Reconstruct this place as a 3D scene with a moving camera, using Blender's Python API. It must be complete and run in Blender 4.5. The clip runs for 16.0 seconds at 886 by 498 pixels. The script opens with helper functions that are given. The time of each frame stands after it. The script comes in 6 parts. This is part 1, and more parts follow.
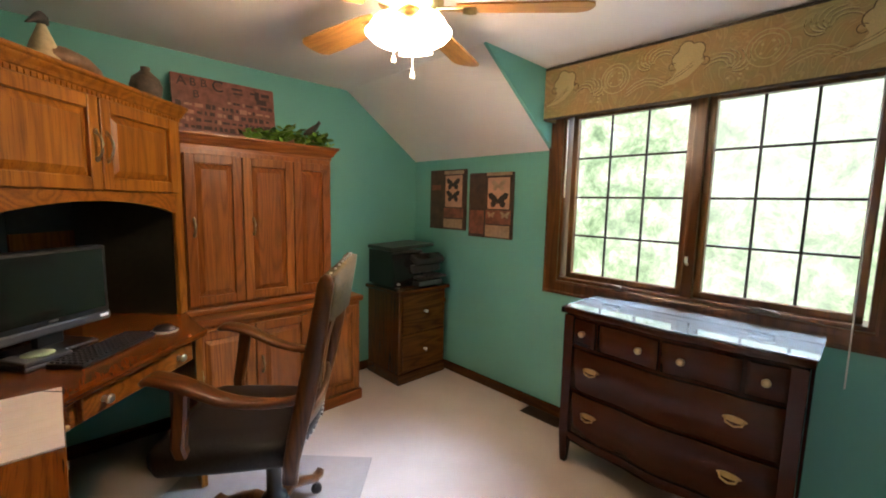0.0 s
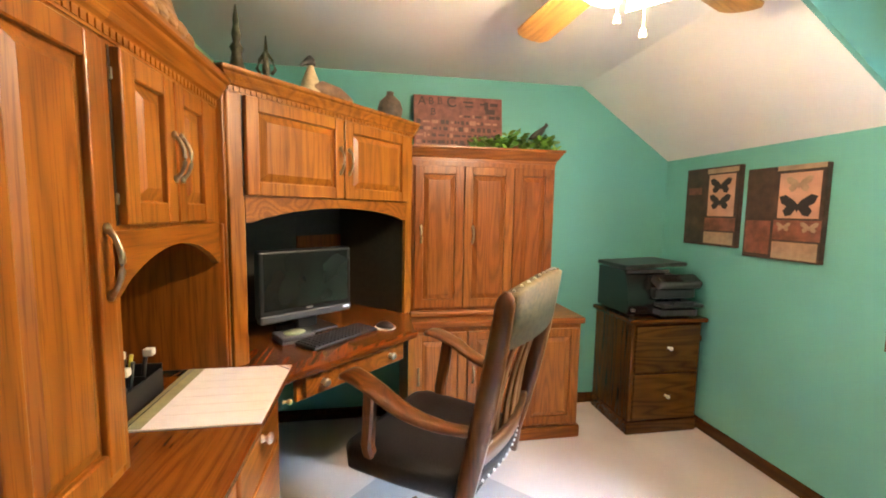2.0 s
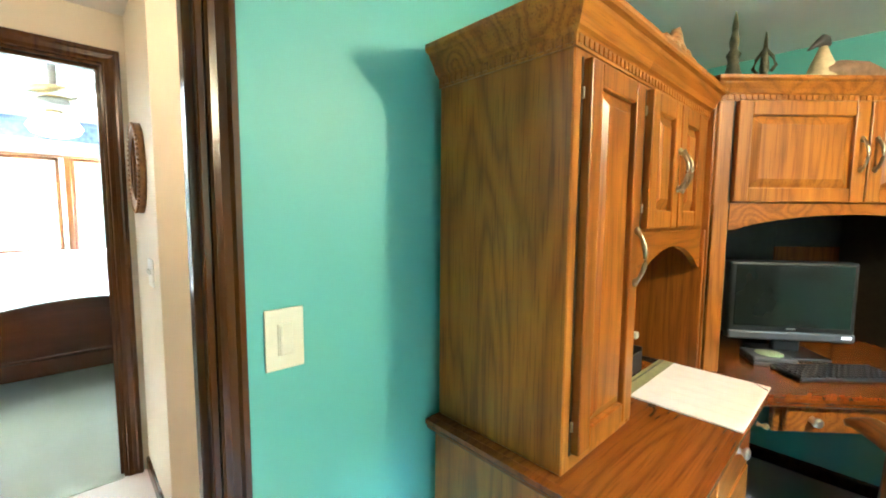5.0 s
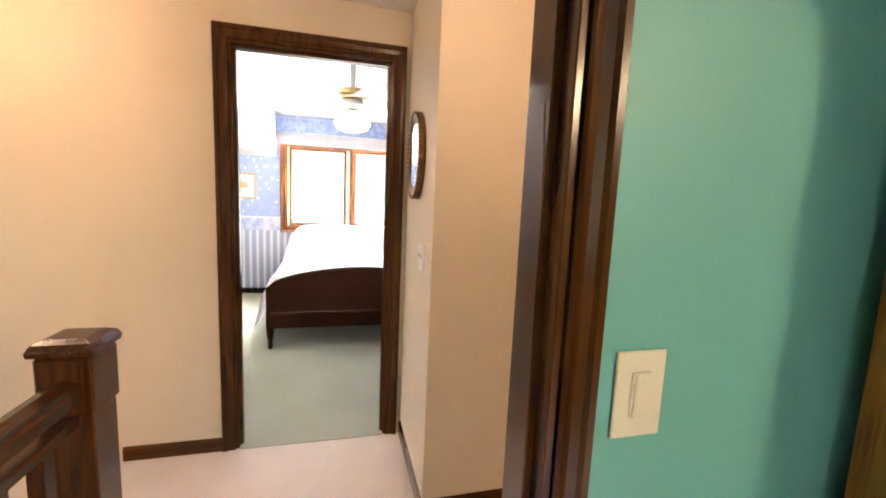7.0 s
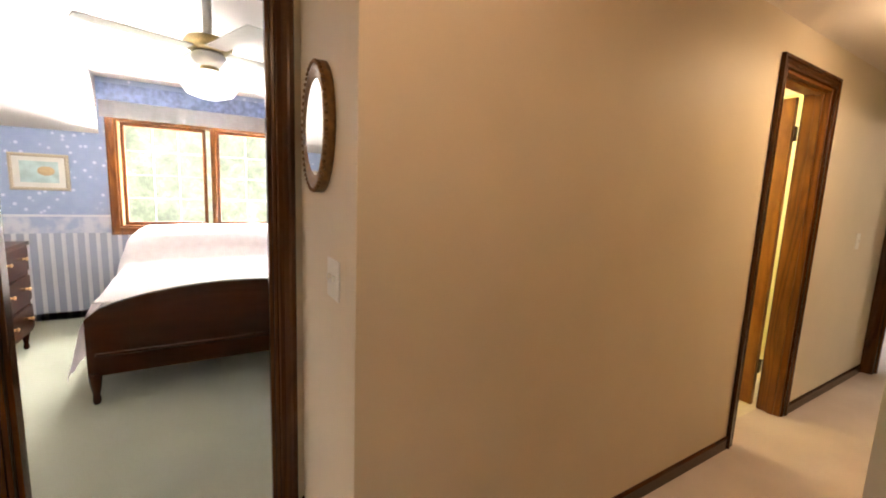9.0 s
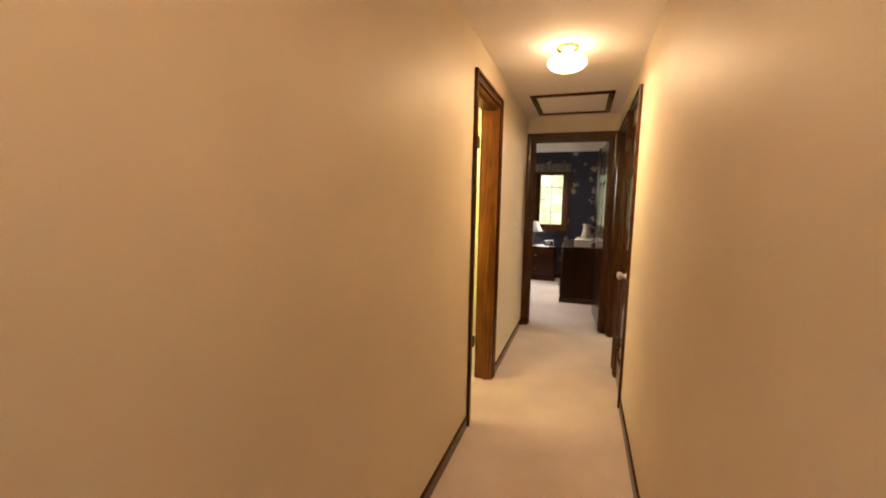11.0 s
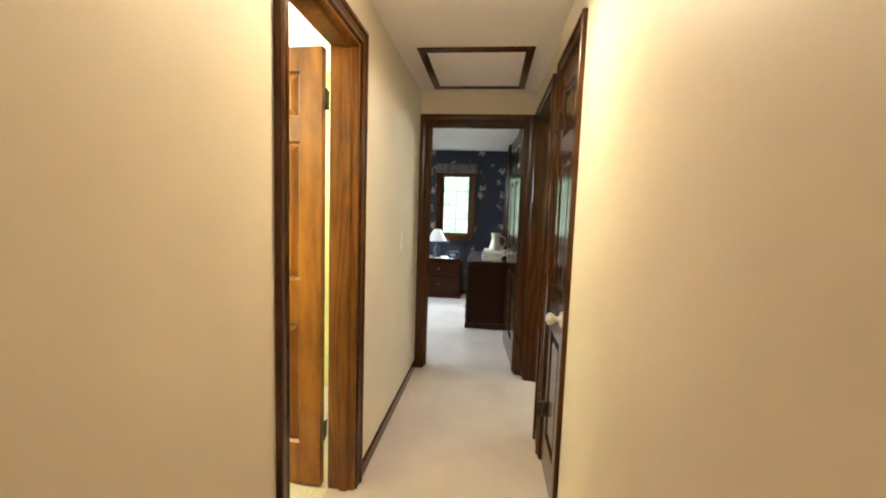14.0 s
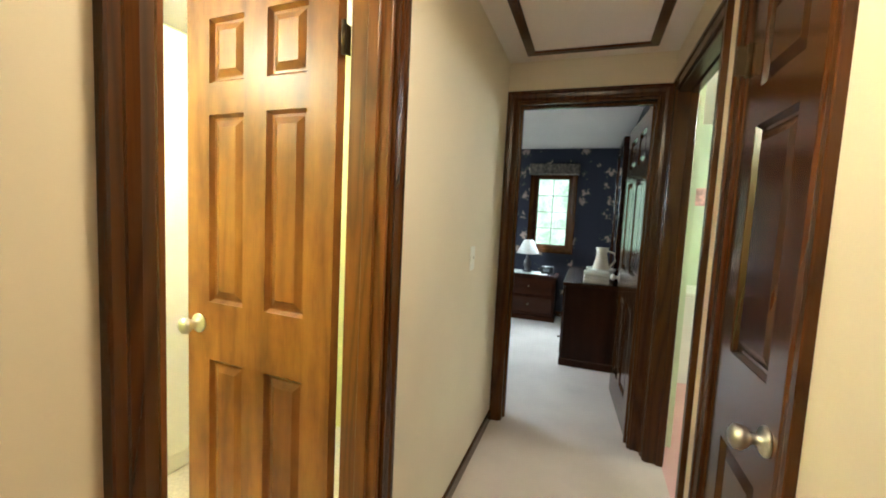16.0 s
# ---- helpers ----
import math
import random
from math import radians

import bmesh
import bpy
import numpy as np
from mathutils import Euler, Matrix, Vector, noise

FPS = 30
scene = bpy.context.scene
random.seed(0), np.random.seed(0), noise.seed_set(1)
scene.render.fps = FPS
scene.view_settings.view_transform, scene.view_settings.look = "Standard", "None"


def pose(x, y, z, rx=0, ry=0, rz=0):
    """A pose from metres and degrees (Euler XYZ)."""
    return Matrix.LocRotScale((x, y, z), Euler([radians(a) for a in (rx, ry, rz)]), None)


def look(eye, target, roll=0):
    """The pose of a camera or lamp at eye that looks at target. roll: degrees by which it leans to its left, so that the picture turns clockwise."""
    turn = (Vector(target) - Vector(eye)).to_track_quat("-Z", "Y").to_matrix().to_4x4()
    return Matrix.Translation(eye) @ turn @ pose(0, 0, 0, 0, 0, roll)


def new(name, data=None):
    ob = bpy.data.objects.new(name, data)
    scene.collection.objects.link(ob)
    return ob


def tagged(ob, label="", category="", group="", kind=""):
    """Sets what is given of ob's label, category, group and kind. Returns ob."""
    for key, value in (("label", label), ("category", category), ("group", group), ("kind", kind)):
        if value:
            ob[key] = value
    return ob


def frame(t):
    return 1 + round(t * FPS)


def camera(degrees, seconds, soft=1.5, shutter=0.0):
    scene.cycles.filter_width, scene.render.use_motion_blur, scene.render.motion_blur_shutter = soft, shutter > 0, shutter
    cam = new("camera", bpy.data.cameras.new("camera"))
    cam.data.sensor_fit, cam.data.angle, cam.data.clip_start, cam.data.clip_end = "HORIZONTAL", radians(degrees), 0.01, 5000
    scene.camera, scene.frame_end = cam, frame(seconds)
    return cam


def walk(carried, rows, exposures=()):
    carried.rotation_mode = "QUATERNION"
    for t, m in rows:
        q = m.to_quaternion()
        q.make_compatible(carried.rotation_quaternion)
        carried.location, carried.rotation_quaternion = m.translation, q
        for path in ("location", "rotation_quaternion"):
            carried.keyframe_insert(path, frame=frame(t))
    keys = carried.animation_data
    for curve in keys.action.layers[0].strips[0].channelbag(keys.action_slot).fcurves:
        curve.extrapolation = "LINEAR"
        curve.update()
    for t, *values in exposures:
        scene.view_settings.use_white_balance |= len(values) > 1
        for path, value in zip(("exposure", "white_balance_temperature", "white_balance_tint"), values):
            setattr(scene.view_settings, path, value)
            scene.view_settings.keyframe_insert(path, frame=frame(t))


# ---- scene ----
cam = camera(95.0, 16.0, 1.9)
PATH = [
    (0, (0.633, 1.047, 1.371), (2.01, 2.479, 1.145), 1.3),
    (0.5, (0.7, 1.126, 1.368), (1.899, 2.714, 1.164), 1.6),
    (1, (0.734, 1.183, 1.355), (1.739, 2.899, 1.148), 0.2),
    (1.5, (0.808, 1.201, 1.348), (1.532, 3.055, 1.151), 0.4),
    (2, (0.904, 1.21, 1.347), (1.236, 3.174, 1.159), 0.9),
    (2.5, (0.934, 1.202, 1.349), (0.845, 3.192, 1.177), 0.4),
    (3, (0.923, 1.174, 1.354), (0.477, 3.116, 1.181), 0.1),
    (3.5, (0.911, 1.138, 1.35), (0.192, 2.997, 1.188), 0.3),
    (4, (0.887, 1.113, 1.352), (-0.112, 2.837, 1.179), 0.4),
    (4.5, (0.848, 1.077, 1.348), (-0.389, 2.64, 1.18), 0.0),
    (5, (0.811, 1.043, 1.344), (-0.641, 2.408, 1.169), 0.4),
    (5.2, (0.795, 1.029, 1.343), (-0.726, 2.315, 1.158), 0.5),
    (7.3, (0.362, 0.94, 1.348), (-1.565, 1.412, 1.094), 2.6),
    (7.5, (0.3, 0.928, 1.345), (-1.624, 1.42, 1.109), 2.6),
    (8, (0.195, 0.899, 1.34), (-1.701, 1.488, 1.104), 2.7),
    (8.5, (0.066, 0.925, 1.338), (-1.776, 1.656, 1.069), 3.0),
    (9, (-0.113, 0.98, 1.348), (-1.811, 2.002, 1.074), 2.3),
    (9.5, (-0.203, 1.028, 1.349), (-1.717, 2.304, 1.068), 3.1),
    (10, (-0.357, 1.039, 1.363), (-1.565, 2.617, 1.139), 2.8),
    (10.2, (-0.391, 1.047, 1.367), (-1.466, 2.719, 1.146), 2.1),
    (12.5, (-0.552, 1.752, 1.316), (-0.745, 3.729, 1.085), 1.3),
    (13, (-0.565, 1.97, 1.324), (-0.681, 3.955, 1.107), 0.6),
    (13.5, (-0.516, 2.218, 1.34), (-0.674, 4.203, 1.15), 1.5),
    (14, (-0.498, 2.398, 1.327), (-0.721, 4.377, 1.141), 1.9),
    (14.5, (-0.529, 2.588, 1.328), (-0.759, 4.569, 1.173), 1.9),
    (15, (-0.565, 2.751, 1.329), (-0.81, 4.73, 1.174), 1.1),
    (15.5, (-0.568, 2.943, 1.312), (-0.98, 4.893, 1.145), 1.0),
    (16, (-0.558, 3.149, 1.325), (-1.225, 5.027, 1.156), 2.8),
]

walk(cam, [(t, look(e, g, r)) for t, e, g, r in PATH],
     [(0.0, 0.4, 6750, 20), (1.0, 0.9, 6750, 19), (1.5, 1.25, 6750, 18), (2.0, 1.55, 6600, 16), (3.0, 1.85, 6300, 6), (4.0, 1.9, 6000, 1), (5.0, 1.9, 5700, -4), (7.3, 1.05, 7200, 20),
      (9.0, 0.5, 7600, 20), (10.0, 0.5, 9000, 28), (12.5, 1.15, 6800, 9), (14.5, 0.96, 5900, 3), (16.0, 0.82, 5750, -1)])

# ---- world and lights ----
world = bpy.data.worlds.new("sky")
scene.world = world
world.use_nodes = True
wn = world.node_tree.nodes
sky = wn.new("ShaderNodeTexSky")
sky.sky_type = "NISHITA"
sky.sun_disc = False
sky.sun_elevation, sky.sun_rotation = radians(50), radians(140)
wn["Background"].inputs["Strength"].default_value = 0.12
world.node_tree.links.new(sky.outputs[0], wn["Background"].inputs["Color"])


def lamp(name, kind, m, watts, color, size=0.1, size_y=None):
    data = bpy.data.lights.new(name, kind)
    data.energy, data.color = watts, color
    if kind == "AREA":
        data.shape, data.size, data.size_y = "RECTANGLE", size, size_y or size
    elif kind == "POINT":
        data.shadow_soft_size = size
    elif kind == "SUN":
        data.angle = radians(size)
    ob = new(name, data)
    ob.matrix_world = m
    return ob


lamp("sun", "SUN", look((0, 0, 10), (2.0, -2.4, 0)), 2.5, (1.0, 0.93, 0.82), 0.6)
DAY = (0.86, 0.95, 1.0)
WARM = (1.0, 0.66, 0.36)
lamp("daylight_study", "AREA", look((4.6, 1.75, 2.95), (1.2, 2.1, 0.9)), 520, (0.52, 0.74, 1.0), 1.7, 0.9)
lamp("daylight_bedroom", "AREA", look((-6.2, 2.75, 0.6), (-3.4, 0.2, 1.9)), 3000, DAY, 1.2, 1.2)
lamp("daylight_bedroom_sky", "AREA", look((-6.9, 1.16, 3.3), (-4.0, 1.16, 0.7)), 1300, DAY, 1.8, 1.2)
lamp("daylight_end_room", "AREA", look((-1.06, 9.7, 2.7), (-1.06, 7.0, 0.4)), 165, DAY, 1.0, 1.2)
# Side fill for the end room, through an added opening out of view.
lamp("end_room_side_fill", "AREA", look((-4.5, 7.4, 2.2), (-1.5, 7.2, 0.2)), 260, DAY, 1.3, 1.2)
lamp("daylight_stairs", "AREA", look((-0.95, -2.3, 2.6), (-1.0, 0.6, 0.8)), 45, DAY, 1.4, 1.1)
lamp("fan_bulb", "POINT", pose(1.58, 2.22, 1.90), 27, (1.0, 0.77, 0.51), 0.05)
lamp("hall_bowl_light", "AREA", look((-0.613, 3.775, 2.115), (-0.613, 3.776, 0.0)), 6.5, (1.0, 0.77, 0.48), 0.16)
lamp("hall_bulb", "POINT", pose(-0.613, 3.775, 2.07), 2.0, (1.0, 0.77, 0.48), 0.1)
lamp("stairs_bulb", "POINT", pose(-1.05, -0.45, 2.09), 7.5, (1.0, 0.60, 0.36), 0.06)
# Added fill for the hall's west wall, out of view.
lamp("landing_fill_bulb", "POINT", pose(-0.45, 1.36, 2.09), 3.0, (1.0, 0.66, 0.42), 0.06)
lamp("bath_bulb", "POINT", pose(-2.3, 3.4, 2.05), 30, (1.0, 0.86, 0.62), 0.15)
# Unseen second bathroom lamp, added behind the door leaf to whiten the strip.
lamp("bath_strip_fill", "POINT", pose(-1.72, 4.32, 1.85), 20, (1.0, 0.93, 0.78), 0.06)
lamp("washroom_bulb", "POINT", pose(1.0, 5.7, 2.05), 36, (1.0, 0.92, 0.8), 0.08)

# ---- materials ----


class Nodes:
    """Short hand for a node material."""

    def __init__(self, name):
        self.mat = bpy.data.materials.new(name)
        self.mat.use_nodes = True
        self.tree = self.mat.node_tree
        self.bsdf = self.tree.nodes["Principled BSDF"]

    def add(self, kind, **inputs):
        node = self.tree.nodes.new(kind)
        for key, value in inputs.items():
            sock = node.inputs[key.replace("_", " ")]
            if hasattr(value, "is_output"):
                self.tree.links.new(value, sock)
            else:
                sock.default_value = value
        return node

    def link(self, a, node, key):
        self.tree.links.new(a, node.inputs[key])

    def coords(self, scale):
        tc = self.tree.nodes.new("ShaderNodeTexCoord")
        mp = self.add("ShaderNodeMapping", Vector=tc.outputs["Object"])
        mp.inputs["Scale"].default_value = scale
        return mp.outputs[0]

    def ramp(self, fac, stops):
        node = self.add("ShaderNodeValToRGB", Fac=fac)
        el = node.color_ramp.elements
        while len(el) < len(stops):
            el.new(0.5)
        for e, (p, c) in zip(el, stops):
            e.position, e.color = p, (*c, 1)
        return node.outputs[0]

    def bump(self, height, strength, distance=0.002):
        node = self.add("ShaderNodeBump", Strength=strength, Distance=distance, Height=height)
        self.link(node.outputs[0], self.bsdf, "Normal")

    def mix(self, fac, a, b, blend="MIX"):
        node = self.tree.nodes.new("ShaderNodeMix")
        node.data_type, node.blend_type = "RGBA", blend
        for key, value in ((0, fac), (6, a), (7, b)):
            if hasattr(value, "is_output"):
                self.tree.links.new(value, node.inputs[key])
            else:
                node.inputs[key].default_value = value if key == 0 else (*value, 1)
        return node.outputs[2]


def paint(name, color, rough=0.55, mottle=0.06, bump=0.12, grain=90):
    n = Nodes(name)
    big = n.add("ShaderNodeTexNoise", Vector=n.coords((1, 1, 1)), Scale=1.7, Detail=3.0)
    lo = tuple(c * (1 - mottle) for c in color)
    hi = tuple(min(1, c * (1 + mottle)) for c in color)
    n.link(n.ramp(big.outputs[0], ((0.3, lo), (0.7, hi))), n.bsdf, "Base Color")
    n.bsdf.inputs["Roughness"].default_value = rough
    fine = n.add("ShaderNodeTexNoise", Vector=n.coords((1, 1, 1)), Scale=grain, Detail=2.0)
    n.bump(fine.outputs[0], bump)
    return n.mat


def wood(name, dark, mid, light, axis="z", rough=0.34, coat=0.25, rings=1.0, pore_depth=0.75, blotch=0.0):
    """Stained wood: cathedral figure from a stretched, warped wave and fine open pores along the axis."""
    n = Nodes(name)
    k = {"x": (0.8, 5, 5), "y": (5, 0.8, 5), "z": (5, 5, 0.8)}[axis]
    p = {"x": (7, 260, 260), "y": (260, 7, 260), "z": (260, 260, 7)}[axis]
    w = {"x": (0.9, 9, 9), "y": (9, 0.9, 9), "z": (9, 9, 0.9)}[axis]
    info = n.tree.nodes.new("ShaderNodeObjectInfo")
    shift = n.add("ShaderNodeVectorMath", Vector=n.coords(w))
    shift.operation = "ADD"
    off = n.add("ShaderNodeVectorMath")
    off.operation = "SCALE"
    off.inputs[0].default_value = (3.1, 5.3, 2.7)
    n.link(info.outputs["Random"], off, "Scale")
    n.link(off.outputs[0], shift, 1)
    warp = n.add("ShaderNodeTexNoise", Vector=shift.outputs[0], Scale=1.0, Detail=1.5, Roughness=0.4)
    rng = n.add("ShaderNodeMath", Value=warp.outputs[0])
    rng.operation = "MULTIPLY"
    rng.inputs[1].default_value = 13 * rings
    tri = n.add("ShaderNodeMath", Value=rng.outputs[0])
    tri.operation = "PINGPONG"
    tri.inputs[1].default_value = 0.5
    tone = n.add("ShaderNodeTexNoise", Vector=n.coords(k), Scale=0.6, Detail=2.0)
    pores = n.add("ShaderNodeTexNoise", Vector=n.coords(p), Scale=1.0, Detail=2.0)
    ring = n.ramp(tri.outputs[0], ((0.0, dark), (0.24, mid), (0.85, light)))
    hue = n.ramp(tone.outputs[0], ((0.3, tuple(c * 0.82 for c in mid)), (0.7, light)))
    base = n.mix(0.28, ring, hue)
    if blotch:
        cloud = n.add("ShaderNodeTexNoise", Vector=n.coords({"x": (2.2, 6, 6), "y": (6, 2.2, 6), "z": (6, 6, 2.2)}[axis]), Scale=1.0, Detail=4.0, Roughness=0.62)
        base = n.mix(blotch, base, n.ramp(cloud.outputs[0], ((0.35, (0.55, 0.42, 0.30)), (0.52, (1.0, 0.96, 0.9)), (0.66, (1.35, 1.38, 1.25)))), "MULTIPLY")
    pore = n.ramp(pores.outputs[0], ((0.34, (0.55, 0.44, 0.36)), (0.47, (1, 1, 1))))
    batch = n.ramp(info.outputs["Random"], ((0.0, (0.86, 0.74, 0.62)), (0.5, (1.0, 0.97, 0.95)), (1.0, (1.12, 1.12, 1.1))))
    base = n.mix(1.0, base, batch, "MULTIPLY")
    n.link(n.mix(pore_depth, base, pore, "MULTIPLY"), n.bsdf, "Base Color")
    n.bsdf.inputs["Roughness"].default_value = rough
    n.bsdf.inputs["Coat Weight"].default_value = coat
    n.bsdf.inputs["Coat Roughness"].default_value = 0.22
    n.bsdf.inputs["Specular IOR Level"].default_value = 0.35
    n.bump(pores.outputs[0], 0.07, 0.001)
    return n.mat


def carpet(name, a, b):
    n = Nodes(name)
    big = n.add("ShaderNodeTexNoise", Vector=n.coords((1, 1, 1)), Scale=2.2, Detail=4.0)
    tuft = n.add("ShaderNodeTexNoise", Vector=n.coords((1, 1, 1)), Scale=170.0, Detail=2.0)
    col = n.mix(0.35, n.ramp(big.outputs[0], ((0.3, a), (0.7, b))), n.ramp(tuft.outputs[0], ((0.3, a), (0.7, b))))
    n.link(col, n.bsdf, "Base Color")
    n.bsdf.inputs["Roughness"].default_value = 0.95
    n.bsdf.inputs["Sheen Weight"].default_value = 0.25
    n.bump(tuft.outputs[0], 0.7, 0.006)
    return n.mat


def plain(name, color, rough=0.4, metal=0.0, bump=0.0, scale=60, vary=0.12):
    n = Nodes(name)
    t = n.add("ShaderNodeTexNoise", Vector=n.coords((1, 1, 1)), Scale=scale, Detail=3.0)
    n.link(n.ramp(t.outputs[0], ((0.3, tuple(c * (1 - vary) for c in color)), (0.7, tuple(min(1, c * (1 + vary)) for c in color)))), n.bsdf, "Base Color")
    n.bsdf.inputs["Roughness"].default_value = rough
    n.bsdf.inputs["Metallic"].default_value = metal
    if bump:
        n.bump(t.outputs[0], bump, 0.003)
    return n.mat


def glow(name, color, strength):
    n = Nodes(name)
    n.bsdf.inputs["Base Color"].default_value = (0.8, 0.8, 0.8, 1)
    n.bsdf.inputs["Emission Color"].default_value = (*color, 1)
    n.bsdf.inputs["Emission Strength"].default_value = strength
    return n.mat


TEAL = paint("teal_paint", (0.132, 0.400, 0.335), 0.5)
CREAM = paint("cream_paint", (0.68, 0.59, 0.46), 0.54, 0.05, 0.2, 70)
WHITE = paint("ceiling_paint", (0.78, 0.725, 0.68), 0.8, 0.03, 0.3, 60)
LIME = paint("lime_paint", (0.66, 0.68, 0.30), 0.5)
MINT = paint("mint_paint", (0.62, 0.72, 0.52), 0.5)
CARPET = carpet("cream_carpet", (0.47, 0.39, 0.345), (0.655, 0.56, 0.50))
GREENCARPET = carpet("sage_carpet", (0.19, 0.20, 0.145), (0.25, 0.255, 0.19))
PINKCARPET = carpet("pink_carpet", (0.55, 0.30, 0.28), (0.66, 0.38, 0.35))
OAK = {a: wood("oak_" + a, (0.155, 0.048, 0.005), (0.275, 0.092, 0.010), (0.40, 0.156, 0.020), a, 0.34, 0.0, 0.8, 0.7, 0.3) for a in "xyz"}
OAKTOP = {a: wood("red_oak_" + a, (0.09, 0.023, 0.003), (0.165, 0.047, 0.006), (0.225, 0.070, 0.010), a, 0.24, 0.15, 0.7, 0.6, 0.25) for a in "xyz"}
REDOAK = {a: wood("cherry_oak_" + a, (0.135, 0.040, 0.007), (0.25, 0.083, 0.015), (0.36, 0.133, 0.029), a, 0.34, 0.0, 0.9, 0.7, 0.3) for a in "xyz"}
CHERRY = {a: wood("cherry_" + a, (0.034, 0.011, 0.002), (0.075, 0.026, 0.004), (0.125, 0.047, 0.008), a, 0.26, 0.1, 0.8, 0.4, 0.4) for a in "xyz"}
TRIM = {a: wood("dark_trim_" + a, (0.026, 0.0078, 0.0014), (0.056, 0.0178, 0.0028), (0.095, 0.034, 0.0055), a, 0.23, 0.0, 0.6, 0.3, 0.35) for a in "xyz"}
WALNUT = {a: wood("walnut_frame_" + a, (0.042, 0.0145, 0.0035), (0.085, 0.033, 0.009), (0.145, 0.062, 0.019), a, 0.28, 0.0, 0.6, 0.25, 0.3) for a in "xyz"}
EBONY = {a: wood("dark_door_" + a, (0.016, 0.0050, 0.001), (0.036, 0.0120, 0.0020), (0.070, 0.0255, 0.0042), a, 0.17, 0.2, 0.5, 0.3, 0.5) for a in "xyz"}
PINE = {a: wood("stained_pine_" + a, (0.165, 0.061, 0.011), (0.23, 0.089, 0.017), (0.31, 0.135, 0.030), a, 0.36, 0.1, 0.3, 0.25, 0.85) for a in "xyz"}
# Lighter wood for the bedroom window and the light-struck bathroom lining.
JAMB = {a: wood("stained_jamb_" + a, (0.075, 0.024, 0.004), (0.15, 0.052, 0.009), (0.235, 0.090, 0.018), a, 0.34, 0.1, 0.7, 0.3, 0.7) for a in "xyz"}
BRASS = plain("brass", (0.72, 0.56, 0.30), 0.3, 1.0)
BRONZE = plain("dark_bronze", (0.10, 0.07, 0.045), 0.35, 0.9)
PEWTER = plain("antique_brass_pewter", (0.42, 0.35, 0.25), 0.3, 1.0)
NICKEL = plain("nickel", (0.70, 0.68, 0.64), 0.28, 1.0)
BLACK = plain("black_plastic", (0.012, 0.012, 0.013), 0.35)
DARKGAP = plain("dark_hinge", (0.02, 0.013, 0.008), 0.5)
LEATHER = plain("black_leather", (0.011, 0.0095, 0.009), 0.46, 0, 0.4, 120, 0.3)
LEATHER.node_tree.nodes["Principled BSDF"].inputs["Specular IOR Level"].default_value = 0.25
IVORY = plain("ivory_plastic", (0.72, 0.66, 0.48), 0.35, 0, 0, 30, 0.03)
WHITEPLASTIC = plain("white_plastic", (0.75, 0.73, 0.68), 0.35, 0, 0, 30, 0.03)
PAPER = plain("paper", (0.84, 0.77, 0.70), 0.7, 0, 0, 20, 0.04)

# ---- mesh helpers ----


def part(name, bm, material, parent=None, label=""):
    me = bpy.data.meshes.new(name)
    bm.normal_update()
    bm.to_mesh(me)
    bm.free()
    me.materials.append(material)
    ob = new(name, me)
    if parent:
        ob.parent = parent
    return tagged(ob, label)


def structure(name, bm, material, label="", category=""):
    return tagged(part(name, bm, material), label, category, "", "structure")


def thing(name, m, label, category, group=""):
    ob = new(name)
    ob.matrix_basis = m
    ob.empty_display_size = 0.05
    return tagged(ob, label, category, group)


def box(bm, lo, hi, bev=0.0, seg=1):
    made = bmesh.ops.create_cube(bm, size=1.0)["verts"]
    for v in made:
        v.co = Vector([lo[i] + (v.co[i] + 0.5) * (hi[i] - lo[i]) for i in range(3)])
    if bev:
        edges = {e for v in made for e in v.link_edges}
        bmesh.ops.bevel(bm, geom=list(edges), offset=bev, segments=seg, affect="EDGES", profile=0.5)
    return bm


def boxed(lo, hi, bev=0.0, seg=1):
    return box(bmesh.new(), lo, hi, bev, seg)


def loft(bm, rings, caps=True, closed=True, smooth=True):
    """Skin between rings of equal numbers of points."""
    vs = [[bm.verts.new(p) for p in r] for r in rings]
    n = len(vs[0])
    for a, b in zip(vs, vs[1:]):
        for i in range(n if closed else n - 1):
            j = (i + 1) % n
            f = bm.faces.new((a[i], a[j], b[j], b[i]))
            f.smooth = smooth
    if caps and closed:
        bm.faces.new(vs[0][::-1])
        bm.faces.new(vs[-1])
    return bm


def lathe(bm, profile, at=(0, 0, 0), seg=20, caps=True):
    rings = [[(at[0] + r * math.cos(2 * math.pi * i / seg), at[1] + r * math.sin(2 * math.pi * i / seg), at[2] + z)
              for i in range(seg)] for r, z in profile]
    return loft(bm, rings, caps)


def tube(bm, pts, r, seg=8, ends=None):
    """A round bar along points; r may be a list."""
    pts = [Vector(p) for p in pts]
    rs = r if isinstance(r, (list, tuple)) else [r] * len(pts)
    rings = []
    for i, p in enumerate(pts):
        d = (pts[min(i + 1, len(pts) - 1)] - pts[max(i - 1, 0)]).normalized()
        a = d.cross(Vector((0, 0, 1)))
        a = a.normalized() if a.length > 1e-3 else Vector((1, 0, 0))
        b = d.cross(a)
        rings.append([p + rs[i] * (math.cos(2 * math.pi * k / seg) * a + math.sin(2 * math.pi * k / seg) * b) for k in range(seg)])
    return loft(bm, rings)


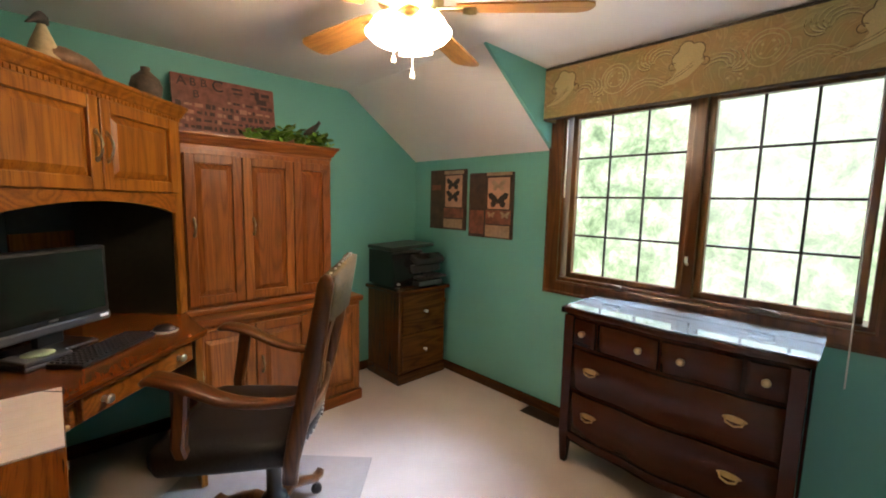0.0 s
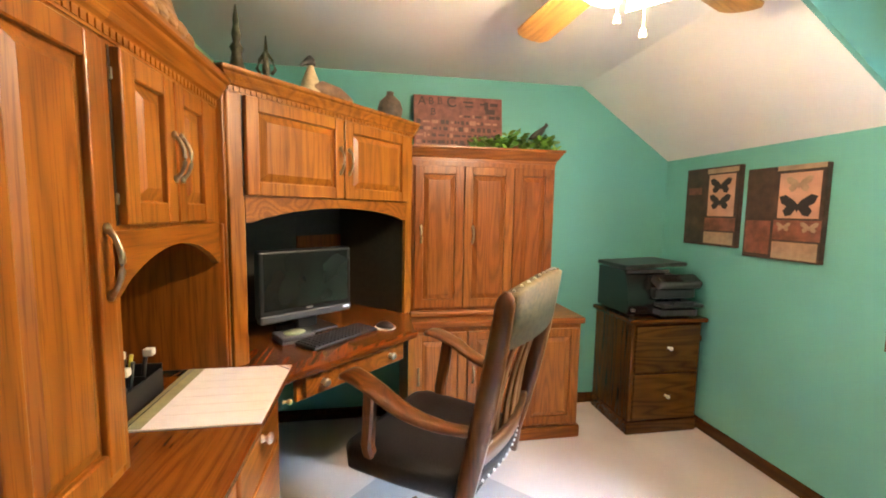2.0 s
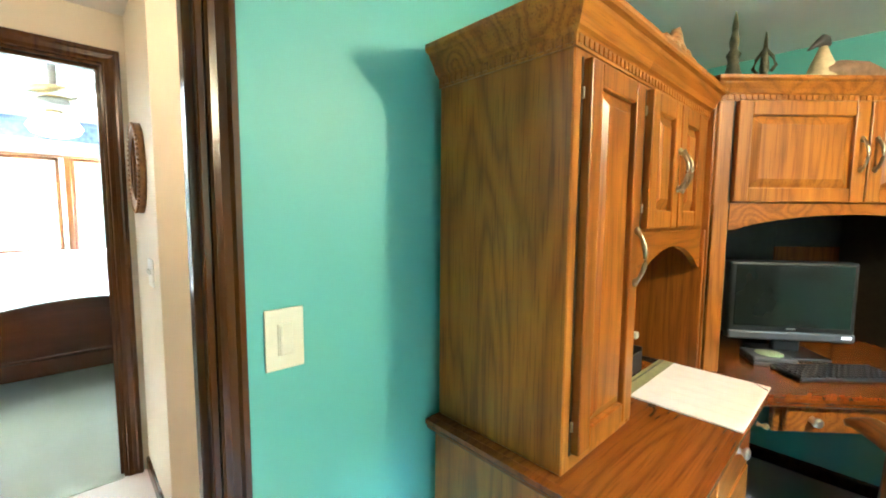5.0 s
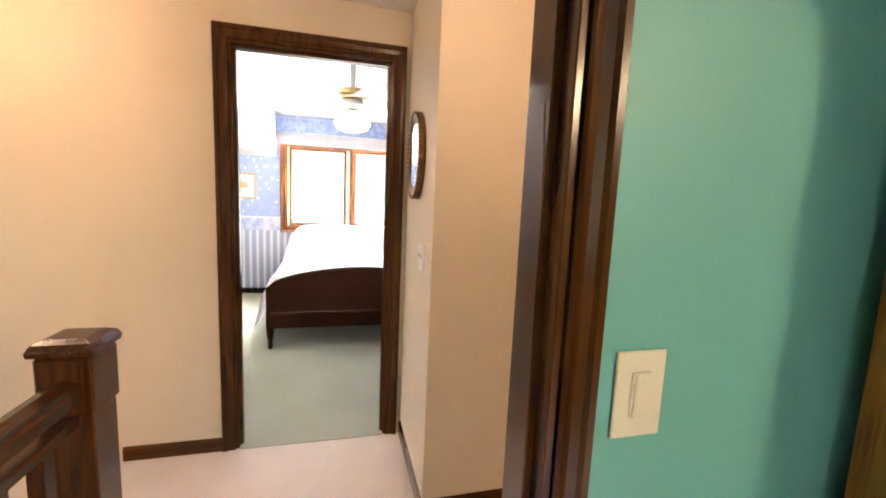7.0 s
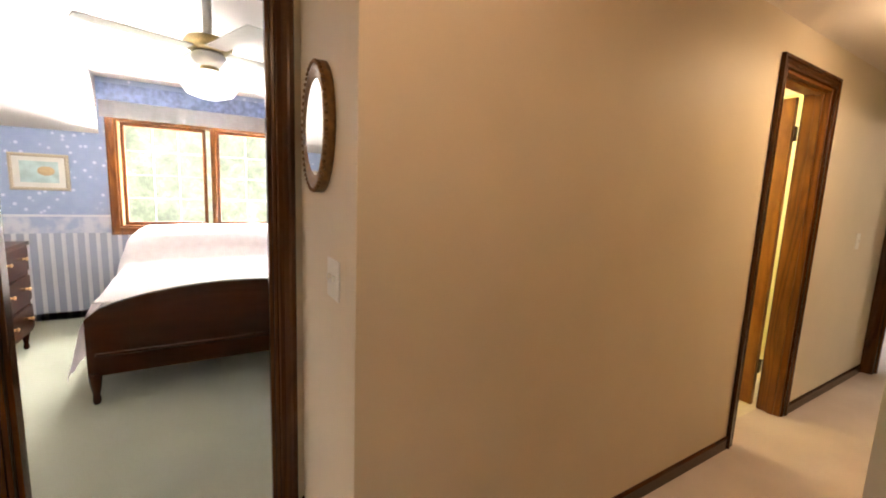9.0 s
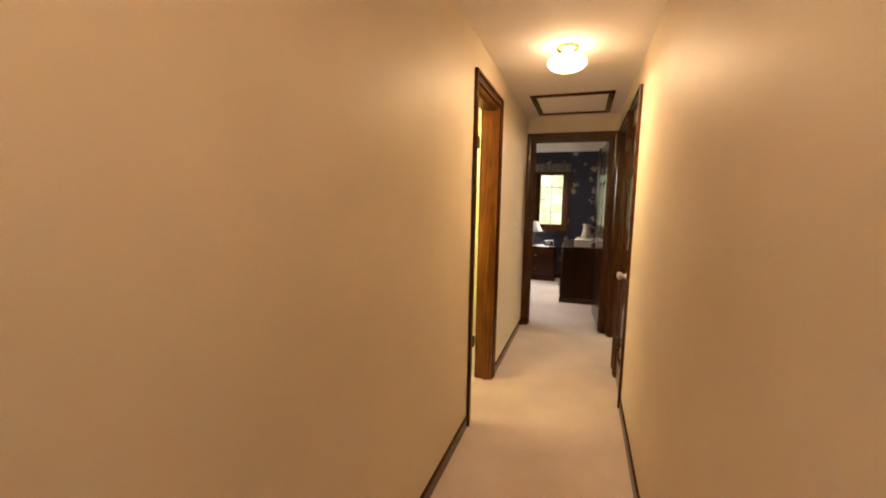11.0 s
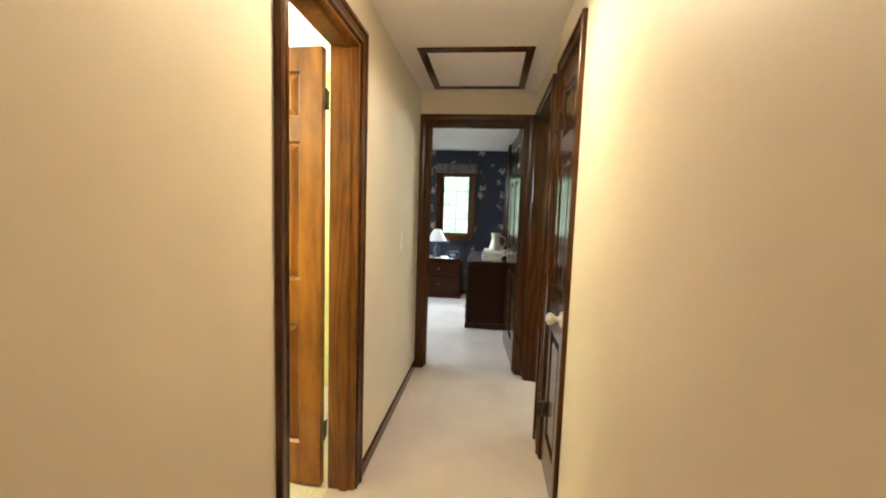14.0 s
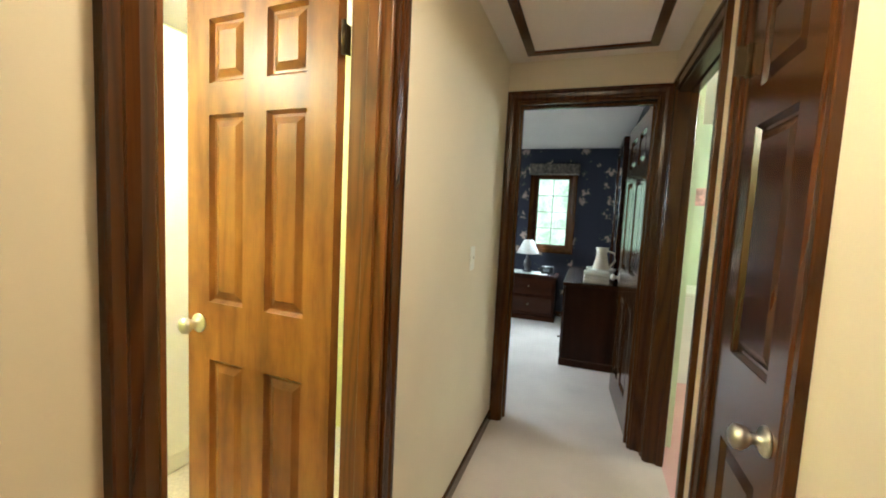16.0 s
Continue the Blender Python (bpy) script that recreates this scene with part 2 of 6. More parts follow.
def prism(bm, poly, axis, a, b):
    """Extrude a 2D polygon along an axis from a to b (x: poly is y,z; y: x,z; z: x,y)."""
    def put(u, v, w):
        return {"x": (w, u, v), "y": (u, w, v), "z": (u, v, w)}[axis]
    loft(bm, [[put(u, v, a) for u, v in poly], [put(u, v, b) for u, v in poly]], smooth=False)
    bmesh.ops.recalc_face_normals(bm, faces=bm.faces)
    return bm


def molding(bm, path, profile, closed=False):
    """Sweep a profile of (out, z) along a plan path of (x, y), mitred; out is to the right of the way."""
    pts = [Vector(p) for p in path]
    n = len(pts)
    rings = []
    for i in range(n):
        prev = pts[i - 1] if (i or closed) else None
        nxt = pts[(i + 1) % n] if (i < n - 1 or closed) else None
        d1 = (pts[i] - prev).normalized() if prev is not None else (nxt - pts[i]).normalized()
        d2 = (nxt - pts[i]).normalized() if nxt is not None else d1
        n1, n2 = Vector((d1.y, -d1.x)), Vector((d2.y, -d2.x))
        m = (n1 + n2).normalized()
        m = m / max(0.3, m.dot(n1))
        rings.append([(pts[i].x + m.x * o, pts[i].y + m.y * o, z) for o, z in profile])
    if closed:
        rings.append(rings[0])
    loft(bm, rings, caps=not closed, smooth=False)
    bmesh.ops.recalc_face_normals(bm, faces=bm.faces)
    return bm


def wall_with_holes(name, axis, face, back, u0, u1, z0, z1, holes, material, label):
    """A wall of boxes round its openings. axis 'x': the wall stands at x=face..back and runs along y."""
    bm = bmesh.new()

    def put(a, b, c, d):
        if b - a < 1e-4 or d - c < 1e-4:
            return
        lo, hi = min(face, back), max(face, back)
        box(bm, (lo, a, c) if axis == "x" else (a, lo, c), (hi, b, d) if axis == "x" else (b, hi, d))
    u = u0
    for a, b, c, d in sorted(holes):
        put(u, a, z0, z1)
        put(a, b, z0, c)
        put(a, b, d, z1)
        u = b
    put(u, u1, z0, z1)
    return structure(name, bm, material, label, "wall")


# ---- structure: shell ----
CEIL, HALLC, DOORH = 2.18, 2.268, 2.03
SE, SN, SS = 2.93, 3.80, -1.60
HR, HL = -0.17, -1.083
MY = 1.312
BX = -1.712
ENDY = 5.70

structure("floor_study", boxed((-0.085, SS - 0.1, -0.2), (SE + 0.15, SN + 0.1, 0)), CARPET, "cream cut-pile carpet over the study floor", "floor")
bm = bmesh.new()
box(bm, (BX - 0.06, -0.05, -0.2), (-0.62, 0.30, 0))
box(bm, (BX - 0.06, 0.30, -0.2), (-0.085, MY, 0))
box(bm, (HL - 0.12, MY, -0.2), (-0.085, ENDY + 0.06, 0))
structure("floor_hall", bm, CARPET, "cream cut-pile carpet in the upstairs hall and landing", "floor")
structure("floor_end_bedroom", boxed((-4.0, ENDY + 0.06, -0.2), (-0.085, 9.1, -0.001)), CARPET, "cream carpet in the end bedroom", "floor")
structure("floor_bedroom", boxed((-5.5, -2.6, -0.2), (BX - 0.06, 2.95, -0.001)), GREENCARPET, "pale sage carpet in the bedroom", "floor")

# two-coloured wall between study and hall: a teal skin and a cream skin, back to back
STUDYDOOR = (0.42, 1.238, 0.0, DOORH)
wall_with_holes("wall_study_west", "x", -0.085, 0.0, SS - 0.1, SN, 0, CEIL + 0.1, [STUDYDOOR], TEAL, "teal painted wall with the study doorway")
CLOSET = (4.09, 4.545, 0.0, DOORH)
WASH = (4.805, 5.60, 0.0, DOORH)
wall_with_holes("wall_hall_east", "x", HR, -0.085, -1.7, ENDY + 0.12, 0, HALLC + 0.1, [(0.35, 1.31, 0, DOORH + 0.07), CLOSET, WASH], CREAM, "cream painted hall wall with three doorways")
wall_with_holes("wall_study_north", "y", SN, SN + 0.1, -0.085, SE + 0.15, 0, CEIL + 0.1, [], TEAL, "teal painted wall behind the desk units")
# Unseen; stands far back so that less light bounces onto the tall cabinet.
wall_with_holes("wall_study_south", "y", SS, SS - 0.1, 0, SE + 0.15, 0, CEIL + 0.1, [], TEAL, "unseen plain teal wall closing the study, set back to cut bounced light")
WIN = (0.985, 2.385, 0.90, 1.945)
wall_with_holes("wall_study_east", "x", SE, SE + 0.15, SS - 0.1, SN + 0.1, 0, CEIL + 0.1, [WIN], TEAL, "teal painted wall with a twin casement window")
structure("ceiling_study", boxed((0, SS, CEIL), (SE, SN, CEIL + 0.1)), WHITE, "flat white study ceiling", "ceiling")
KX, KZ, DY = 2.26, 1.715, 2.46
bm = prism(bmesh.new(), [(KX, CEIL), (SE, CEIL), (SE, KZ)], "y", DY + 0.02, SN)
structure("ceiling_slope_study", bm, WHITE, "white sloped ceiling beside the dormer", "ceiling")
bm = prism(bmesh.new(), [(KX, CEIL), (SE, CEIL), (SE, KZ)], "y", DY, DY + 0.02)
structure("wall_dormer_cheek", bm, TEAL, "triangular teal dormer cheek", "wall")

BATH = (3.515, 4.155, 0.0, DOORH)
wall_with_holes("wall_hall_west", "x", HL, HL - 0.12, MY, ENDY + 0.12, 0, HALLC + 0.1, [BATH], CREAM, "cream painted hall wall with the bathroom doorway")
BEDDOOR = (0.455, 1.222, 0.0, DOORH)
wall_with_holes("wall_landing_west", "x", BX, BX - 0.12, -1.7, MY, -2.8, HALLC + 0.1, [(*BEDDOOR[:2], 0.0, DOORH)], CREAM, "cream painted landing wall with the bedroom doorway")
wall_with_holes("wall_mirror", "y", MY, MY + 0.12, BX - 0.12, HL - 0.12, 0, HALLC + 0.1, [], CREAM, "short cream wall that carries the oval mirror")
wall_with_holes("wall_landing_south", "y", -1.6, -1.7, BX, HR, -2.8, HALLC + 0.1, [(-1.45, -0.45, 0.85, 2.0)], CREAM, "cream wall with a stair window closing the stair landing")
ENDDOOR = (-1.02, -0.24, 0.0, DOORH)
wall_with_holes("wall_hall_end", "y", ENDY, ENDY + 0.12, HL, HR, 0, HALLC + 0.1, [ENDDOOR], CREAM, "cream end wall of the hall with a doorway")
bm = bmesh.new()
box(bm, (HL, MY, HALLC), (HR, ENDY, HALLC + 0.1))
box(bm, (BX, -1.6, HALLC), (HR, MY, HALLC + 0.1))
structure("ceiling_hall", bm, WHITE, "white hall ceiling", "ceiling")

structure("wall_stairwell_east", boxed((HR, -1.7, -2.8), (-0.085, 0.30, 0.0)), CREAM, "cream stairwell wall", "wall")
structure("wall_stairwell_north", boxed((BX, 0.20, -2.8), (HR, 0.30, -0.2)), CREAM, "cream stairwell wall", "wall")
structure("floor_lower", boxed((BX, -1.7, -2.9), (HR, 0.30, -2.8)), CARPET, "cream carpet at the foot of the stairs", "floor")

# ---- rooms off the hall ----
def room_shell(tag, x0, y0, x1, y1, h, mat, open_sides, label):
    for side in ("west", "east", "south", "north"):
        if side in open_sides:
            continue
        lo, hi = {"west": ((x0 - 0.1, y0, 0), (x0, y1, h)), "east": ((x1, y0, 0), (x1 + 0.1, y1, h)),
                  "south": ((x0, y0 - 0.1, 0), (x1, y0, h)), "north": ((x0, y1, 0), (x1, y1 + 0.1, h))}[side]
        structure("wall_" + tag + "_" + side, boxed(lo, hi), mat, label, "wall")
    structure("ceiling_" + tag, boxed((x0, y0, h), (x1, y1, h + 0.1)), WHITE, "white ceiling", "ceiling")


room_shell("bathroom", -2.75, 3.05, HL - 0.12, 5.2, 2.26, LIME, ("east",), "pale lime bathroom wall")
structure("floor_bathroom", boxed((-2.85, 3.0, -0.2), (HL - 0.12, 5.3, -0.002)), plain("bath_vinyl", (0.66, 0.60, 0.48), 0.35), "pale vinyl bathroom floor", "floor")
room_shell("washroom", -0.085, 3.95, 1.9, 7.5, 2.26, MINT, ("west",), "pale mint washroom wall")
structure("wall_washroom_west", boxed((-0.0845, ENDY + 0.12, 0), (0.0, 7.5, 2.26)), MINT, "pale mint washroom wall", "wall")
structure("floor_washroom", boxed((-0.084, 3.9, -0.2), (1.95, 7.6, -0.001)), PINKCARPET, "dusty pink washroom carpet", "floor")

# ---- joinery helpers ----


def wpart(name, bm, material, parent, label=""):
    """A part given in the world's coordinates, hung under a thing."""
    bm.transform(parent.matrix_basis.inverted())
    return part(name, bm, material, parent, label)


def sweep(bm, path, profile, put, closed=False):
    """A mitred profile (out, depth) along a path in a plane; put maps (a, b, depth) into the world."""
    flat = bmesh.new()
    molding(flat, path, profile, closed)
    for v in flat.verts:
        v.co = Vector(put(*v.co))
    bmesh.ops.recalc_face_normals(flat, faces=flat.faces)
    me = bpy.data.meshes.new("tmp")
    flat.to_mesh(me)
    flat.free()
    bm.from_mesh(me)
    bpy.data.meshes.remove(me)
    return bm


CASING = [(0.0, 0.0), (0.0, 0.009), (0.006, 0.013), (0.022, 0.011), (0.040, 0.014), (0.048, 0.020), (0.062, 0.020), (0.064, 0.017), (0.064, 0.0)]


def door_frame(name, axis, faces, u0, u1, h, label, stop=True, k=1.0, lining=None):
    """Casings on the given faces (place, side) and the lining between them."""
    ob = tagged(new(name), label, "door frame", "", "structure")
    for face, side in faces:
        bm = bmesh.new()
        put = (lambda a, b, d: (face + side * d, a, b)) if axis == "x" else (lambda a, b, d: (a, face + side * d, b))
        sweep(bm, [(u1, 0), (u1, h), (u0, h), (u0, 0)], [(o * k, d) for o, d in CASING], put)
        part("casing", bm, TRIM["z"], ob)
    lo, hi = min(f for f, s in faces), max(f for f, s in faces)
    bm = bmesh.new()
    t = 0.014

    def put_box(a, b, c, d, p, q):
        box(bm, (p, a, c) if axis == "x" else (a, p, c), (q, b, d) if axis == "x" else (b, q, d), 0.002)
    for p, q, k in ((lo - 0.003, hi + 0.003, t),) + (((lo + 0.055, lo + 0.09, t + 0.012),) if stop else ()):
        put_box(u0, u0 + k, 0, h - k, p, q)
        put_box(u1 - k, u1, 0, h - k, p, q)
        put_box(u0, u1, h - k, h, p, q)
    part("lining", bm, lining or TRIM["z"], ob)
    return ob


def pull(parent, m, length=0.1, r=0.005, mat=None):
    """A bow pull along local z, standing off towards -y."""
    bm = bmesh.new()
    n = 9
    tube(bm, [(0, -0.004 - 0.022 * math.sin(math.pi * i / (n - 1)) ** 0.7, length * (i / (n - 1) - 0.5)) for i in range(n)],
         [0.82 * r * (1.5 if i in (0, n - 1) else 1.0 + 0.35 * math.sin(math.pi * i / (n - 1))) for i in range(n)], 8)
    for s in (-1, 1):
        lathe(bm, [(0.003, -0.010), (0.007, -0.004), (0.007, 0.004), (0.003, 0.010)], (0, -0.004, s * length * 0.5), 8)
    ob = part("handle", bm, mat or PEWTER, parent)
    ob.matrix_basis = m
    return ob


def knob(parent, m, r=0.016, mat=None, name="knob"):
    bm = bmesh.new()
    lathe(bm, [(r * 0.7, 0), (r * 0.6, 0.004), (r * 0.4, 0.010), (r * 0.5, 0.014), (r, 0.020), (r * 0.92, 0.027), (r * 0.45, 0.031)], seg=14)
    bm.transform(Matrix.Rotation(radians(90), 4, "X"))
    ob = part(name, bm, mat or NICKEL, parent)
    ob.matrix_basis = m
    return ob


def raised_door(parent, m, w, h, wood_set, t=0.02, stile=0.048, name="door"):
    """A frame-and-panel door: local x across, z up, front towards -y. m is in the world."""
    bm = bmesh.new()
    box(bm, (0, -t, 0), (stile, 0, h), 0.0035, 2)
    box(bm, (w - stile, -t, 0), (w, 0, h), 0.0035, 2)
    box(bm, (stile - 0.001, -t + 0.001, 0), (w - stile + 0.001, 0, stile), 0.003)
    box(bm, (stile - 0.001, -t + 0.001, h - stile), (w - stile + 0.001, 0, h), 0.003)
    door = part(name, bm, wood_set["z"], parent)
    door.matrix_basis = parent.matrix_basis.inverted() @ m
    bm = bmesh.new()
    def ring(i, y):
        a, b, c, d = stile - 0.004 + i, w - stile + 0.004 - i, stile - 0.004 + i, h - stile + 0.004 - i
        return [(a, y, c), (b, y, c), (b, y, d), (a, y, d)]
    loft(bm, [ring(0, -0.001), ring(0, -0.006), ring(0.008, -0.006), ring(0.034, -t + 0.002), ring(0.038, -t + 0.002)], smooth=False)
    bmesh.ops.recalc_face_normals(bm, faces=bm.faces)
    part("panel", bm, wood_set["z"], door)
    return door


CROWN = [(0.0, -0.005), (0.006, -0.005), (0.006, 0.022), (0.012, 0.03), (0.022, 0.036), (0.03, 0.055), (0.046, 0.078), (0.05, 0.088), (0.062, 0.094), (0.066, 0.102), (0.066, 0.116), (0.0, 0.116)]


def crown(parent, path, z, k=1.0, mat=None, dentils=True, name="crown"):
    """A crown moulding along a plan path, and a row of dentils under it."""
    wpart(name, molding(bmesh.new(), path, [(o * k, z + h * k) for o, h in CROWN]), mat or OAK["y"], parent)
    if not dentils:
        return
    bm = bmesh.new()
    for a, b in zip(path, path[1:]):
        a, b = Vector(a), Vector(b)
        d = b - a
        n = int(d.length / 0.02)
        u, w = d.normalized(), Vector((d.y, -d.x)).normalized()
        for i in range(n):
            c = a + u * (i + 0.5) * d.length / n
            ps = [c - u * 0.0075 + w * 0.003, c + u * 0.0075 + w * 0.003, c + u * 0.0075 + w * 0.0075, c - u * 0.0075 + w * 0.0075]
            loft(bm, [[(p.x, p.y, z + 0.002) for p in ps], [(p.x, p.y, z + 0.02) for p in ps]], smooth=False)
    bmesh.ops.recalc_face_normals(bm, faces=bm.faces)
    tagged(wpart("dentil_trim", bm, mat or OAK["y"], parent), kind="stuff")


def arch_board(w, h, rise, t, n=14):
    """A rail with an arched lower edge: local x across, z up, front -y."""
    bm = bmesh.new()
    xs = [0, 0.02] + [0.02 + (w - 0.04) * i / n for i in range(1, n)] + [w - 0.02, w]
    zs = [0, 0] + [rise * math.sin(math.pi * i / n) ** 0.75 for i in range(1, n)] + [0, 0]
    loft(bm, [[(x, -t, z), (x, 0, z), (x, 0, h), (x, -t, h)] for x, z in zip(xs, zs)], smooth=False)
    bmesh.ops.recalc_face_normals(bm, faces=bm.faces)
    return bm


EAST = Matrix.Rotation(radians(90), 4, "Z")       # fronts that face +x


def at(x, y, z, rz=0.0):
    return pose(x, y, z, 0, 0, rz)


# ---- trim ----
BASE = [(0.0, 0.0), (0.012, 0.0), (0.012, 0.058), (0.008, 0.066), (0.0, 0.07)]


def baseboard(name, paths, label):
    bm = bmesh.new()
    for p in paths:
        molding(bm, p, BASE)
    return structure(name, bm, TRIM["y"], label, "baseboard")


baseboard("baseboard_study", [[(0.0, SS), (0.0, 0.356)], [(0.0, 1.287), (0.0, SN), (SE, SN), (SE, SS), (0.0, SS)]], "dark stained baseboard round the study")
baseboard("baseboard_hall", [[(HR, 0.372), (HR, 0.30)], [(HR, 4.026), (HR, 1.287)], [(HR, 4.741), (HR, 4.609)],
                             [(BX, MY), (HL, MY), (HL, 3.451)], [(HL, 4.219), (HL, ENDY)], [(BX, -0.05), (BX, 0.391)]], "dark stained baseboard along the hall")
door_frame("door_study", "x", ((0.0, 1), (-0.118, -1)), 0.42, 1.238, DOORH, "dark stained door frame between study and hall", True, 0.75)
# Bathroom light on the lining is put into its lighter wood.
door_frame("door_bathroom", "x", ((HL, 1), (HL - 0.12, -1)), 3.515, 4.155, DOORH, "stained bathroom door frame, its lining coloured lighter for the bathroom's light", True, 1.0, JAMB["z"])
door_frame("door_bedroom", "x", ((BX, 1), (BX - 0.12, -1)), 0.455, 1.222, DOORH, "dark stained bedroom door frame")
door_frame("door_end", "y", ((ENDY, -1), (ENDY + 0.12, 1)), -1.02, -0.24, DOORH, "dark stained door frame at the hall's end")
door_frame("door_closet", "x", ((HR, -1), (-0.075, 1)), 4.09, 4.545, DOORH, "dark stained linen closet door frame", False)
door_frame("door_washroom", "x", ((HR, -1), (-0.085, 1)), 4.805, 5.60, DOORH, "dark stained washroom door frame")

# ---- study window ----
PANE = bpy.data.materials.new("window_glass")
PANE.use_nodes = True
_g = PANE.node_tree.nodes["Principled BSDF"]
_g.inputs["Base Color"].default_value = (1, 1, 1, 1)
_g.inputs["Roughness"].default_value = 0.0
_g.inputs["Transmission Weight"].default_value = 1.0
_g.inputs["IOR"].default_value = 1.0


def casement_window(name, put, u0, u1, z0, z1, lights, cols, rows, trim, label, muntin_mat, casing_w=0.085, casing_d=0.022):
    """A window in an opening; put maps (along, z, out of the wall into the room) to the world."""
    ob = tagged(new(name), label, "window", "", "structure")
    def slab(bm, a, b, c, d, p, q, bev=0.003):
        pts = [put(a, c, p), put(b, d, q)]
        lo = [min(pts[0][i], pts[1][i]) for i in range(3)]
        hi = [max(pts[0][i], pts[1][i]) for i in range(3)]
        box(bm, lo, hi, bev)
    prof = [(0, 0), (0, 0.010), (0.01, 0.015), (0.03, 0.013), (casing_w - 0.02, 0.016), (casing_w - 0.014, casing_d), (casing_w, casing_d), (casing_w, 0)]
    bm = bmesh.new()
    sweep(bm, [(u0, z0), (u1, z0), (u1, z1), (u0, z1)], prof, put, True)
    part("casing", bm, trim["z"], ob)
    bm = bmesh.new()
    for a, b, c, d in ((u0, u0 + 0.02, z0, z1), (u1 - 0.02, u1, z0, z1), (u0, u1, z0, z0 + 0.02), (u0, u1, z1 - 0.02, z1)):
        slab(bm, a, b, c, d, -0.14, 0.002)
    for a, b in lights[1:]:
        slab(bm, a - 0.05, a + 0.0, z0, z1, -0.12, -0.005)
    part("window_frame", bm, trim["z"], ob)
    for a, b in lights:
        s = 0.034
        bm = bmesh.new()
        for p in ((a, a + s, z0 + 0.02, z1 - 0.02), (b - s, b, z0 + 0.02, z1 - 0.02), (a, b, z0 + 0.02, z0 + 0.02 + s), (a, b, z1 - 0.02 - s, z1 - 0.02)):
            slab(bm, *p, -0.075, -0.035, 0.004)
        sash = part("sash", bm, trim["z"], ob)
        c0, c1, d0, d1 = a + s, b - s, z0 + 0.02 + s, z1 - 0.02 - s
        for i in range(1, cols):
            u = c0 + (c1 - c0) * i / cols
            bm = bmesh.new()
            slab(bm, u - 0.006, u + 0.006, d0, d1, -0.062, -0.05, 0.002)
            part("muntin", bm, muntin_mat, sash)
        for j in range(1, rows):
            z = d0 + (d1 - d0) * j / rows
            bm = bmesh.new()
            slab(bm, c0, c1, z - 0.006, z + 0.006, -0.061, -0.049, 0.002)
            part("muntin", bm, muntin_mat, sash)
        bm = bmesh.new()
        slab(bm, c0, c1, d0, d1, -0.058, -0.054, 0)
        pane = part("pane", bm, PANE, sash)
        pane.visible_shadow = False
    return ob


win = casement_window("window_study", lambda a, b, d: (SE - d, a, b), 0.985, 2.385, 0.90, 1.945,
                      ((1.02, 1.63), (1.68, 2.345)), 3, 4, WALNUT, "twin casement window with dark stained frame and grilles", DARKGAP)
for y in (1.33, 2.02):
    bm = box(bmesh.new(), (SE - 0.03, y - 0.05, 0.905), (SE + 0.02, y + 0.05, 0.925), 0.006)
    tube(bm, [(SE - 0.02, y + 0.04, 0.925), (SE - 0.045, y, 0.93), (SE - 0.05, y - 0.06, 0.922)], 0.006)
    part("crank", bm, BRONZE, win)
part("latch", tube(bmesh.new(), [(SE - 0.002, 1.655, 1.09), (SE - 0.025, 1.655, 1.10), (SE - 0.03, 1.655, 1.13)], 0.007), NICKEL, win)
part("blind_cord", tube(bmesh.new(), [(SE - 0.028, 1.05, 1.9), (SE - 0.03, 1.048, 1.2), (SE - 0.03, 1.046, 0.66)], 0.003), WHITEPLASTIC, win)

part("blind_wand", tube(bmesh.new(), [(SE - 0.03, 2.345, 1.88), (SE - 0.032, 2.343, 1.42)], [0.004, 0.0045]), WHITEPLASTIC, win)

casement_window("window_stairs", lambda a, b, d: (a, -1.6 + d, b), -1.45, -0.45, 0.85, 2.0, ((-1.43, -0.97), (-0.92, -0.47)), 2, 4, TRIM, "twin stair window with dark stained frame", DARKGAP, 0.06)

# paisley cornice over the window
n = Nodes("paisley_fabric")
wv = n.add("ShaderNodeTexNoise", Vector=n.coords((1, 1, 1)), Scale=5.0, Detail=1.0, Distortion=2.4)
rg = n.add("ShaderNodeMath", Value=wv.outputs[0])
rg.operation = "MULTIPLY"
rg.inputs[1].default_value = 8.0
pg = n.add("ShaderNodeMath", Value=rg.outputs[0])
pg.operation = "PINGPONG"
pg.inputs[1].default_value = 0.5
hue = n.add("ShaderNodeTexNoise", Vector=n.coords((1, 1, 1)), Scale=9.0, Detail=2.0)
weave = n.add("ShaderNodeTexNoise", Vector=n.coords((1, 1, 1)), Scale=420.0, Detail=1.0)
swirl = n.ramp(pg.outputs[0], ((0.0, (0.32, 0.255, 0.115)), (0.10, (0.275, 0.21, 0.088)), (0.22, (0.17, 0.125, 0.048)), (0.34, (0.215, 0.16, 0.062)), (1.0, (0.255, 0.195, 0.078))))
tint = n.ramp(hue.outputs[0], ((0.35, (0.21, 0.185, 0.075)), (0.6, (0.30, 0.165, 0.068))))
n.link(n.mix(0.5, swirl, tint), n.bsdf, "Base Color")
n.bsdf.inputs["Roughness"].default_value = 0.85
n.bump(weave.outputs[0], 0.3, 0.002)
PAISLEY = n.mat
val = thing("window_cornice", at(2.86, 1.5, 1.87), "upholstered window cornice in olive gold paisley fabric", "cornice")
bm = box(bmesh.new(), (2.80, 0.72, 1.875), (2.822, DY - 0.002, CEIL - 0.012), 0.009, 2)
box(bm, (2.815, DY - 0.024, 1.875), (SE, DY - 0.002, CEIL - 0.012), 0.008, 2)
box(bm, (2.815, 0.72, 1.875), (SE, 0.742, CEIL - 0.012), 0.008, 2)
wpart("fabric_board", bm, PAISLEY, val)
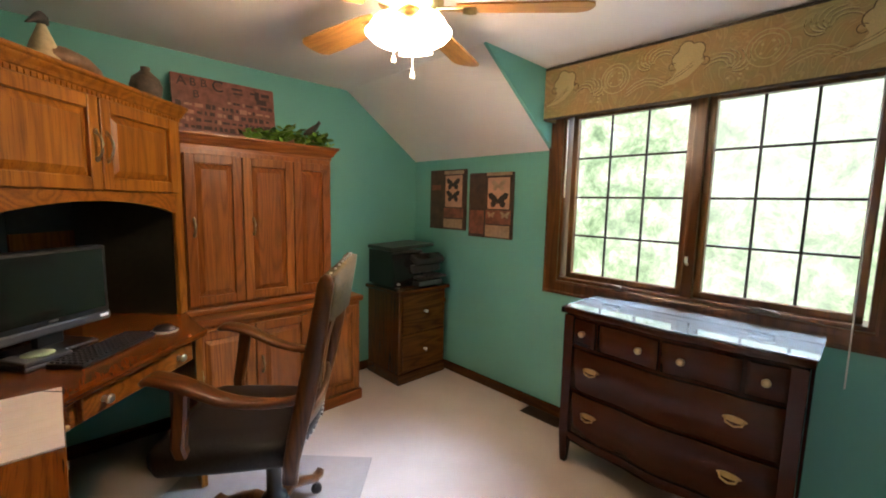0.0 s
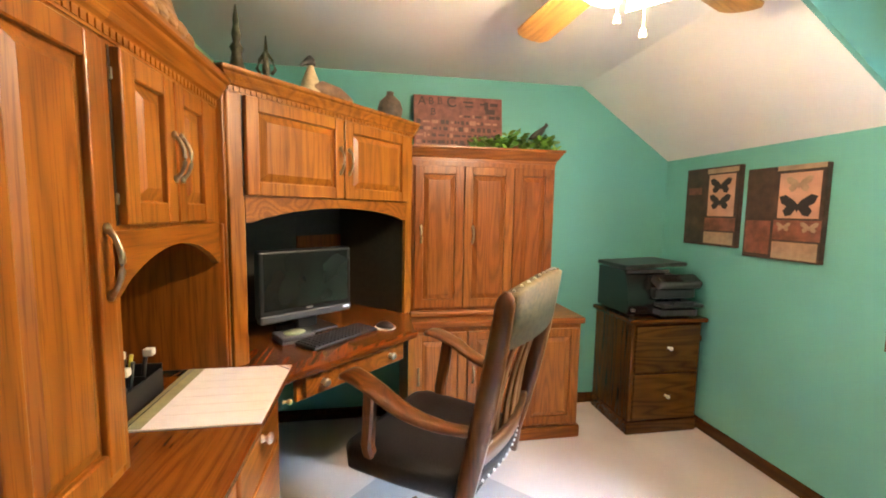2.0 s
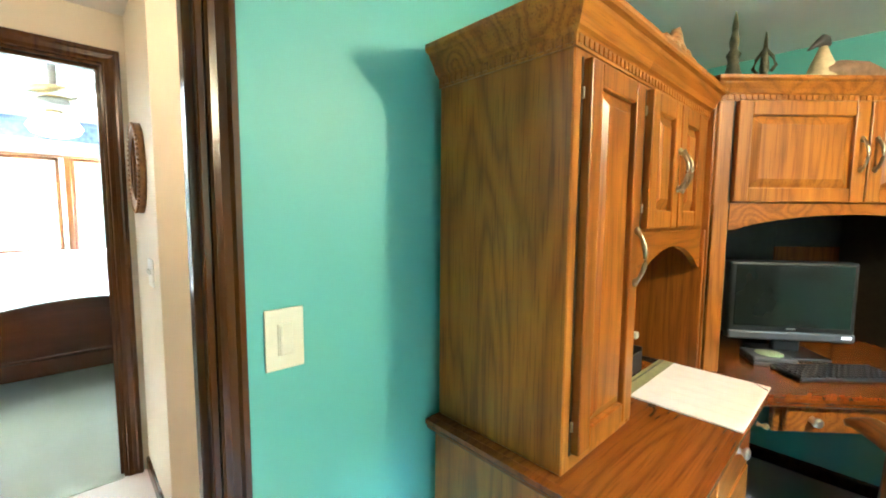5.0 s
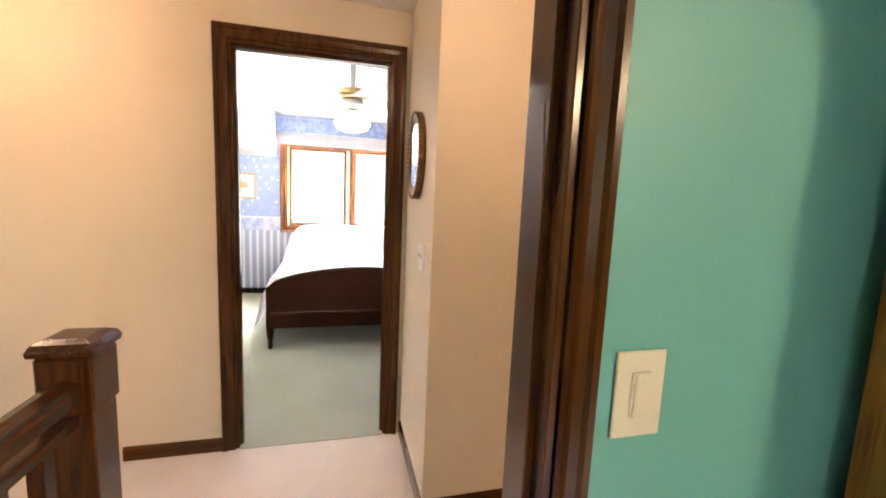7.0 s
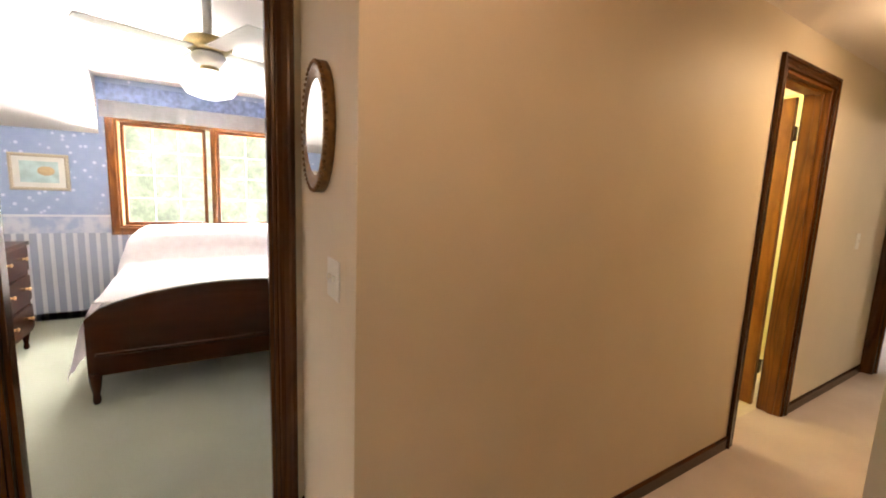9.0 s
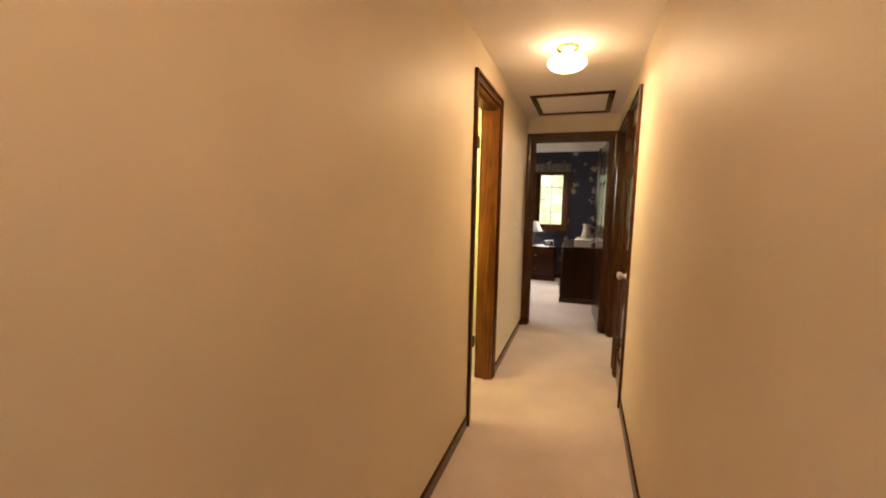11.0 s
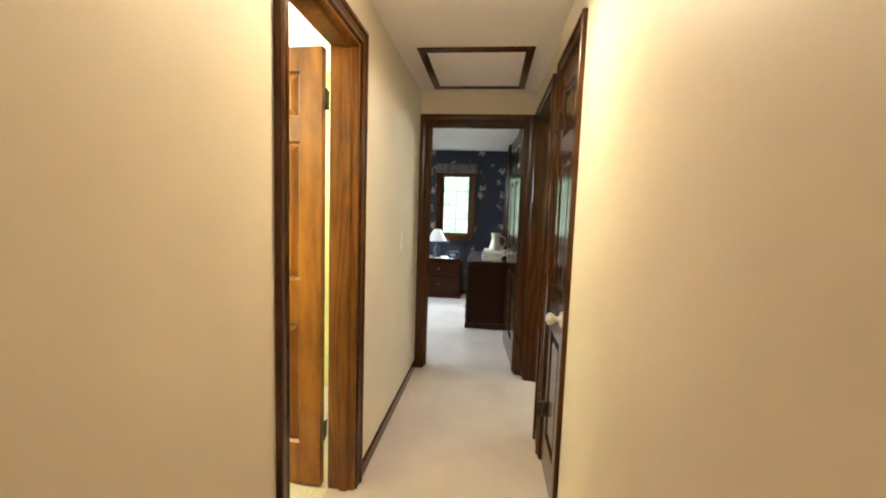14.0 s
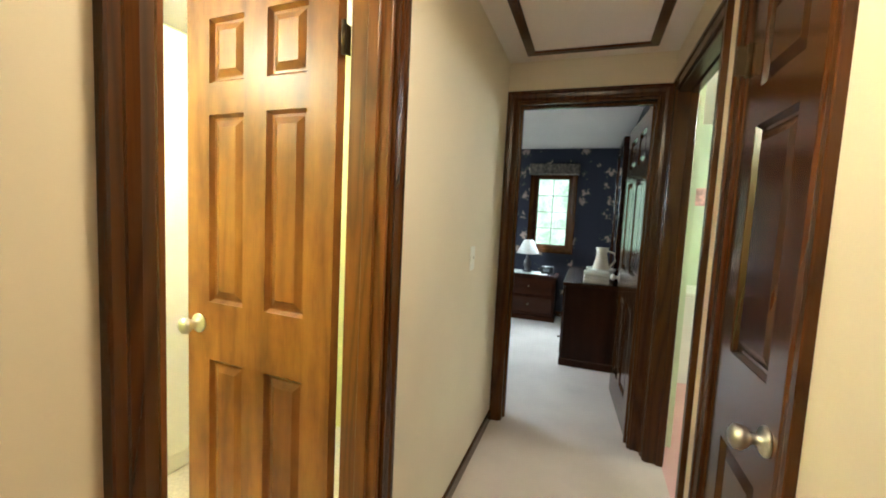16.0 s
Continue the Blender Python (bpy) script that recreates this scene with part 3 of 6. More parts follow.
wpart("dust_board", box(bmesh.new(), (2.82, 0.74, CEIL - 0.03), (SE, DY - 0.022, CEIL - 0.014)), TRIM["y"], val)
bm = bmesh.new()
tube(bm, [(2.80, 0.73, 1.878), (2.80, DY - 0.012, 1.878), (SE, DY - 0.012, 1.878)], 0.007)
tube(bm, [(2.80, 0.73, CEIL - 0.014), (2.80, DY - 0.012, CEIL - 0.014), (SE, DY - 0.012, CEIL - 0.014)], 0.007)
wpart("piping", bm, plain("dark_piping", (0.03, 0.02, 0.015), 0.7), val)

# woven motifs of the fabric: scalloped leaves, ringed medallions and dots
PALE, BROWN = plain("pale_thread", (0.345, 0.28, 0.13), 0.85, 0, 0.3, 300), plain("brown_thread", (0.09, 0.055, 0.02), 0.85, 0, 0.3, 300)


def motif_leaf(y, z, k):
    def at_face(u, v, d=0.0):
        return (2.7995 - d, y - u * k, z + v * k)
    lobe = [(0.058 * (1 + 0.30 * abs(math.sin(2.5 * a))) * math.cos(a), 0.03 + 0.062 * (1 + 0.30 * abs(math.sin(2.5 * a))) * math.sin(a)) for a in [radians(200 - 220 * i / 24) for i in range(25)]]
    tail = [(0.035, -0.03), (0.0, -0.062), (-0.06, -0.082), (-0.14, -0.088), (-0.08, -0.062), (-0.05, -0.02)]
    bm = bmesh.new()
    loft(bm, [[at_face(u, v, d) for u, v in lobe + tail] for d in (-0.001, 0.0015)], smooth=False)
    bmesh.ops.recalc_face_normals(bm, faces=bm.faces)
    wpart("leaf_motif", bm, PALE, val)
    bm = bmesh.new()
    for s in (-1, 1):
        curl = [(s * 0.07 + 0.018 * math.cos(a) * s, 0.0 + 0.018 * math.sin(a)) for a in [radians(140 - 280 * i / 10) for i in range(11)]]
        tube(bm, [at_face(u, v, 0.001) for u, v in curl], 0.0022 * k, 5)
    tube(bm, [at_face(u, v, 0.0015) for u, v in lobe], 0.0026 * k, 5)
    for o in (0.0, 0.014):
        tube(bm, [at_face(u, v + o, 0.0015) for u, v in ((0.02, -0.01), (-0.03, -0.045), (-0.09, -0.072), (-0.15, -0.09))], 0.0014 * k, 5)
    wpart("leaf_outline", bm, BROWN, val)


def motif_medallion(y, z, k):
    def at_face(u, v, d=0.001):
        return (2.7995 - d, y - u * k, z + v * k)
    bm = bmesh.new()
    for q, a0, a1 in ((0.082, 0, 360), (0.062, -60, 230), (0.045, 120, 400)):
        tube(bm, [at_face(q * math.cos(radians(a0 + (a1 - a0) * i / 22)), q * math.sin(radians(a0 + (a1 - a0) * i / 22))) for i in range(23)], 0.003 * k, 5)
    for n in range(3):
        tube(bm, [at_face(0.07 + 0.05 * i, -0.075 - 0.018 * n + 0.045 * math.sin(0.75 * i)) for i in range(5)], 0.0026 * k, 5)
    wpart("medallion_motif", bm, PALE, val)
    bm = bmesh.new()
    for u, v in ((-0.02, 0.02), (0.02, 0.028), (0.03, -0.012), (-0.025, -0.02), (-0.07, -0.075), (-0.095, -0.095), (-0.12, -0.08), (-0.10, -0.115), (-0.145, -0.105), (0.12, 0.07), (0.15, 0.05)):
        p = at_face(u, v, 0.0)
        bmesh.ops.create_icosphere(bm, subdivisions=1, radius=0.0075 * k, matrix=Matrix.Translation(p) @ Matrix.Diagonal((0.25, 1, 1, 1)))
    wpart("dot_motif", bm, PALE, val)


def motif_plume(y, z, k, flip):
    """A fan of curling feather strokes, pale above and brown below each."""
    for name, mat, drop, r in (("plume_motif", PALE, 0.0, 0.0042), ("plume_shade", BROWN, 0.007, 0.0018)):
        bm = bmesh.new()
        for j in range(6):
            a0 = radians(200 - 24 * j)
            pts = []
            for i in range(10):
                u = i / 9
                q, a = 0.02 + 0.115 * u, a0 - 1.1 * u * u
                pts.append((2.7985, y - flip * k * q * math.cos(a), z + k * (q * math.sin(a) * 0.9 - drop)))
            tube(bm, pts, [r * k * (0.5 + math.sin(math.pi * min(1.0, 0.15 + 0.85 * i / 9))) for i in range(10)], 5)
        wpart(name, bm, mat, val)


for i in range(6):
    y = DY - 0.30 - 0.315 * i
    if y > 0.84:
        motif_plume(y, 2.055 if i % 2 else 1.975, 0.72, 1 if i % 2 else -1)
for i in range(3):
    y = DY - 0.14 - 0.63 * i
    motif_leaf(y, 2.035, 0.95)
    if y - 0.29 > 0.82:
        motif_medallion(y - 0.29, 2.035, 0.9)

# trees and bright sky seen from the upper floor
def outdoors(name, strength, haze):
    n = Nodes(name)
    leaf = n.add("ShaderNodeTexNoise", Vector=n.coords((1, 1, 1)), Scale=1.5, Detail=12.0, Roughness=0.8, Distortion=0.3)
    mass = n.add("ShaderNodeTexNoise", Vector=n.coords((1, 1, 0.7)), Scale=0.28, Detail=3.0)
    view = n.ramp(leaf.outputs[0], ((0.34, (0.07, 0.15, 0.06)), (0.45, (0.19, 0.32, 0.15)), (0.55, (0.40, 0.53, 0.34)), (0.66, (0.95, 1.0, 0.9))))
    view = n.mix(n.ramp(mass.outputs[0], ((0.48, (haze, haze, haze)), (0.72, (0.35, 0.35, 0.35)))), view, (0.92, 0.97, 1.0))
    n.link(view, n.bsdf, "Emission Color")
    n.bsdf.inputs["Base Color"].default_value = (0, 0, 0, 1)
    n.bsdf.inputs["Emission Strength"].default_value = strength
    return n.mat


OUT, OUTNORTH, OUTWEST = outdoors("garden_view", 1.8, 0.03), outdoors("garden_view_north", 1.6, 0.12), outdoors("garden_view_west", 1.35, 0.2)
bm = bmesh.new()
loft(bm, [[(11 * math.cos(a) + 1, 11 * math.sin(a) + 2, z) for a in [math.radians(d) for d in range(-80, 81, 10)]] for z in (-4, 9)], closed=False)
structure("backdrop_garden", bm, OUT, "sunlit garden trees outside the study window", "backdrop")
structure("backdrop_garden_west", box(bmesh.new(), (-14.1, -7, -4), (-14, 9, 9)), OUTWEST, "sunlit garden trees outside the bedroom", "backdrop")
structure("backdrop_garden_north", box(bmesh.new(), (-8, 16, -4), (7, 16.1, 9)), OUTNORTH, "sunlit garden trees outside the end bedroom", "backdrop")
structure("backdrop_garden_south", box(bmesh.new(), (-7, -12.1, -4), (6, -12, 9)), OUT, "sunlit garden trees outside the stair window", "backdrop")
structure("ground", box(bmesh.new(), (-60, -60, -3.2), (60, 60, -3.0)), plain("lawn", (0.10, 0.16, 0.05), 0.9, 0, 0.5, 8, 0.3), "garden lawn below the upper floor", "ground")

# ---- study: wall desk with tall cabinet and upper cabinet ----
TX = 0.40
Y0, Y1, Y2 = 1.768, 2.09, 2.655
ped = thing("writing_desk", at(0.3, 2.15, 0), "oak writing desk with drawers and a moulded top", "desk")
wpart("body", box(bmesh.new(), (0.022, Y0 - 0.01, 0.09), (0.575, 2.565, 0.762), 0.003), OAK["z"], ped)
wpart("plinth", box(bmesh.new(), (0.022, Y0 - 0.02, 0.0), (0.585, 2.57, 0.085), 0.006), OAK["y"], ped)
for a, b in ((1.80, 2.15), (2.175, 2.545)):
    for c, d in ((0.60, 0.745), (0.36, 0.585), (0.11, 0.345)):
        dr = wpart("drawer", box(bmesh.new(), (0.573, a, c), (0.592, b, d), 0.005, 2), OAK["y"], ped)
        knob(dr, ped.matrix_basis.inverted() @ at(0.592, (a + b) / 2, (c + d) / 2 + 0.03) @ EAST, 0.017)
EDGE = [(0.0, 0.0), (0.010, 0.0), (0.017, 0.008), (0.017, 0.014), (0.022, 0.020), (0.022, 0.032), (0.0, 0.034)]


def worktop(thing_ob, poly, edge, z):
    wpart("slab", prism(bmesh.new(), poly, "z", z - 0.034, z), OAKTOP["y"], thing_ob)
    wpart("edge_moulding", molding(bmesh.new(), edge, [(o, z - 0.0345 + h) for o, h in EDGE]), OAKTOP["y"], thing_ob)


worktop(ped, [(0.024, 1.745), (0.60, 1.745), (0.60, 2.60), (0.024, 2.60)], [(0.024, 1.745), (0.60, 1.745), (0.60, 2.60), (0.4, 2.60)], 0.80)

tall = thing("tall_cabinet", at(0.2, 1.93, 0.80), "tall narrow oak cabinet standing on the desk", "cabinet")
wpart("body", box(bmesh.new(), (0.026, Y0, 0.80), (TX, Y1, 1.70), 0.003), OAK["z"], tall)
wpart("hinge_gap", box(bmesh.new(), (TX, 1.795, 0.835), (TX + 0.0015, 1.801, 1.648)), DARKGAP, tall)
d = raised_door(tall, at(TX, 1.802, 0.838) @ EAST, 0.262, 0.808, OAK)
pull(d, at(0.238, -0.02, 0.405), 0.125, 0.0055)

hut = thing("wall_cabinet", at(0.2, 2.37, 0.80), "oak upper cabinet with two doors above an arched open niche", "cabinet")
wpart("body", box(bmesh.new(), (0.006, Y1 + 0.001, 1.295), (TX, Y2, 1.70), 0.003), OAK["z"], hut)
wpart("niche_back", box(bmesh.new(), (0.006, Y1 + 0.001, 0.802), (0.03, 2.648, 1.294)), OAKTOP["z"], hut)
wpart("niche_stile", box(bmesh.new(), (TX - 0.03, Y1 + 0.001, 0.802), (TX, Y1 + 0.02, 1.294), 0.002), OAK["z"], hut)
wpart("niche_side", box(bmesh.new(), (0.03, 2.648, 0.802), (TX + 0.012, 2.672, 1.294), 0.003), OAK["z"], hut)
ab = part("arched_rail", arch_board(0.558, 0.13, 0.085, 0.02), OAK["x"], hut)
ab.matrix_basis = hut.matrix_basis.inverted() @ at(TX - 0.02, Y1 + 0.002, 1.166) @ EAST
wpart("hinge_gap", box(bmesh.new(), (TX, 2.109, 1.307), (TX + 0.0015, 2.115, 1.652)), DARKGAP, hut)
d = raised_door(hut, at(TX, 2.116, 1.308) @ EAST, 0.214, 0.344, OAK)
pull(d, at(0.198, -0.02, 0.16), 0.105, 0.005)
d = raised_door(hut, at(TX, 2.334, 1.308) @ EAST, 0.208, 0.344, OAK)
pull(d, at(0.016, -0.02, 0.16), 0.105, 0.005)
for ob, x, y, zs in ((tall, TX, 1.798, (0.90, 1.58)), (hut, TX, 2.112, (1.36, 1.60))):
    for z in zs:
        wpart("hinge", lathe(bmesh.new(), [(0.001, -0.012), (0.0032, -0.010), (0.0032, 0.010), (0.001, 0.012)], (x + 0.004, y, z), 8), PEWTER, ob)
crown(tall, [(0.026, Y0), (TX, Y0), (TX, Y1)], 1.664, 0.78)
crown(hut, [(TX, Y1), (TX, Y2 - 0.01)], 1.664, 0.78)

# ---- study: corner unit ----
CL, CR = Vector((0.425, 2.675)), Vector((1.10, 3.405))
ANG = math.degrees(math.atan2(CR.y - CL.y, CR.x - CL.x))
CW = (CR - CL).length
cm = at(CL.x, CL.y, 0, ANG)
corner = thing("corner_hutch", at(0.75, 3.05, 0.79), "oak corner hutch with two doors above an arched computer niche", "hutch")


def corner_part(name, bm, mat, label=""):
    bm.transform(cm)
    return wpart(name, bm, mat, corner, label)


body = [(CL.x, CL.y), (CR.x, CR.y), (1.10, 3.79), (0.006, 3.79), (0.006, 2.66)]
wpart("cabinet_box", prism(bmesh.new(), body, "z", 1.38, 1.735), OAK["z"], corner)
wpart("filler_stile", box(bmesh.new(), (0.36, 2.657, 0.802), (0.419, 2.673, 1.73), 0.002), OAK["z"], corner)
corner_part("stile", box(bmesh.new(), (0, -0.001, 0.79), (0.055, 0.02, 1.735), 0.003), OAK["z"])
corner_part("stile", box(bmesh.new(), (CW - 0.055, -0.001, 0.79), (CW, 0.02, 1.735), 0.003), OAK["z"])
bm = arch_board(CW - 0.11, 0.095, 0.055, 0.02)
bm.transform(Matrix.Translation((0.055, 0.018, 1.295)))
corner_part("arched_rail", bm, OAK["x"])
wpart("side_panel", box(bmesh.new(), (1.085, 3.42, 0.79), (1.10, 3.77, 1.379)), OAK["z"], corner)
# Niche shade put in as near-black boards; the lit part keeps oak.
corner_part("back_board", box(bmesh.new(), (0.02, 0.50, 0.79), (CW * 0.64, 0.515, 1.379)), plain("niche_shade_black", (0.014, 0.015, 0.009), 0.6, 0, 0.2, 40, 0.3), "niche back coloured near-black for its shade")
corner_part("back_panel", box(bmesh.new(), (CW * 0.64 + 0.002, 0.495, 0.79), (CW * 0.96, 0.515, 1.20), 0.002), OAKTOP["z"])
corner_part("back_rail", box(bmesh.new(), (CW * 0.64 + 0.002, 0.50, 1.201), (CW * 0.96, 0.515, 1.379)), bpy.data.materials["niche_shade_black"])
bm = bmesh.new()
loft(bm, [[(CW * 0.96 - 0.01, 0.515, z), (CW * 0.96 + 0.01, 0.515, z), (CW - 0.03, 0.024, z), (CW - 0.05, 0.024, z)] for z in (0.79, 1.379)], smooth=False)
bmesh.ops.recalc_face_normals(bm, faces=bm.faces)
corner_part("niche_side", bm, bpy.data.materials["niche_shade_black"], "niche side coloured near-black for its shade")
dw = (CW - 0.10) / 2
corner_part("hinge_gap", box(bmesh.new(), (0.048, -0.0015, 1.388), (0.054, 0.0, 1.725)), DARKGAP)
d = raised_door(corner, cm @ at(0.055, 0, 1.39), dw - 0.006, 0.335, OAK)
pull(d, at(dw - 0.03, -0.02, 0.16), 0.10, 0.005)
d = raised_door(corner, cm @ at(0.055 + dw, 0, 1.39), dw - 0.01, 0.335, OAK)
pull(d, at(0.02, -0.02, 0.16), 0.10, 0.005)
back = Vector((-math.sin(radians(ANG)), math.cos(radians(ANG))))
crown(corner, [tuple(CL + back * 0.16 - Vector((0.12, 0.0))), tuple(CL), tuple(CR), tuple(CR + Vector((0, 0.25)))], 1.728, 0.62)

cdesk = thing("corner_desk", at(0.8, 3.0, 0), "oak corner computer desk with a shallow drawer", "desk")
poly = [(0.004, 2.604), (0.605, 2.604), (1.088, 3.06), (1.088, 3.79), (0.004, 3.79)]
worktop(cdesk, poly, [(0.59, 2.604), (0.605, 2.604), (1.088, 3.06)], 0.79)
a = math.degrees(math.atan2(0.456, 0.483))
fm = at(0.605, 2.604, 0, a)
bm = box(bmesh.new(), (0.06, 0.03, 0.655), (0.62, 0.05, 0.756), 0.003)
bm.transform(fm)
wpart("apron", bm, OAK["y"], cdesk)
bm = box(bmesh.new(), (0.085, 0.008, 0.668), (0.60, 0.03, 0.748), 0.005, 2)
bm.transform(fm)
dr = wpart("drawer", bm, OAK["x"], cdesk)
for u in (0.16, 0.51):
    knob(dr, cdesk.matrix_basis.inverted() @ fm @ at(u, 0.008, 0.71), 0.016)
wpart("side_panel", box(bmesh.new(), (1.062, 3.10, 0), (1.088, 3.79, 0.756)), OAK["z"], cdesk)
wpart("side_panel", box(bmesh.new(), (0.10, 2.606, 0), (0.575, 2.626, 0.756)), OAK["z"], cdesk)
knob(cdesk, cdesk.matrix_basis.inverted() @ at(0.60, 2.585, 0.70) @ EAST, 0.010, BRASS)

# ---- study: armoire ----
arm = thing("computer_armoire", at(1.55, 3.6, 0), "tall oak armoire with panelled doors against the teal wall", "armoire")
AX0, AX1, AF = 1.105, 1.945, 3.475
wpart("upper_body", box(bmesh.new(), (AX0, AF, 0.742), (AX1, 3.79, 1.665), 0.004), REDOAK["z"], arm)
wpart("waist_moulding", box(bmesh.new(), (AX0 - 0.005, AF - 0.02, 0.738), (AX1 + 0.02, 3.79, 0.775), 0.010, 2), REDOAK["x"], arm)
crown(arm, [(AX0, AF), (AX1, AF), (AX1, 3.79)], 1.625, 0.66, REDOAK["x"], False)
for x, w, hx in ((1.122, 0.276, 0.036), (1.403, 0.286, 0.05), (1.694, 0.235, None)):
    d = raised_door(arm, at(x, AF, 0.795), w, 0.80, REDOAK)
    if hx:
        pull(d, at(hx, -0.02, 0.42), 0.085, 0.006, PEWTER)
LF = 3.385
wpart("lower_body", box(bmesh.new(), (1.09, LF, 0.075), (2.105, 3.79, 0.70), 0.004), REDOAK["z"], arm)
wpart("lower_top", box(bmesh.new(), (1.09, LF - 0.022, 0.70), (2.125, 3.79, 0.738), 0.010, 3), REDOAK["x"], arm)
wpart("plinth", box(bmesh.new(), (1.085, LF - 0.012, 0.0), (2.12, 3.79, 0.075), 0.008, 2), REDOAK["x"], arm)
for x, w, hx in ((1.11, 0.30, 0.03), (1.42, 0.31, 0.03), (1.755, 0.33, None)):
    d = raised_door(arm, at(x, LF, 0.10), w, 0.575, REDOAK, name="lower_door")
    if hx:
        pull(d, at(hx, -0.02, 0.33), 0.085, 0.006, PEWTER)

# ---- study: two-drawer file cabinet and printer ----
fc = thing("file_cabinet", at(2.67, 3.58, 0), "two-drawer cherry-stained wooden file cabinet in the corner", "file cabinet")
wpart("body", box(bmesh.new(), (2.435, 3.385, 0.08), (2.905, 3.79, 0.695), 0.004), CHERRY["z"], fc)
wpart("plinth", box(bmesh.new(), (2.425, 3.375, 0.0), (2.908, 3.79, 0.08), 0.008, 2), CHERRY["x"], fc)
wpart("top", box(bmesh.new(), (2.405, 3.345, 0.695), (2.918, 3.79, 0.724), 0.010, 3), CHERRY["x"], fc)
for z in (0.095, 0.395):
    dr = wpart("drawer", box(bmesh.new(), (2.455, 3.366, z), (2.885, 3.386, z + 0.285), 0.005, 2), CHERRY["x"], fc)
    knob(dr, fc.matrix_basis.inverted() @ at(2.67, 3.366, z + 0.15), 0.012, NICKEL)
wpart("side_rail", box(bmesh.new(), (2.905, 3.40, 0.56), (2.928, 3.44, 0.60), 0.004), CHERRY["x"], fc)

pr = thing("printer", at(2.62, 3.56, 0.724), "black multifunction printer with raised output flap on the file cabinet", "printer")
GLOSSBLACK = plain("gloss_black_plastic", (0.007, 0.007, 0.007), 0.16)
DARKGREY = plain("dark_grey_plastic", (0.03, 0.03, 0.032), 0.25)
wpart("body", prism(bmesh.new(), [(3.44, 0.737), (3.425, 0.80), (3.47, 0.975), (3.50, 1.0), (3.77, 1.0), (3.77, 0.737)], "x", 2.43, 2.70), GLOSSBLACK, pr)
wpart("side_cheek", prism(bmesh.new(), [(3.455, 0.737), (3.44, 0.80), (3.485, 0.965), (3.77, 0.985), (3.77, 0.737)], "x", 2.70, 2.80), BLACK, pr)
bm = box(bmesh.new(), (0.0, 3.45, 0.0), (0.42, 3.77, 0.026), 0.010, 3)
bm.transform(Matrix.Translation((2.415, 0, 1.008)) @ Matrix.Rotation(radians(-2.5), 4, "Y"))
wpart("scanner_lid", bm, BLACK, pr)
wpart("lid_rim", box(bmesh.new(), (2.42, 3.446, 0.985), (2.71, 3.475, 1.006), 0.006, 2), DARKGREY, pr)
bm = box(bmesh.new(), (-0.15, -0.05, -0.03), (0.15, 0.05, 0.03), 0.018, 3)
bm.transform(Matrix.Translation((2.735, 3.42, 0.935)) @ Matrix.Rotation(radians(28), 4, "X"))
wpart("control_panel", bm, DARKGREY, pr)
bm = box(bmesh.new(), (-0.11, -0.038, 0.0305), (0.02, 0.03, 0.033), 0.001)
bm.transform(Matrix.Translation((2.735, 3.42, 0.935)) @ Matrix.Rotation(radians(28), 4, "X"))
wpart("display", bm, GLOSSBLACK, pr)
wpart("output_slot", box(bmesh.new(), (2.585, 3.40, 0.835), (2.86, 3.46, 0.895), 0.012, 2), BLACK, pr)
bm = box(bmesh.new(), (2.60, 3.345, 0.79), (2.875, 3.60, 0.812), 0.008, 2)
wpart("output_tray", bm, BLACK, pr)
wpart("paper_tray", box(bmesh.new(), (2.60, 3.36, 0.735), (2.85, 3.60, 0.778), 0.008, 2), DARKGREY, pr)
wpart("tray_lip", box(bmesh.new(), (2.66, 3.338, 0.80), (2.80, 3.352, 0.828), 0.005, 2), BLACK, pr)
wpart("power_button", box(bmesh.new(), (2.45, 3.424, 0.755), (2.475, 3.44, 0.77), 0.004, 2), NICKEL, pr)
for x, y in ((2.47, 3.46), (2.77, 3.46), (2.47, 3.74), (2.77, 3.74)):
    wpart("rubber_foot", box(bmesh.new(), (x - 0.015, y - 0.015, 0.7235), (x + 0.015, y + 0.015, 0.738)), BLACK, pr)

for ob in (fc, pr):
    ob.matrix_basis = Matrix.Translation((-0.015, -0.03, 0)) @ ob.matrix_basis

# ---- study: dresser under the window ----
dre = thing("dresser", at(2.72, 1.61, 0), "dark mahogany serpentine-front dresser under the window", "dresser")
DX0, DX1, DY0, DY1, DZ = 2.535, 2.90, 1.135, 2.09, 0.85


def serp(y, k=0.035):
    u = (y - DY0) / (DY1 - DY0)
    return -k * (math.sin(math.pi * u) ** 2 * 1.0 + 0.35 * math.sin(3 * math.pi * u) ** 2 - 0.2)


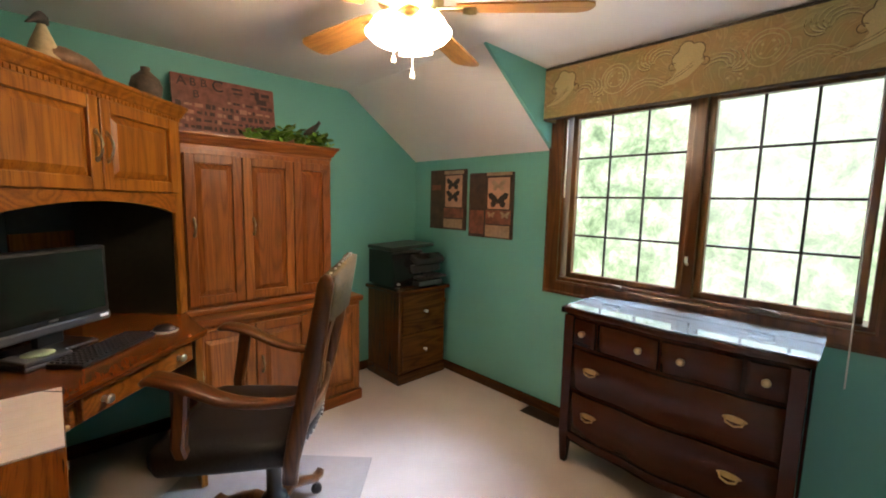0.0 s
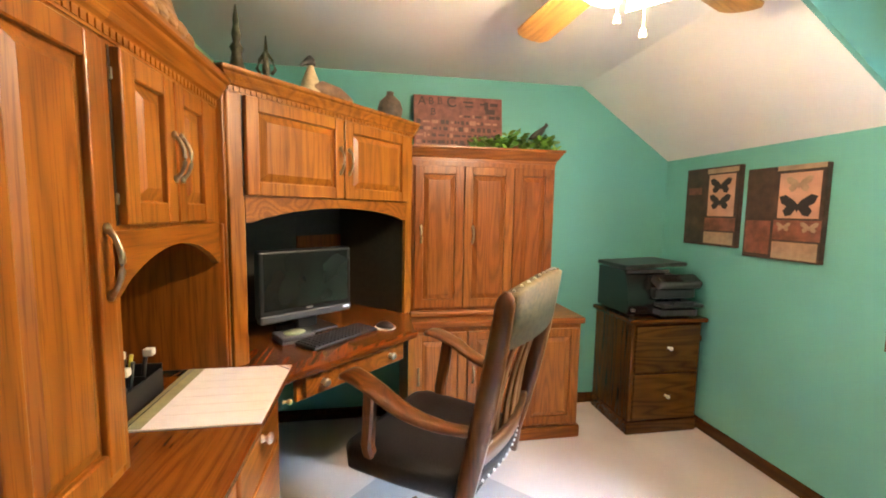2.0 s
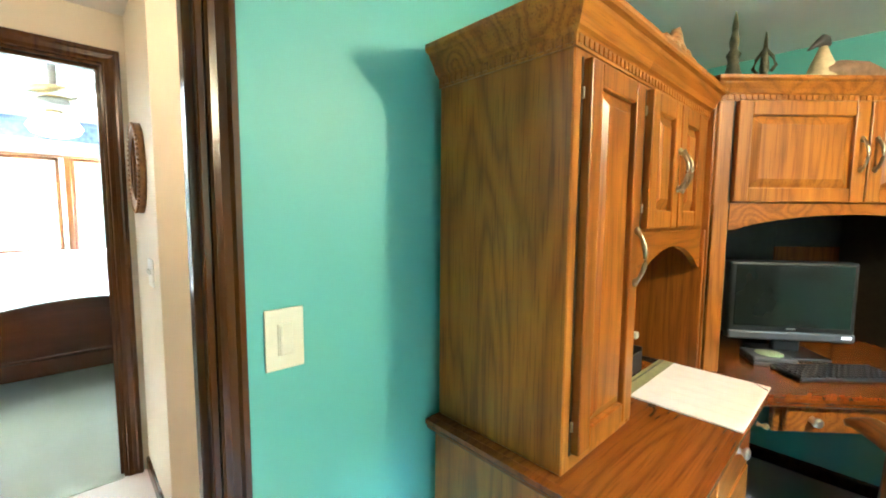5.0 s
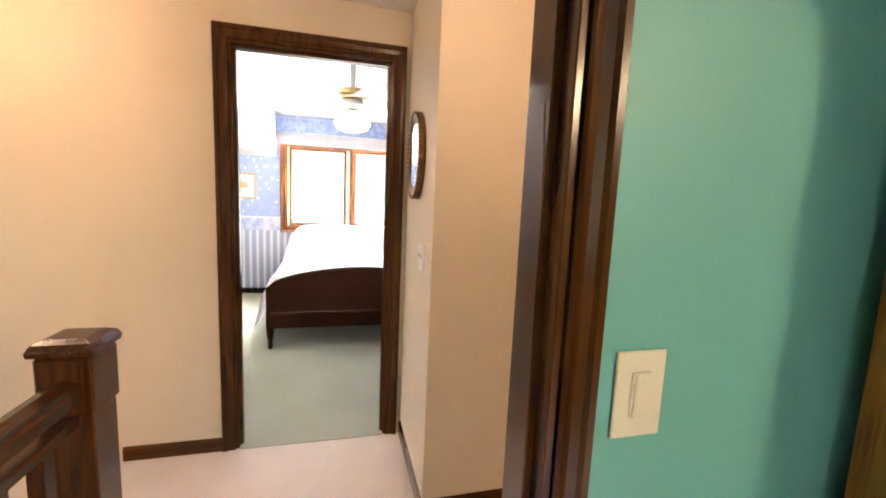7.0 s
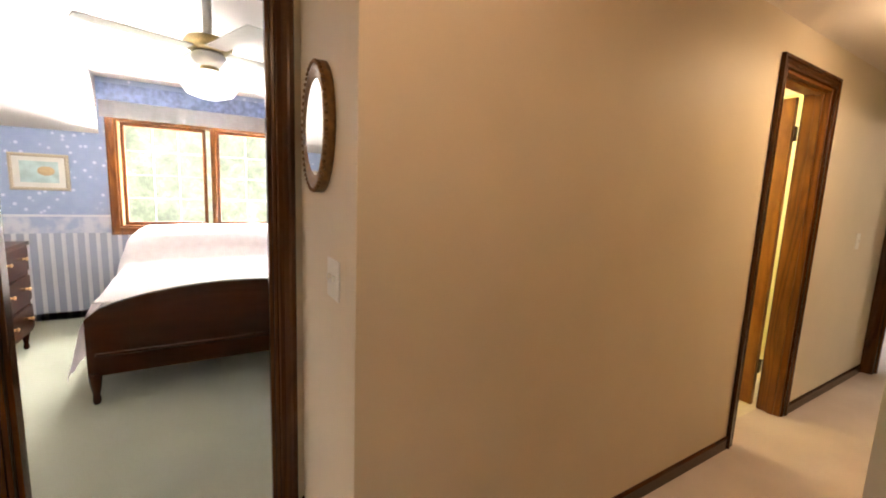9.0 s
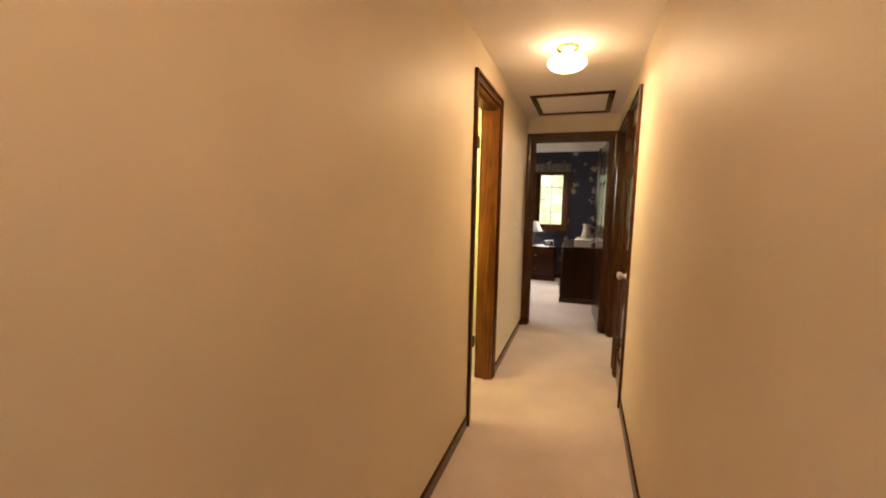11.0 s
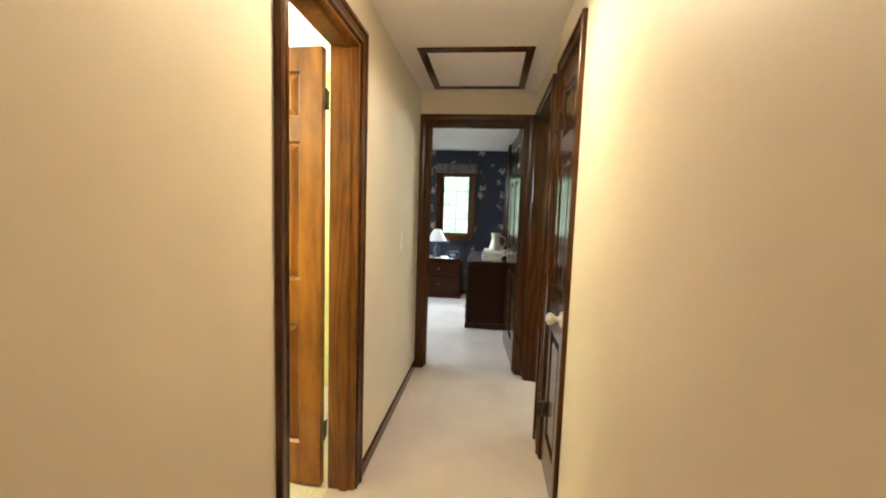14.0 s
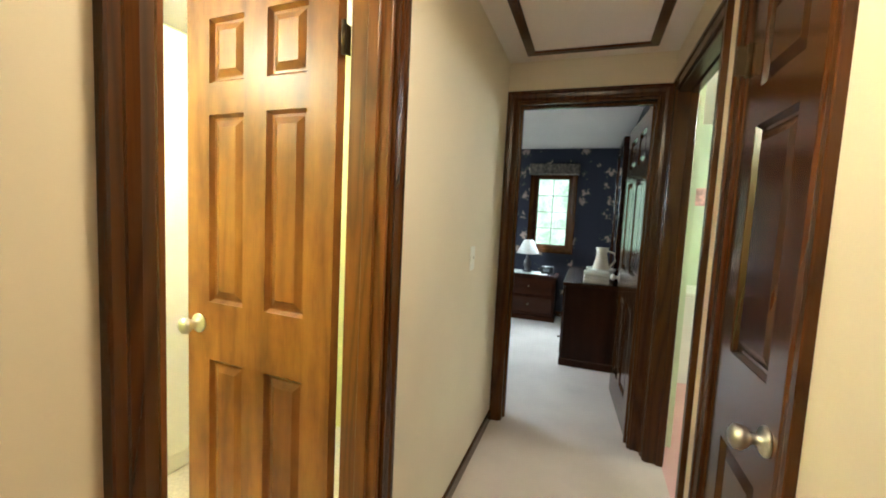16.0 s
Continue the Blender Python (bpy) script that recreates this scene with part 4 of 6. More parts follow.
def serp_slab(z0, z1, y0, y1, x_back, grow, n=22, k=0.035):
    """A board with a bowed front between two heights."""
    bm = bmesh.new()
    ys = [y0 + (y1 - y0) * i / n for i in range(n + 1)]
    rows = []
    for z, g in ((z0, grow - 0.003), (z0 + 0.004, grow), (z1 - 0.004, grow), (z1, grow - 0.003)):
        rows.append([(DX0 + serp(y, k) - g, y, z) for y in ys])
    front = [[bm.verts.new(p) for p in r] for r in rows]
    backv = [[bm.verts.new((x_back, p[1], p[2])) for p in r] for r in rows]
    for a, b in zip(front, front[1:]):
        for i in range(n):
            f = bm.faces.new((a[i], b[i], b[i + 1], a[i + 1]))
            f.smooth = True
    for i in range(n):
        bm.faces.new((front[-1][i], backv[-1][i], backv[-1][i + 1], front[-1][i + 1]))
        bm.faces.new((front[0][i], front[0][i + 1], backv[0][i + 1], backv[0][i]))
    for i in (0, n):
        for a, b, c, d in zip(front, front[1:], backv, backv[1:]):
            bm.faces.new((a[i], c[i], d[i], b[i]) if i == 0 else (a[i], b[i], d[i], c[i]))
    bmesh.ops.recalc_face_normals(bm, faces=bm.faces)
    return bm


OLDBRASS = plain("aged_brass", (0.38, 0.24, 0.09), 0.35, 1.0)
MAHOG = {a: wood("mahogany_" + a, (0.021, 0.0050, 0.0013), (0.026, 0.0062, 0.0015), (0.038, 0.0096, 0.0022), a, 0.26, 0.05, 0.22, 0.25, 0.3) for a in "xyz"}
for m in MAHOG.values():
    m.node_tree.nodes["Principled BSDF"].inputs["Specular IOR Level"].default_value = 0.16
wpart("body", serp_slab(0.17, DZ - 0.03, DY0 + 0.012, DY1 - 0.012, DX1, -0.012), MAHOG["y"], dre)
wpart("top", serp_slab(DZ - 0.03, DZ, DY0 - 0.015, DY1 + 0.015, DX1 + 0.012, 0.025), MAHOG["y"], dre)
wpart("apron", serp_slab(0.135, 0.18, DY0 + 0.02, DY1 - 0.02, DX0 + 0.05, 0.004), MAHOG["y"], dre)
for y in (DY0 + 0.025, DY1 - 0.025):
    for x in (DX0 + 0.02, DX1 - 0.03):
        bm = bmesh.new()
        loft(bm, [[(x + sx * r, y + sy * r, z) for sx, sy in ((-1, -1), (1, -1), (1, 1), (-1, 1))] for r, z in ((0.014, 0.0), (0.018, 0.05), (0.024, 0.16), (0.026, DZ - 0.04))], smooth=False)
        bmesh.ops.recalc_face_normals(bm, faces=bm.faces)
        wpart("leg", bm, MAHOG["z"], dre)


def bail(parent, y, z):
    x = DX0 + serp(y) - 0.016
    bm = bmesh.new()
    loft(bm, [[(x + 0.003 * s, y + 0.034 * math.cos(a) * (1 + 0.25 * math.cos(4 * a)), z + 0.016 * math.sin(a) * (1 + 0.25 * math.cos(2 * a))) for a in [2 * math.pi * i / 20 for i in range(20)]] for s in (1, -1)], smooth=False)
    tube(bm, [(x - 0.006, y - 0.032, z + 0.004), (x - 0.014, y - 0.026, z - 0.014), (x - 0.018, y, z - 0.022), (x - 0.014, y + 0.026, z - 0.014), (x - 0.006, y + 0.032, z + 0.004)], 0.0042)
    bmesh.ops.recalc_face_normals(bm, faces=bm.faces)
    return wpart_under("bail_pull", bm, OLDBRASS, parent)


def wpart_under(name, bm, mat, parent):
    bm.transform((parent.parent.matrix_basis @ parent.matrix_basis if parent.parent else parent.matrix_basis).inverted())
    return part(name, bm, mat, parent)


for y0, y1, ky in ((DY0 + 0.05, 1.31, 0.5), (1.325, 1.605, 0.72), (1.62, 1.90, 0.28), (1.915, DY1 - 0.05, 0.5)):
    dr = wpart("drawer", serp_slab(0.665, 0.80, y0, y1, DX0 + 0.06, 0.010, 8), MAHOG["y"], dre)
    y = y0 + (y1 - y0) * ky
    knob(dr, dre.matrix_basis.inverted() @ at(DX0 + serp(y) - 0.010, y, 0.735) @ Matrix.Rotation(radians(-90), 4, "Z"), 0.016, BRASS)
for z0, z1 in ((0.43, 0.645), (0.195, 0.41)):
    dr = wpart("long_drawer", serp_slab(z0, z1, DY0 + 0.05, DY1 - 0.05, DX0 + 0.06, 0.010), MAHOG["y"], dre)
    for y in (1.33, 1.92):
        bail(dr, y, (z0 + z1) / 2 + 0.02)
run = serp_slab(DZ + 0.001, DZ + 0.007, DY0 - 0.02, DY1 + 0.005, DX1 + 0.01, 0.012)
n = Nodes("glass_sheet")
n.bsdf.inputs["Base Color"].default_value = (0.16, 0.17, 0.165, 1)
n.bsdf.inputs["Roughness"].default_value = 0.05
n.bsdf.inputs["Specular IOR Level"].default_value = 0.9
n.bsdf.inputs["Coat Weight"].default_value = 0.6
ripple = n.add("ShaderNodeTexNoise", Vector=n.coords((1, 1, 1)), Scale=6.0, Detail=1.0)
n.bump(ripple.outputs[0], 0.05, 0.004)
runner = tagged(part("glass_sheet", run, n.mat), "pale glass sheet with a wavy edge covering the dresser top", "glass top")
# ---- study: swivel chair on its mat ----
STUDYMAT = plain("clear_vinyl_mat", (0.42, 0.38, 0.36), 0.25, 0, 0.1, 20, 0.04)
bm = boxed((-0.9, 0.0, 0.001), (0.0, 0.75, 0.007), 0.002)
bm.transform(at(1.79, 2.76, 0, -45.0) @ at(0, -0.75, 0))
mat_ob = tagged(part("chair_mat", bm, STUDYMAT), "translucent grey vinyl chair mat on the carpet", "chair mat")

CHAIRW = {a: wood("chair_oak_" + a, (0.040, 0.012, 0.002), (0.082, 0.026, 0.005), (0.145, 0.049, 0.010), a, 0.28, 0.1, 0.8, 0.5) for a in "xyz"}
ch = thing("desk_chair", at(1.205, 2.585, 0.007, 52.2), "dark oak swivel desk chair with slatted back and black leather seat", "chair")


def bar(pts, w, t, mat, name, up=None, label=""):
    """A rectangular bar along points; w across local x, t along the way's normal."""
    pts = [Vector(p) for p in pts]
    bm = bmesh.new()
    rings = []
    for i, p in enumerate(pts):
        d = (pts[min(i + 1, len(pts) - 1)] - pts[max(i - 1, 0)]).normalized()
        a = Vector((1, 0, 0)) if up is None else Vector(up)
        a = (a - d * a.dot(d)).normalized()
        b = d.cross(a)
        ww = w[i] if isinstance(w, (list, tuple)) else w
        tt = t[i] if isinstance(t, (list, tuple)) else t
        rings.append([p + a * sa * ww / 2 + b * sb * tt / 2 for sa, sb in ((-1, -0.6), (-0.6, -1), (0.6, -1), (1, -0.6), (1, 0.6), (0.6, 1), (-0.6, 1), (-1, 0.6))])
    loft(bm, rings, smooth=name in ("armrest", "back_post", "foot"))
    bmesh.ops.recalc_face_normals(bm, faces=bm.faces)
    return part(name, bm, mat, ch, label)


def spline(pts, n):
    """n points along a smooth curve through pts."""
    p = [Vector(q) for q in pts]
    p = [p[0] * 2 - p[1]] + p + [p[-1] * 2 - p[-2]]
    out = []
    for i in range(n):
        f = i / (n - 1) * (len(p) - 3)
        k = min(int(f), len(p) - 4)
        u = f - k
        a, b, c, d = p[k:k + 4]
        out.append(0.5 * (2 * b + (c - a) * u + (2 * a - 5 * b + 4 * c - d) * u * u + (3 * b - a - 3 * c + d) * u ** 3))
    return out


def back_y(z):
    u = max(0.0, (z - 0.44) / 0.70)
    return -0.125 - 0.02 * math.sin(math.pi * u) - 0.14 * u ** 1.3


for s in (-1, 1):
    zs = [0.40 + 0.66 * i / 8 for i in range(9)] + [1.095, 1.118, 1.132]
    bar([(s * (0.225 + 0.05 * (z - 0.4) / 0.74), back_y(z), z) for z in zs], [0.036] * 9 + [0.035, 0.030, 0.014], [0.05 + 0.012 * math.sin(math.pi * i / 8) for i in range(9)] + [0.05, 0.038, 0.016], CHAIRW["z"], "back_post")
    arm_pts = [(s * 0.235, -0.165, 0.70), (s * 0.25, -0.06, 0.697), (s * 0.268, 0.06, 0.722), (s * 0.275, 0.17, 0.775), (s * 0.27, 0.26, 0.80), (s * 0.268, 0.30, 0.79)]
    bar(spline(arm_pts, 17), [0.04 + 0.042 * math.sin(math.pi * 0.5 * min(1.0, i / 12)) ** 1.5 - (0.012 if i == 15 else 0.034 if i == 16 else 0) for i in range(17)], [0.026] * 15 + [0.022, 0.012], CHAIRW["y"], "armrest")
    bar([(s * 0.235, 0.20, 0.47), (s * 0.252, 0.215, 0.56), (s * 0.262, 0.20, 0.67), (s * 0.268, 0.19, 0.77)], [0.03, 0.035, 0.03, 0.03], 0.045, CHAIRW["z"], "arm_support")
for i in range(6):
    x = -0.18 + 0.36 * i / 5
    zs = [0.60 + 0.40 * k / 8 for k in range(9)]
    bar([(x * (0.95 + 0.2 * (z - 0.5)), back_y(z) - 0.03 * (1 - (x / 0.2) ** 2) + 0.006 + 0.022 * math.sin(math.pi * (z - 0.6) / 0.4), z) for z in zs], 0.042, 0.013, CHAIRW["z"], "slat")


def curved_rail(z0, z1, t, name, mat, bow=0.032, crest=0.0, label=""):
    n = 12
    bm = bmesh.new()
    rings = []
    for i in range(n + 1):
        u = -1 + 2 * i / n
        row = []
        for z, dy in ((z0, t / 2), (z1 + crest * (1 - u * u), t / 2), (z1 + crest * (1 - u * u) + 0.004, 0), (z1 + crest * (1 - u * u), -t / 2), (z0, -t / 2)):
            zz = min(z, 1.14)
            row.append((u * (0.215 + 0.05 * (zz - 0.4) / 0.74), back_y(zz) - bow * (1 - u * u) + dy, z))
        rings.append(row)
    loft(bm, rings)
    bmesh.ops.recalc_face_normals(bm, faces=bm.faces)
    return part(name, bm, mat, ch, label)


TANLEATHER = plain("worn_olive_leather", (0.078, 0.054, 0.020), 0.6, 0, 0.35, 60, 0.35)
TANLEATHER.node_tree.nodes["Principled BSDF"].inputs["Specular IOR Level"].default_value = 0.2
curved_rail(0.965, 1.118, 0.046, "headrest", TANLEATHER, 0.036, 0.034, "olive leather headrest with brass nailheads")
curved_rail(0.575, 0.645, 0.024, "lower_rail", CHAIRW["x"])
curved_rail(0.50, 0.565, 0.020, "seat_back_band", LEATHER)
nail = bmesh.new()
bmesh.ops.create_icosphere(nail, subdivisions=1, radius=0.0058)
nail_me = bpy.data.meshes.new("nailhead")
nail.to_mesh(nail_me)
nail.free()
nail_me.materials.append(NICKEL)
for i in range(13):
    u = -0.9 + 1.8 * i / 12
    for z, dz, dy, bow in ((1.118, 0.034 * (1 - u * u), 0.0, 0.036), (0.512, 0.0, -0.012, 0.032)):
        o = new("nailhead", nail_me)
        o.parent = ch
        zz = z
        o.location = (u * (0.215 + 0.05 * (zz - 0.4) / 0.74), back_y(zz) - bow * (1 - u * u) + dy, z + dz + (0.004 if z > 1 else 0))
bm = bmesh.new()
n = 16
def seat_ring(z, g):
    pts = []
    for a, b in ((-0.235, -0.15), (0.235, -0.15), (0.262, 0.10), (0.268, 0.29), (0.225, 0.335), (-0.225, 0.335), (-0.268, 0.29), (-0.262, 0.10)):
        pts.append((a * g, 0.05 + (b - 0.05) * g, z))
    return pts
loft(bm, [seat_ring(0.448, 0.90), seat_ring(0.452, 0.93), seat_ring(0.485, 0.93), seat_ring(0.49, 0.92)], smooth=False)
bmesh.ops.recalc_face_normals(bm, faces=bm.faces)
part("seat_frame", bm, CHAIRW["y"], ch)
bm = bmesh.new()
loft(bm, [seat_ring(0.458, 0.965), seat_ring(0.47, 0.99), seat_ring(0.51, 0.995), seat_ring(0.532, 0.955), seat_ring(0.545, 0.82), seat_ring(0.55, 0.5)], smooth=True)
bmesh.ops.recalc_face_normals(bm, faces=bm.faces)
part("seat_cushion", bm, LEATHER, ch)
part("swivel_post", lathe(bmesh.new(), [(0.075, 0.452), (0.07, 0.42), (0.03, 0.40), (0.028, 0.20), (0.045, 0.19), (0.055, 0.16), (0.05, 0.10), (0.03, 0.085)], seg=16), BLACK, ch)
part("tilt_lever", tube(bmesh.new(), [(-0.10, 0.12, 0.43), (-0.14, 0.2, 0.42), (-0.145, 0.21, 0.40)], 0.012), BLACK, ch)
for k in range(4):
    a = math.radians(45 + 90 * k + 20)
    c, s = math.cos(a), math.sin(a)
    bar([(c * r, s * r, z) for r, z in ((0.03, 0.15), (0.10, 0.158), (0.18, 0.125), (0.25, 0.085), (0.29, 0.085), (0.305, 0.10))], [0.05, 0.048, 0.042, 0.04, 0.04, 0.03], 0.034, CHAIRW["x"], "foot", (-s, c, 0))
    bm = bmesh.new()
    lathe(bm, [(0.012, -0.011), (0.024, -0.009), (0.024, 0.009), (0.012, 0.011)], seg=12)
    bm.transform(Matrix.Translation((c * 0.27, s * 0.27, 0.025)) @ Matrix.Rotation(a + 0.6, 4, "Z") @ Matrix.Rotation(radians(90), 4, "Y"))
    tube(bm, [(c * 0.265, s * 0.265, 0.03), (c * 0.262, s * 0.262, 0.075)], 0.007)
    part("caster", bm, BLACK, ch)

# ---- study: ceiling fan ----
FX, FY = 1.58, 2.22
fan = thing("ceiling_fan", at(FX, FY, CEIL), "brass ceiling fan with honey oak blades and lit glass shades", "ceiling fan")
FANWOOD = wood("fan_oak", (0.36, 0.15, 0.03), (0.50, 0.24, 0.06), (0.60, 0.32, 0.10), "x", 0.35, 0.2)
part("housing", lathe(bmesh.new(), [(0.07, 0.0), (0.085, -0.01), (0.085, -0.04), (0.10, -0.06), (0.115, -0.085), (0.115, -0.125), (0.09, -0.145), (0.05, -0.155)], seg=28), BRASS, fan)
for k in range(5):
    m = Matrix.Rotation(radians(96 + 72 * k), 4, "Z")
    bm = bmesh.new()
    out = [(0.16, -0.045), (0.22, -0.055), (0.45, -0.066), (0.585, -0.068), (0.615, -0.05), (0.625, -0.02), (0.625, 0.02), (0.615, 0.05), (0.585, 0.068), (0.45, 0.066), (0.22, 0.055), (0.16, 0.045)]
    loft(bm, [[(x, y, -0.003) for x, y in out], [(x, y, 0.003) for x, y in out]], smooth=False)
    bmesh.ops.recalc_face_normals(bm, faces=bm.faces)
    bl = part("blade", bm, FANWOOD, fan)
    bl.matrix_basis = m @ Matrix.Translation((0, 0, -0.138)) @ Matrix.Rotation(radians(11), 4, "X")
    bm = box(bmesh.new(), (0.08, -0.012, -0.146), (0.20, 0.012, -0.139), 0.002)
    box(bm, (0.18, -0.035, -0.146), (0.23, 0.035, -0.140), 0.002)
    iron = part("blade_iron", bm, BRASS, fan)
    iron.matrix_basis = m
SHADE = glow("lit_glass", (1.0, 0.80, 0.52), 24.0)
part("light_fitter", lathe(bmesh.new(), [(0.045, -0.155), (0.05, -0.165), (0.05, -0.185), (0.02, -0.195)], seg=20), BRASS, fan)
for k in range(3):
    a = radians(40 + 120 * k)
    bm = lathe(bmesh.new(), [(0.022, 0.0), (0.028, -0.012), (0.045, -0.03), (0.054, -0.055), (0.056, -0.08), (0.064, -0.10), (0.061, -0.10), (0.052, -0.08), (0.02, -0.06)], seg=18)
    sh = part("glass_shade", bm, SHADE, fan)
    sh.matrix_basis = Matrix.Rotation(a, 4, "Z") @ Matrix.Translation((0.062, 0, -0.165)) @ Matrix.Rotation(radians(-24), 4, "Y")
for x, y, z in ((0.0, 0.10, 1.885), (0.05, 0.05, 1.83)):
    bm = tube(bmesh.new(), [(x, y, -0.16), (x, y, z + 0.02 - CEIL)], 0.0022, 6)
    lathe(bm, [(0.003, 0.024), (0.007, 0.018), (0.010, 0.0), (0.007, -0.003)], (x, y, z - CEIL), 10)
    part("pull_chain", bm, IVORY, fan)

# ---- study: pictures and things on the cabinets ----


def flat_shape(outline, t, m):
    bm = bmesh.new()
    loft(bm, [[(0, u, v) for u, v in outline], [(-t, u, v) for u, v in outline]], smooth=False)
    bm.transform(m)
    bmesh.ops.recalc_face_normals(bm, faces=bm.faces)
    return bm


WING = [(0.0, 0.004), (0.012, 0.018), (0.040, 0.036), (0.060, 0.030), (0.052, 0.008), (0.034, -0.002), (0.046, -0.016), (0.036, -0.034), (0.018, -0.030), (0.006, -0.012),
        (0.0, -0.02), (-0.006, -0.012), (-0.018, -0.030), (-0.036, -0.034), (-0.046, -0.016), (-0.034, -0.002), (-0.052, 0.008), (-0.060, 0.030), (-0.040, 0.036), (-0.012, 0.018)]
UMBER = plain("umber_print", (0.05, 0.024, 0.014), 0.6, 0, 0, 14, 0.5)
ROSE = plain("rose_print", (0.52, 0.27, 0.17), 0.6, 0, 0, 12, 0.15)
SAND = plain("sand_print", (0.34, 0.22, 0.13), 0.6, 0, 0, 16, 0.25)
RUST = plain("rust_print", (0.17, 0.055, 0.03), 0.6, 0, 0, 22, 0.4)
INK = plain("ink_print", (0.018, 0.012, 0.010), 0.6)


def butterfly_canvas(y1, y0, z0, z1, spots, panels):
    w, h = y1 - y0, z1 - z0
    ob = thing("wall_canvas", at(SE, y1, z0), "unframed canvas print of butterflies in brown and rose", "picture", "butterfly canvases")
    wpart("canvas", box(bmesh.new(), (SE - 0.03, y0, z0), (SE - 0.001, y1, z1), 0.004, 2), UMBER, ob)
    for a, b, c, d, mat in panels:
        wpart("print_panel", box(bmesh.new(), (SE - 0.0315, y1 - b * w, z1 - d * h), (SE - 0.0295, y1 - a * w, z1 - c * h)), mat, ob)
    for u, v, k, mat in spots:
        m = Matrix.Translation((SE - 0.0315, y1 - u * w, z1 - v * h)) @ Matrix.Diagonal((1, k, k, 1))
        wpart("butterfly", flat_shape(WING, 0.0015, m), mat, ob)


butterfly_canvas(3.570, 3.180, 1.162, 1.630, ((0.68, 0.24, 1.25, INK), (0.68, 0.44, 1.25, INK)),
                 ((0.42, 0.97, 0.02, 0.08, SAND), (0.46, 0.93, 0.10, 0.62, ROSE), (0.42, 0.97, 0.64, 0.80, RUST), (0.42, 0.95, 0.82, 0.97, SAND), (0.06, 0.32, 0.25, 0.34, RUST)))
butterfly_canvas(3.134, 2.738, 1.126, 1.593, ((0.70, 0.20, 1.05, SAND), (0.70, 0.42, 1.5, INK), (0.55, 0.64, 0.6, SAND), (0.86, 0.64, 0.7, SAND)),
                 ((0.42, 0.99, 0.0, 0.05, SAND), (0.46, 0.95, 0.08, 0.55, ROSE), (0.42, 0.99, 0.57, 0.78, RUST), (0.42, 0.97, 0.80, 0.98, SAND), (0.03, 0.38, 0.58, 0.95, RUST)))


def letter(text, size, depth):
    cu = bpy.data.curves.new("glyph", "FONT")
    cu.body, cu.size, cu.extrude, cu.align_x, cu.align_y = text, size, depth, "CENTER", "CENTER"
    tmp = bpy.data.objects.new("glyph", cu)
    me = bpy.data.meshes.new_from_object(tmp)
    bpy.data.objects.remove(tmp)
    bm = bmesh.new()
    bm.from_mesh(me)
    bpy.data.meshes.remove(me)
    bm.transform(Matrix.Rotation(radians(90), 4, "X"))
    return bm


SIGNRED = plain("printed_brick_red", (0.19, 0.068, 0.046), 0.6, 0, 0.3, 26, 0.35)
SIGNDARK = plain("printed_umber", (0.05, 0.022, 0.018), 0.6)
SIGNPALE = plain("printed_clay", (0.36, 0.17, 0.11), 0.6, 0, 0, 20, 0.2)
sg = thing("letter_sign", at(1.415, 3.70, 1.70) @ Matrix.Rotation(radians(-7), 4, "X"), "brick red alphabet letterpress panel leaning on the wall", "sign")
part("board", box(bmesh.new(), (-0.278, 0.0, 0.0), (0.278, 0.022, 0.352), 0.003), SIGNRED, sg)
rnd = random.Random(5)
for txt, x, z, s, mat in (("A", -0.228, 0.312, 0.075, SIGNDARK), ("B", -0.172, 0.312, 0.062, SIGNDARK), ("B", -0.118, 0.315, 0.062, SIGNDARK), ("C", -0.045, 0.312, 0.09, INK), ("B", -0.16, 0.248, 0.06, SIGNDARK)):
    bm = letter(txt, s, 0.002)
    bm.transform(Matrix.Translation((x, -0.002, z)))
    part("letter", bm, mat, sg)
for r in range(7):
    x = -0.262
    z = 0.024 + 0.041 * r
    while x < 0.245:
        w = rnd.choice((0.012, 0.018, 0.026, 0.04))
        skip = (r >= 5 and x < 0.0) or (r >= 6)
        if not skip:
            hgt = rnd.choice((0.012, 0.02, 0.027))
            bm = box(bmesh.new(), (x, -0.002, z - hgt / 2), (min(x + w, 0.262), 0.001, z + hgt / 2))
            part("type_block", bm, rnd.choice((SIGNDARK, SIGNDARK, SIGNPALE)), sg)
        x += w + rnd.choice((0.006, 0.010, 0.014))
for x, w, z, h in ((0.06, 0.06, 0.318, 0.012), (0.065, 0.05, 0.292, 0.010), (0.175, 0.025, 0.30, 0.05), (0.225, 0.05, 0.31, 0.02), (0.16, 0.05, 0.31, 0.012), (0.20, 0.06, 0.265, 0.03)):
    part("type_block", box(bmesh.new(), (x - w / 2, -0.002, z - h / 2), (x + w / 2, 0.001, z + h / 2)), SIGNDARK, sg)

LEAF = [plain("leaf_green", (0.07, 0.17, 0.02), 0.45, 0, 0, 30, 0.3), plain("leaf_light", (0.16, 0.32, 0.04), 0.45, 0, 0, 30, 0.3)]
ivy = thing("ivy_plant", at(1.73, 3.60, 1.70), "trailing green ivy lying along the armoire top", "plant")
rnd = random.Random(3)
part("planter", lathe(bmesh.new(), [(0.05, 0.0), (0.06, 0.03), (0.055, 0.04)], seg=14), plain("wicker", (0.12, 0.06, 0.02), 0.7, 0, 0.4, 90), ivy)
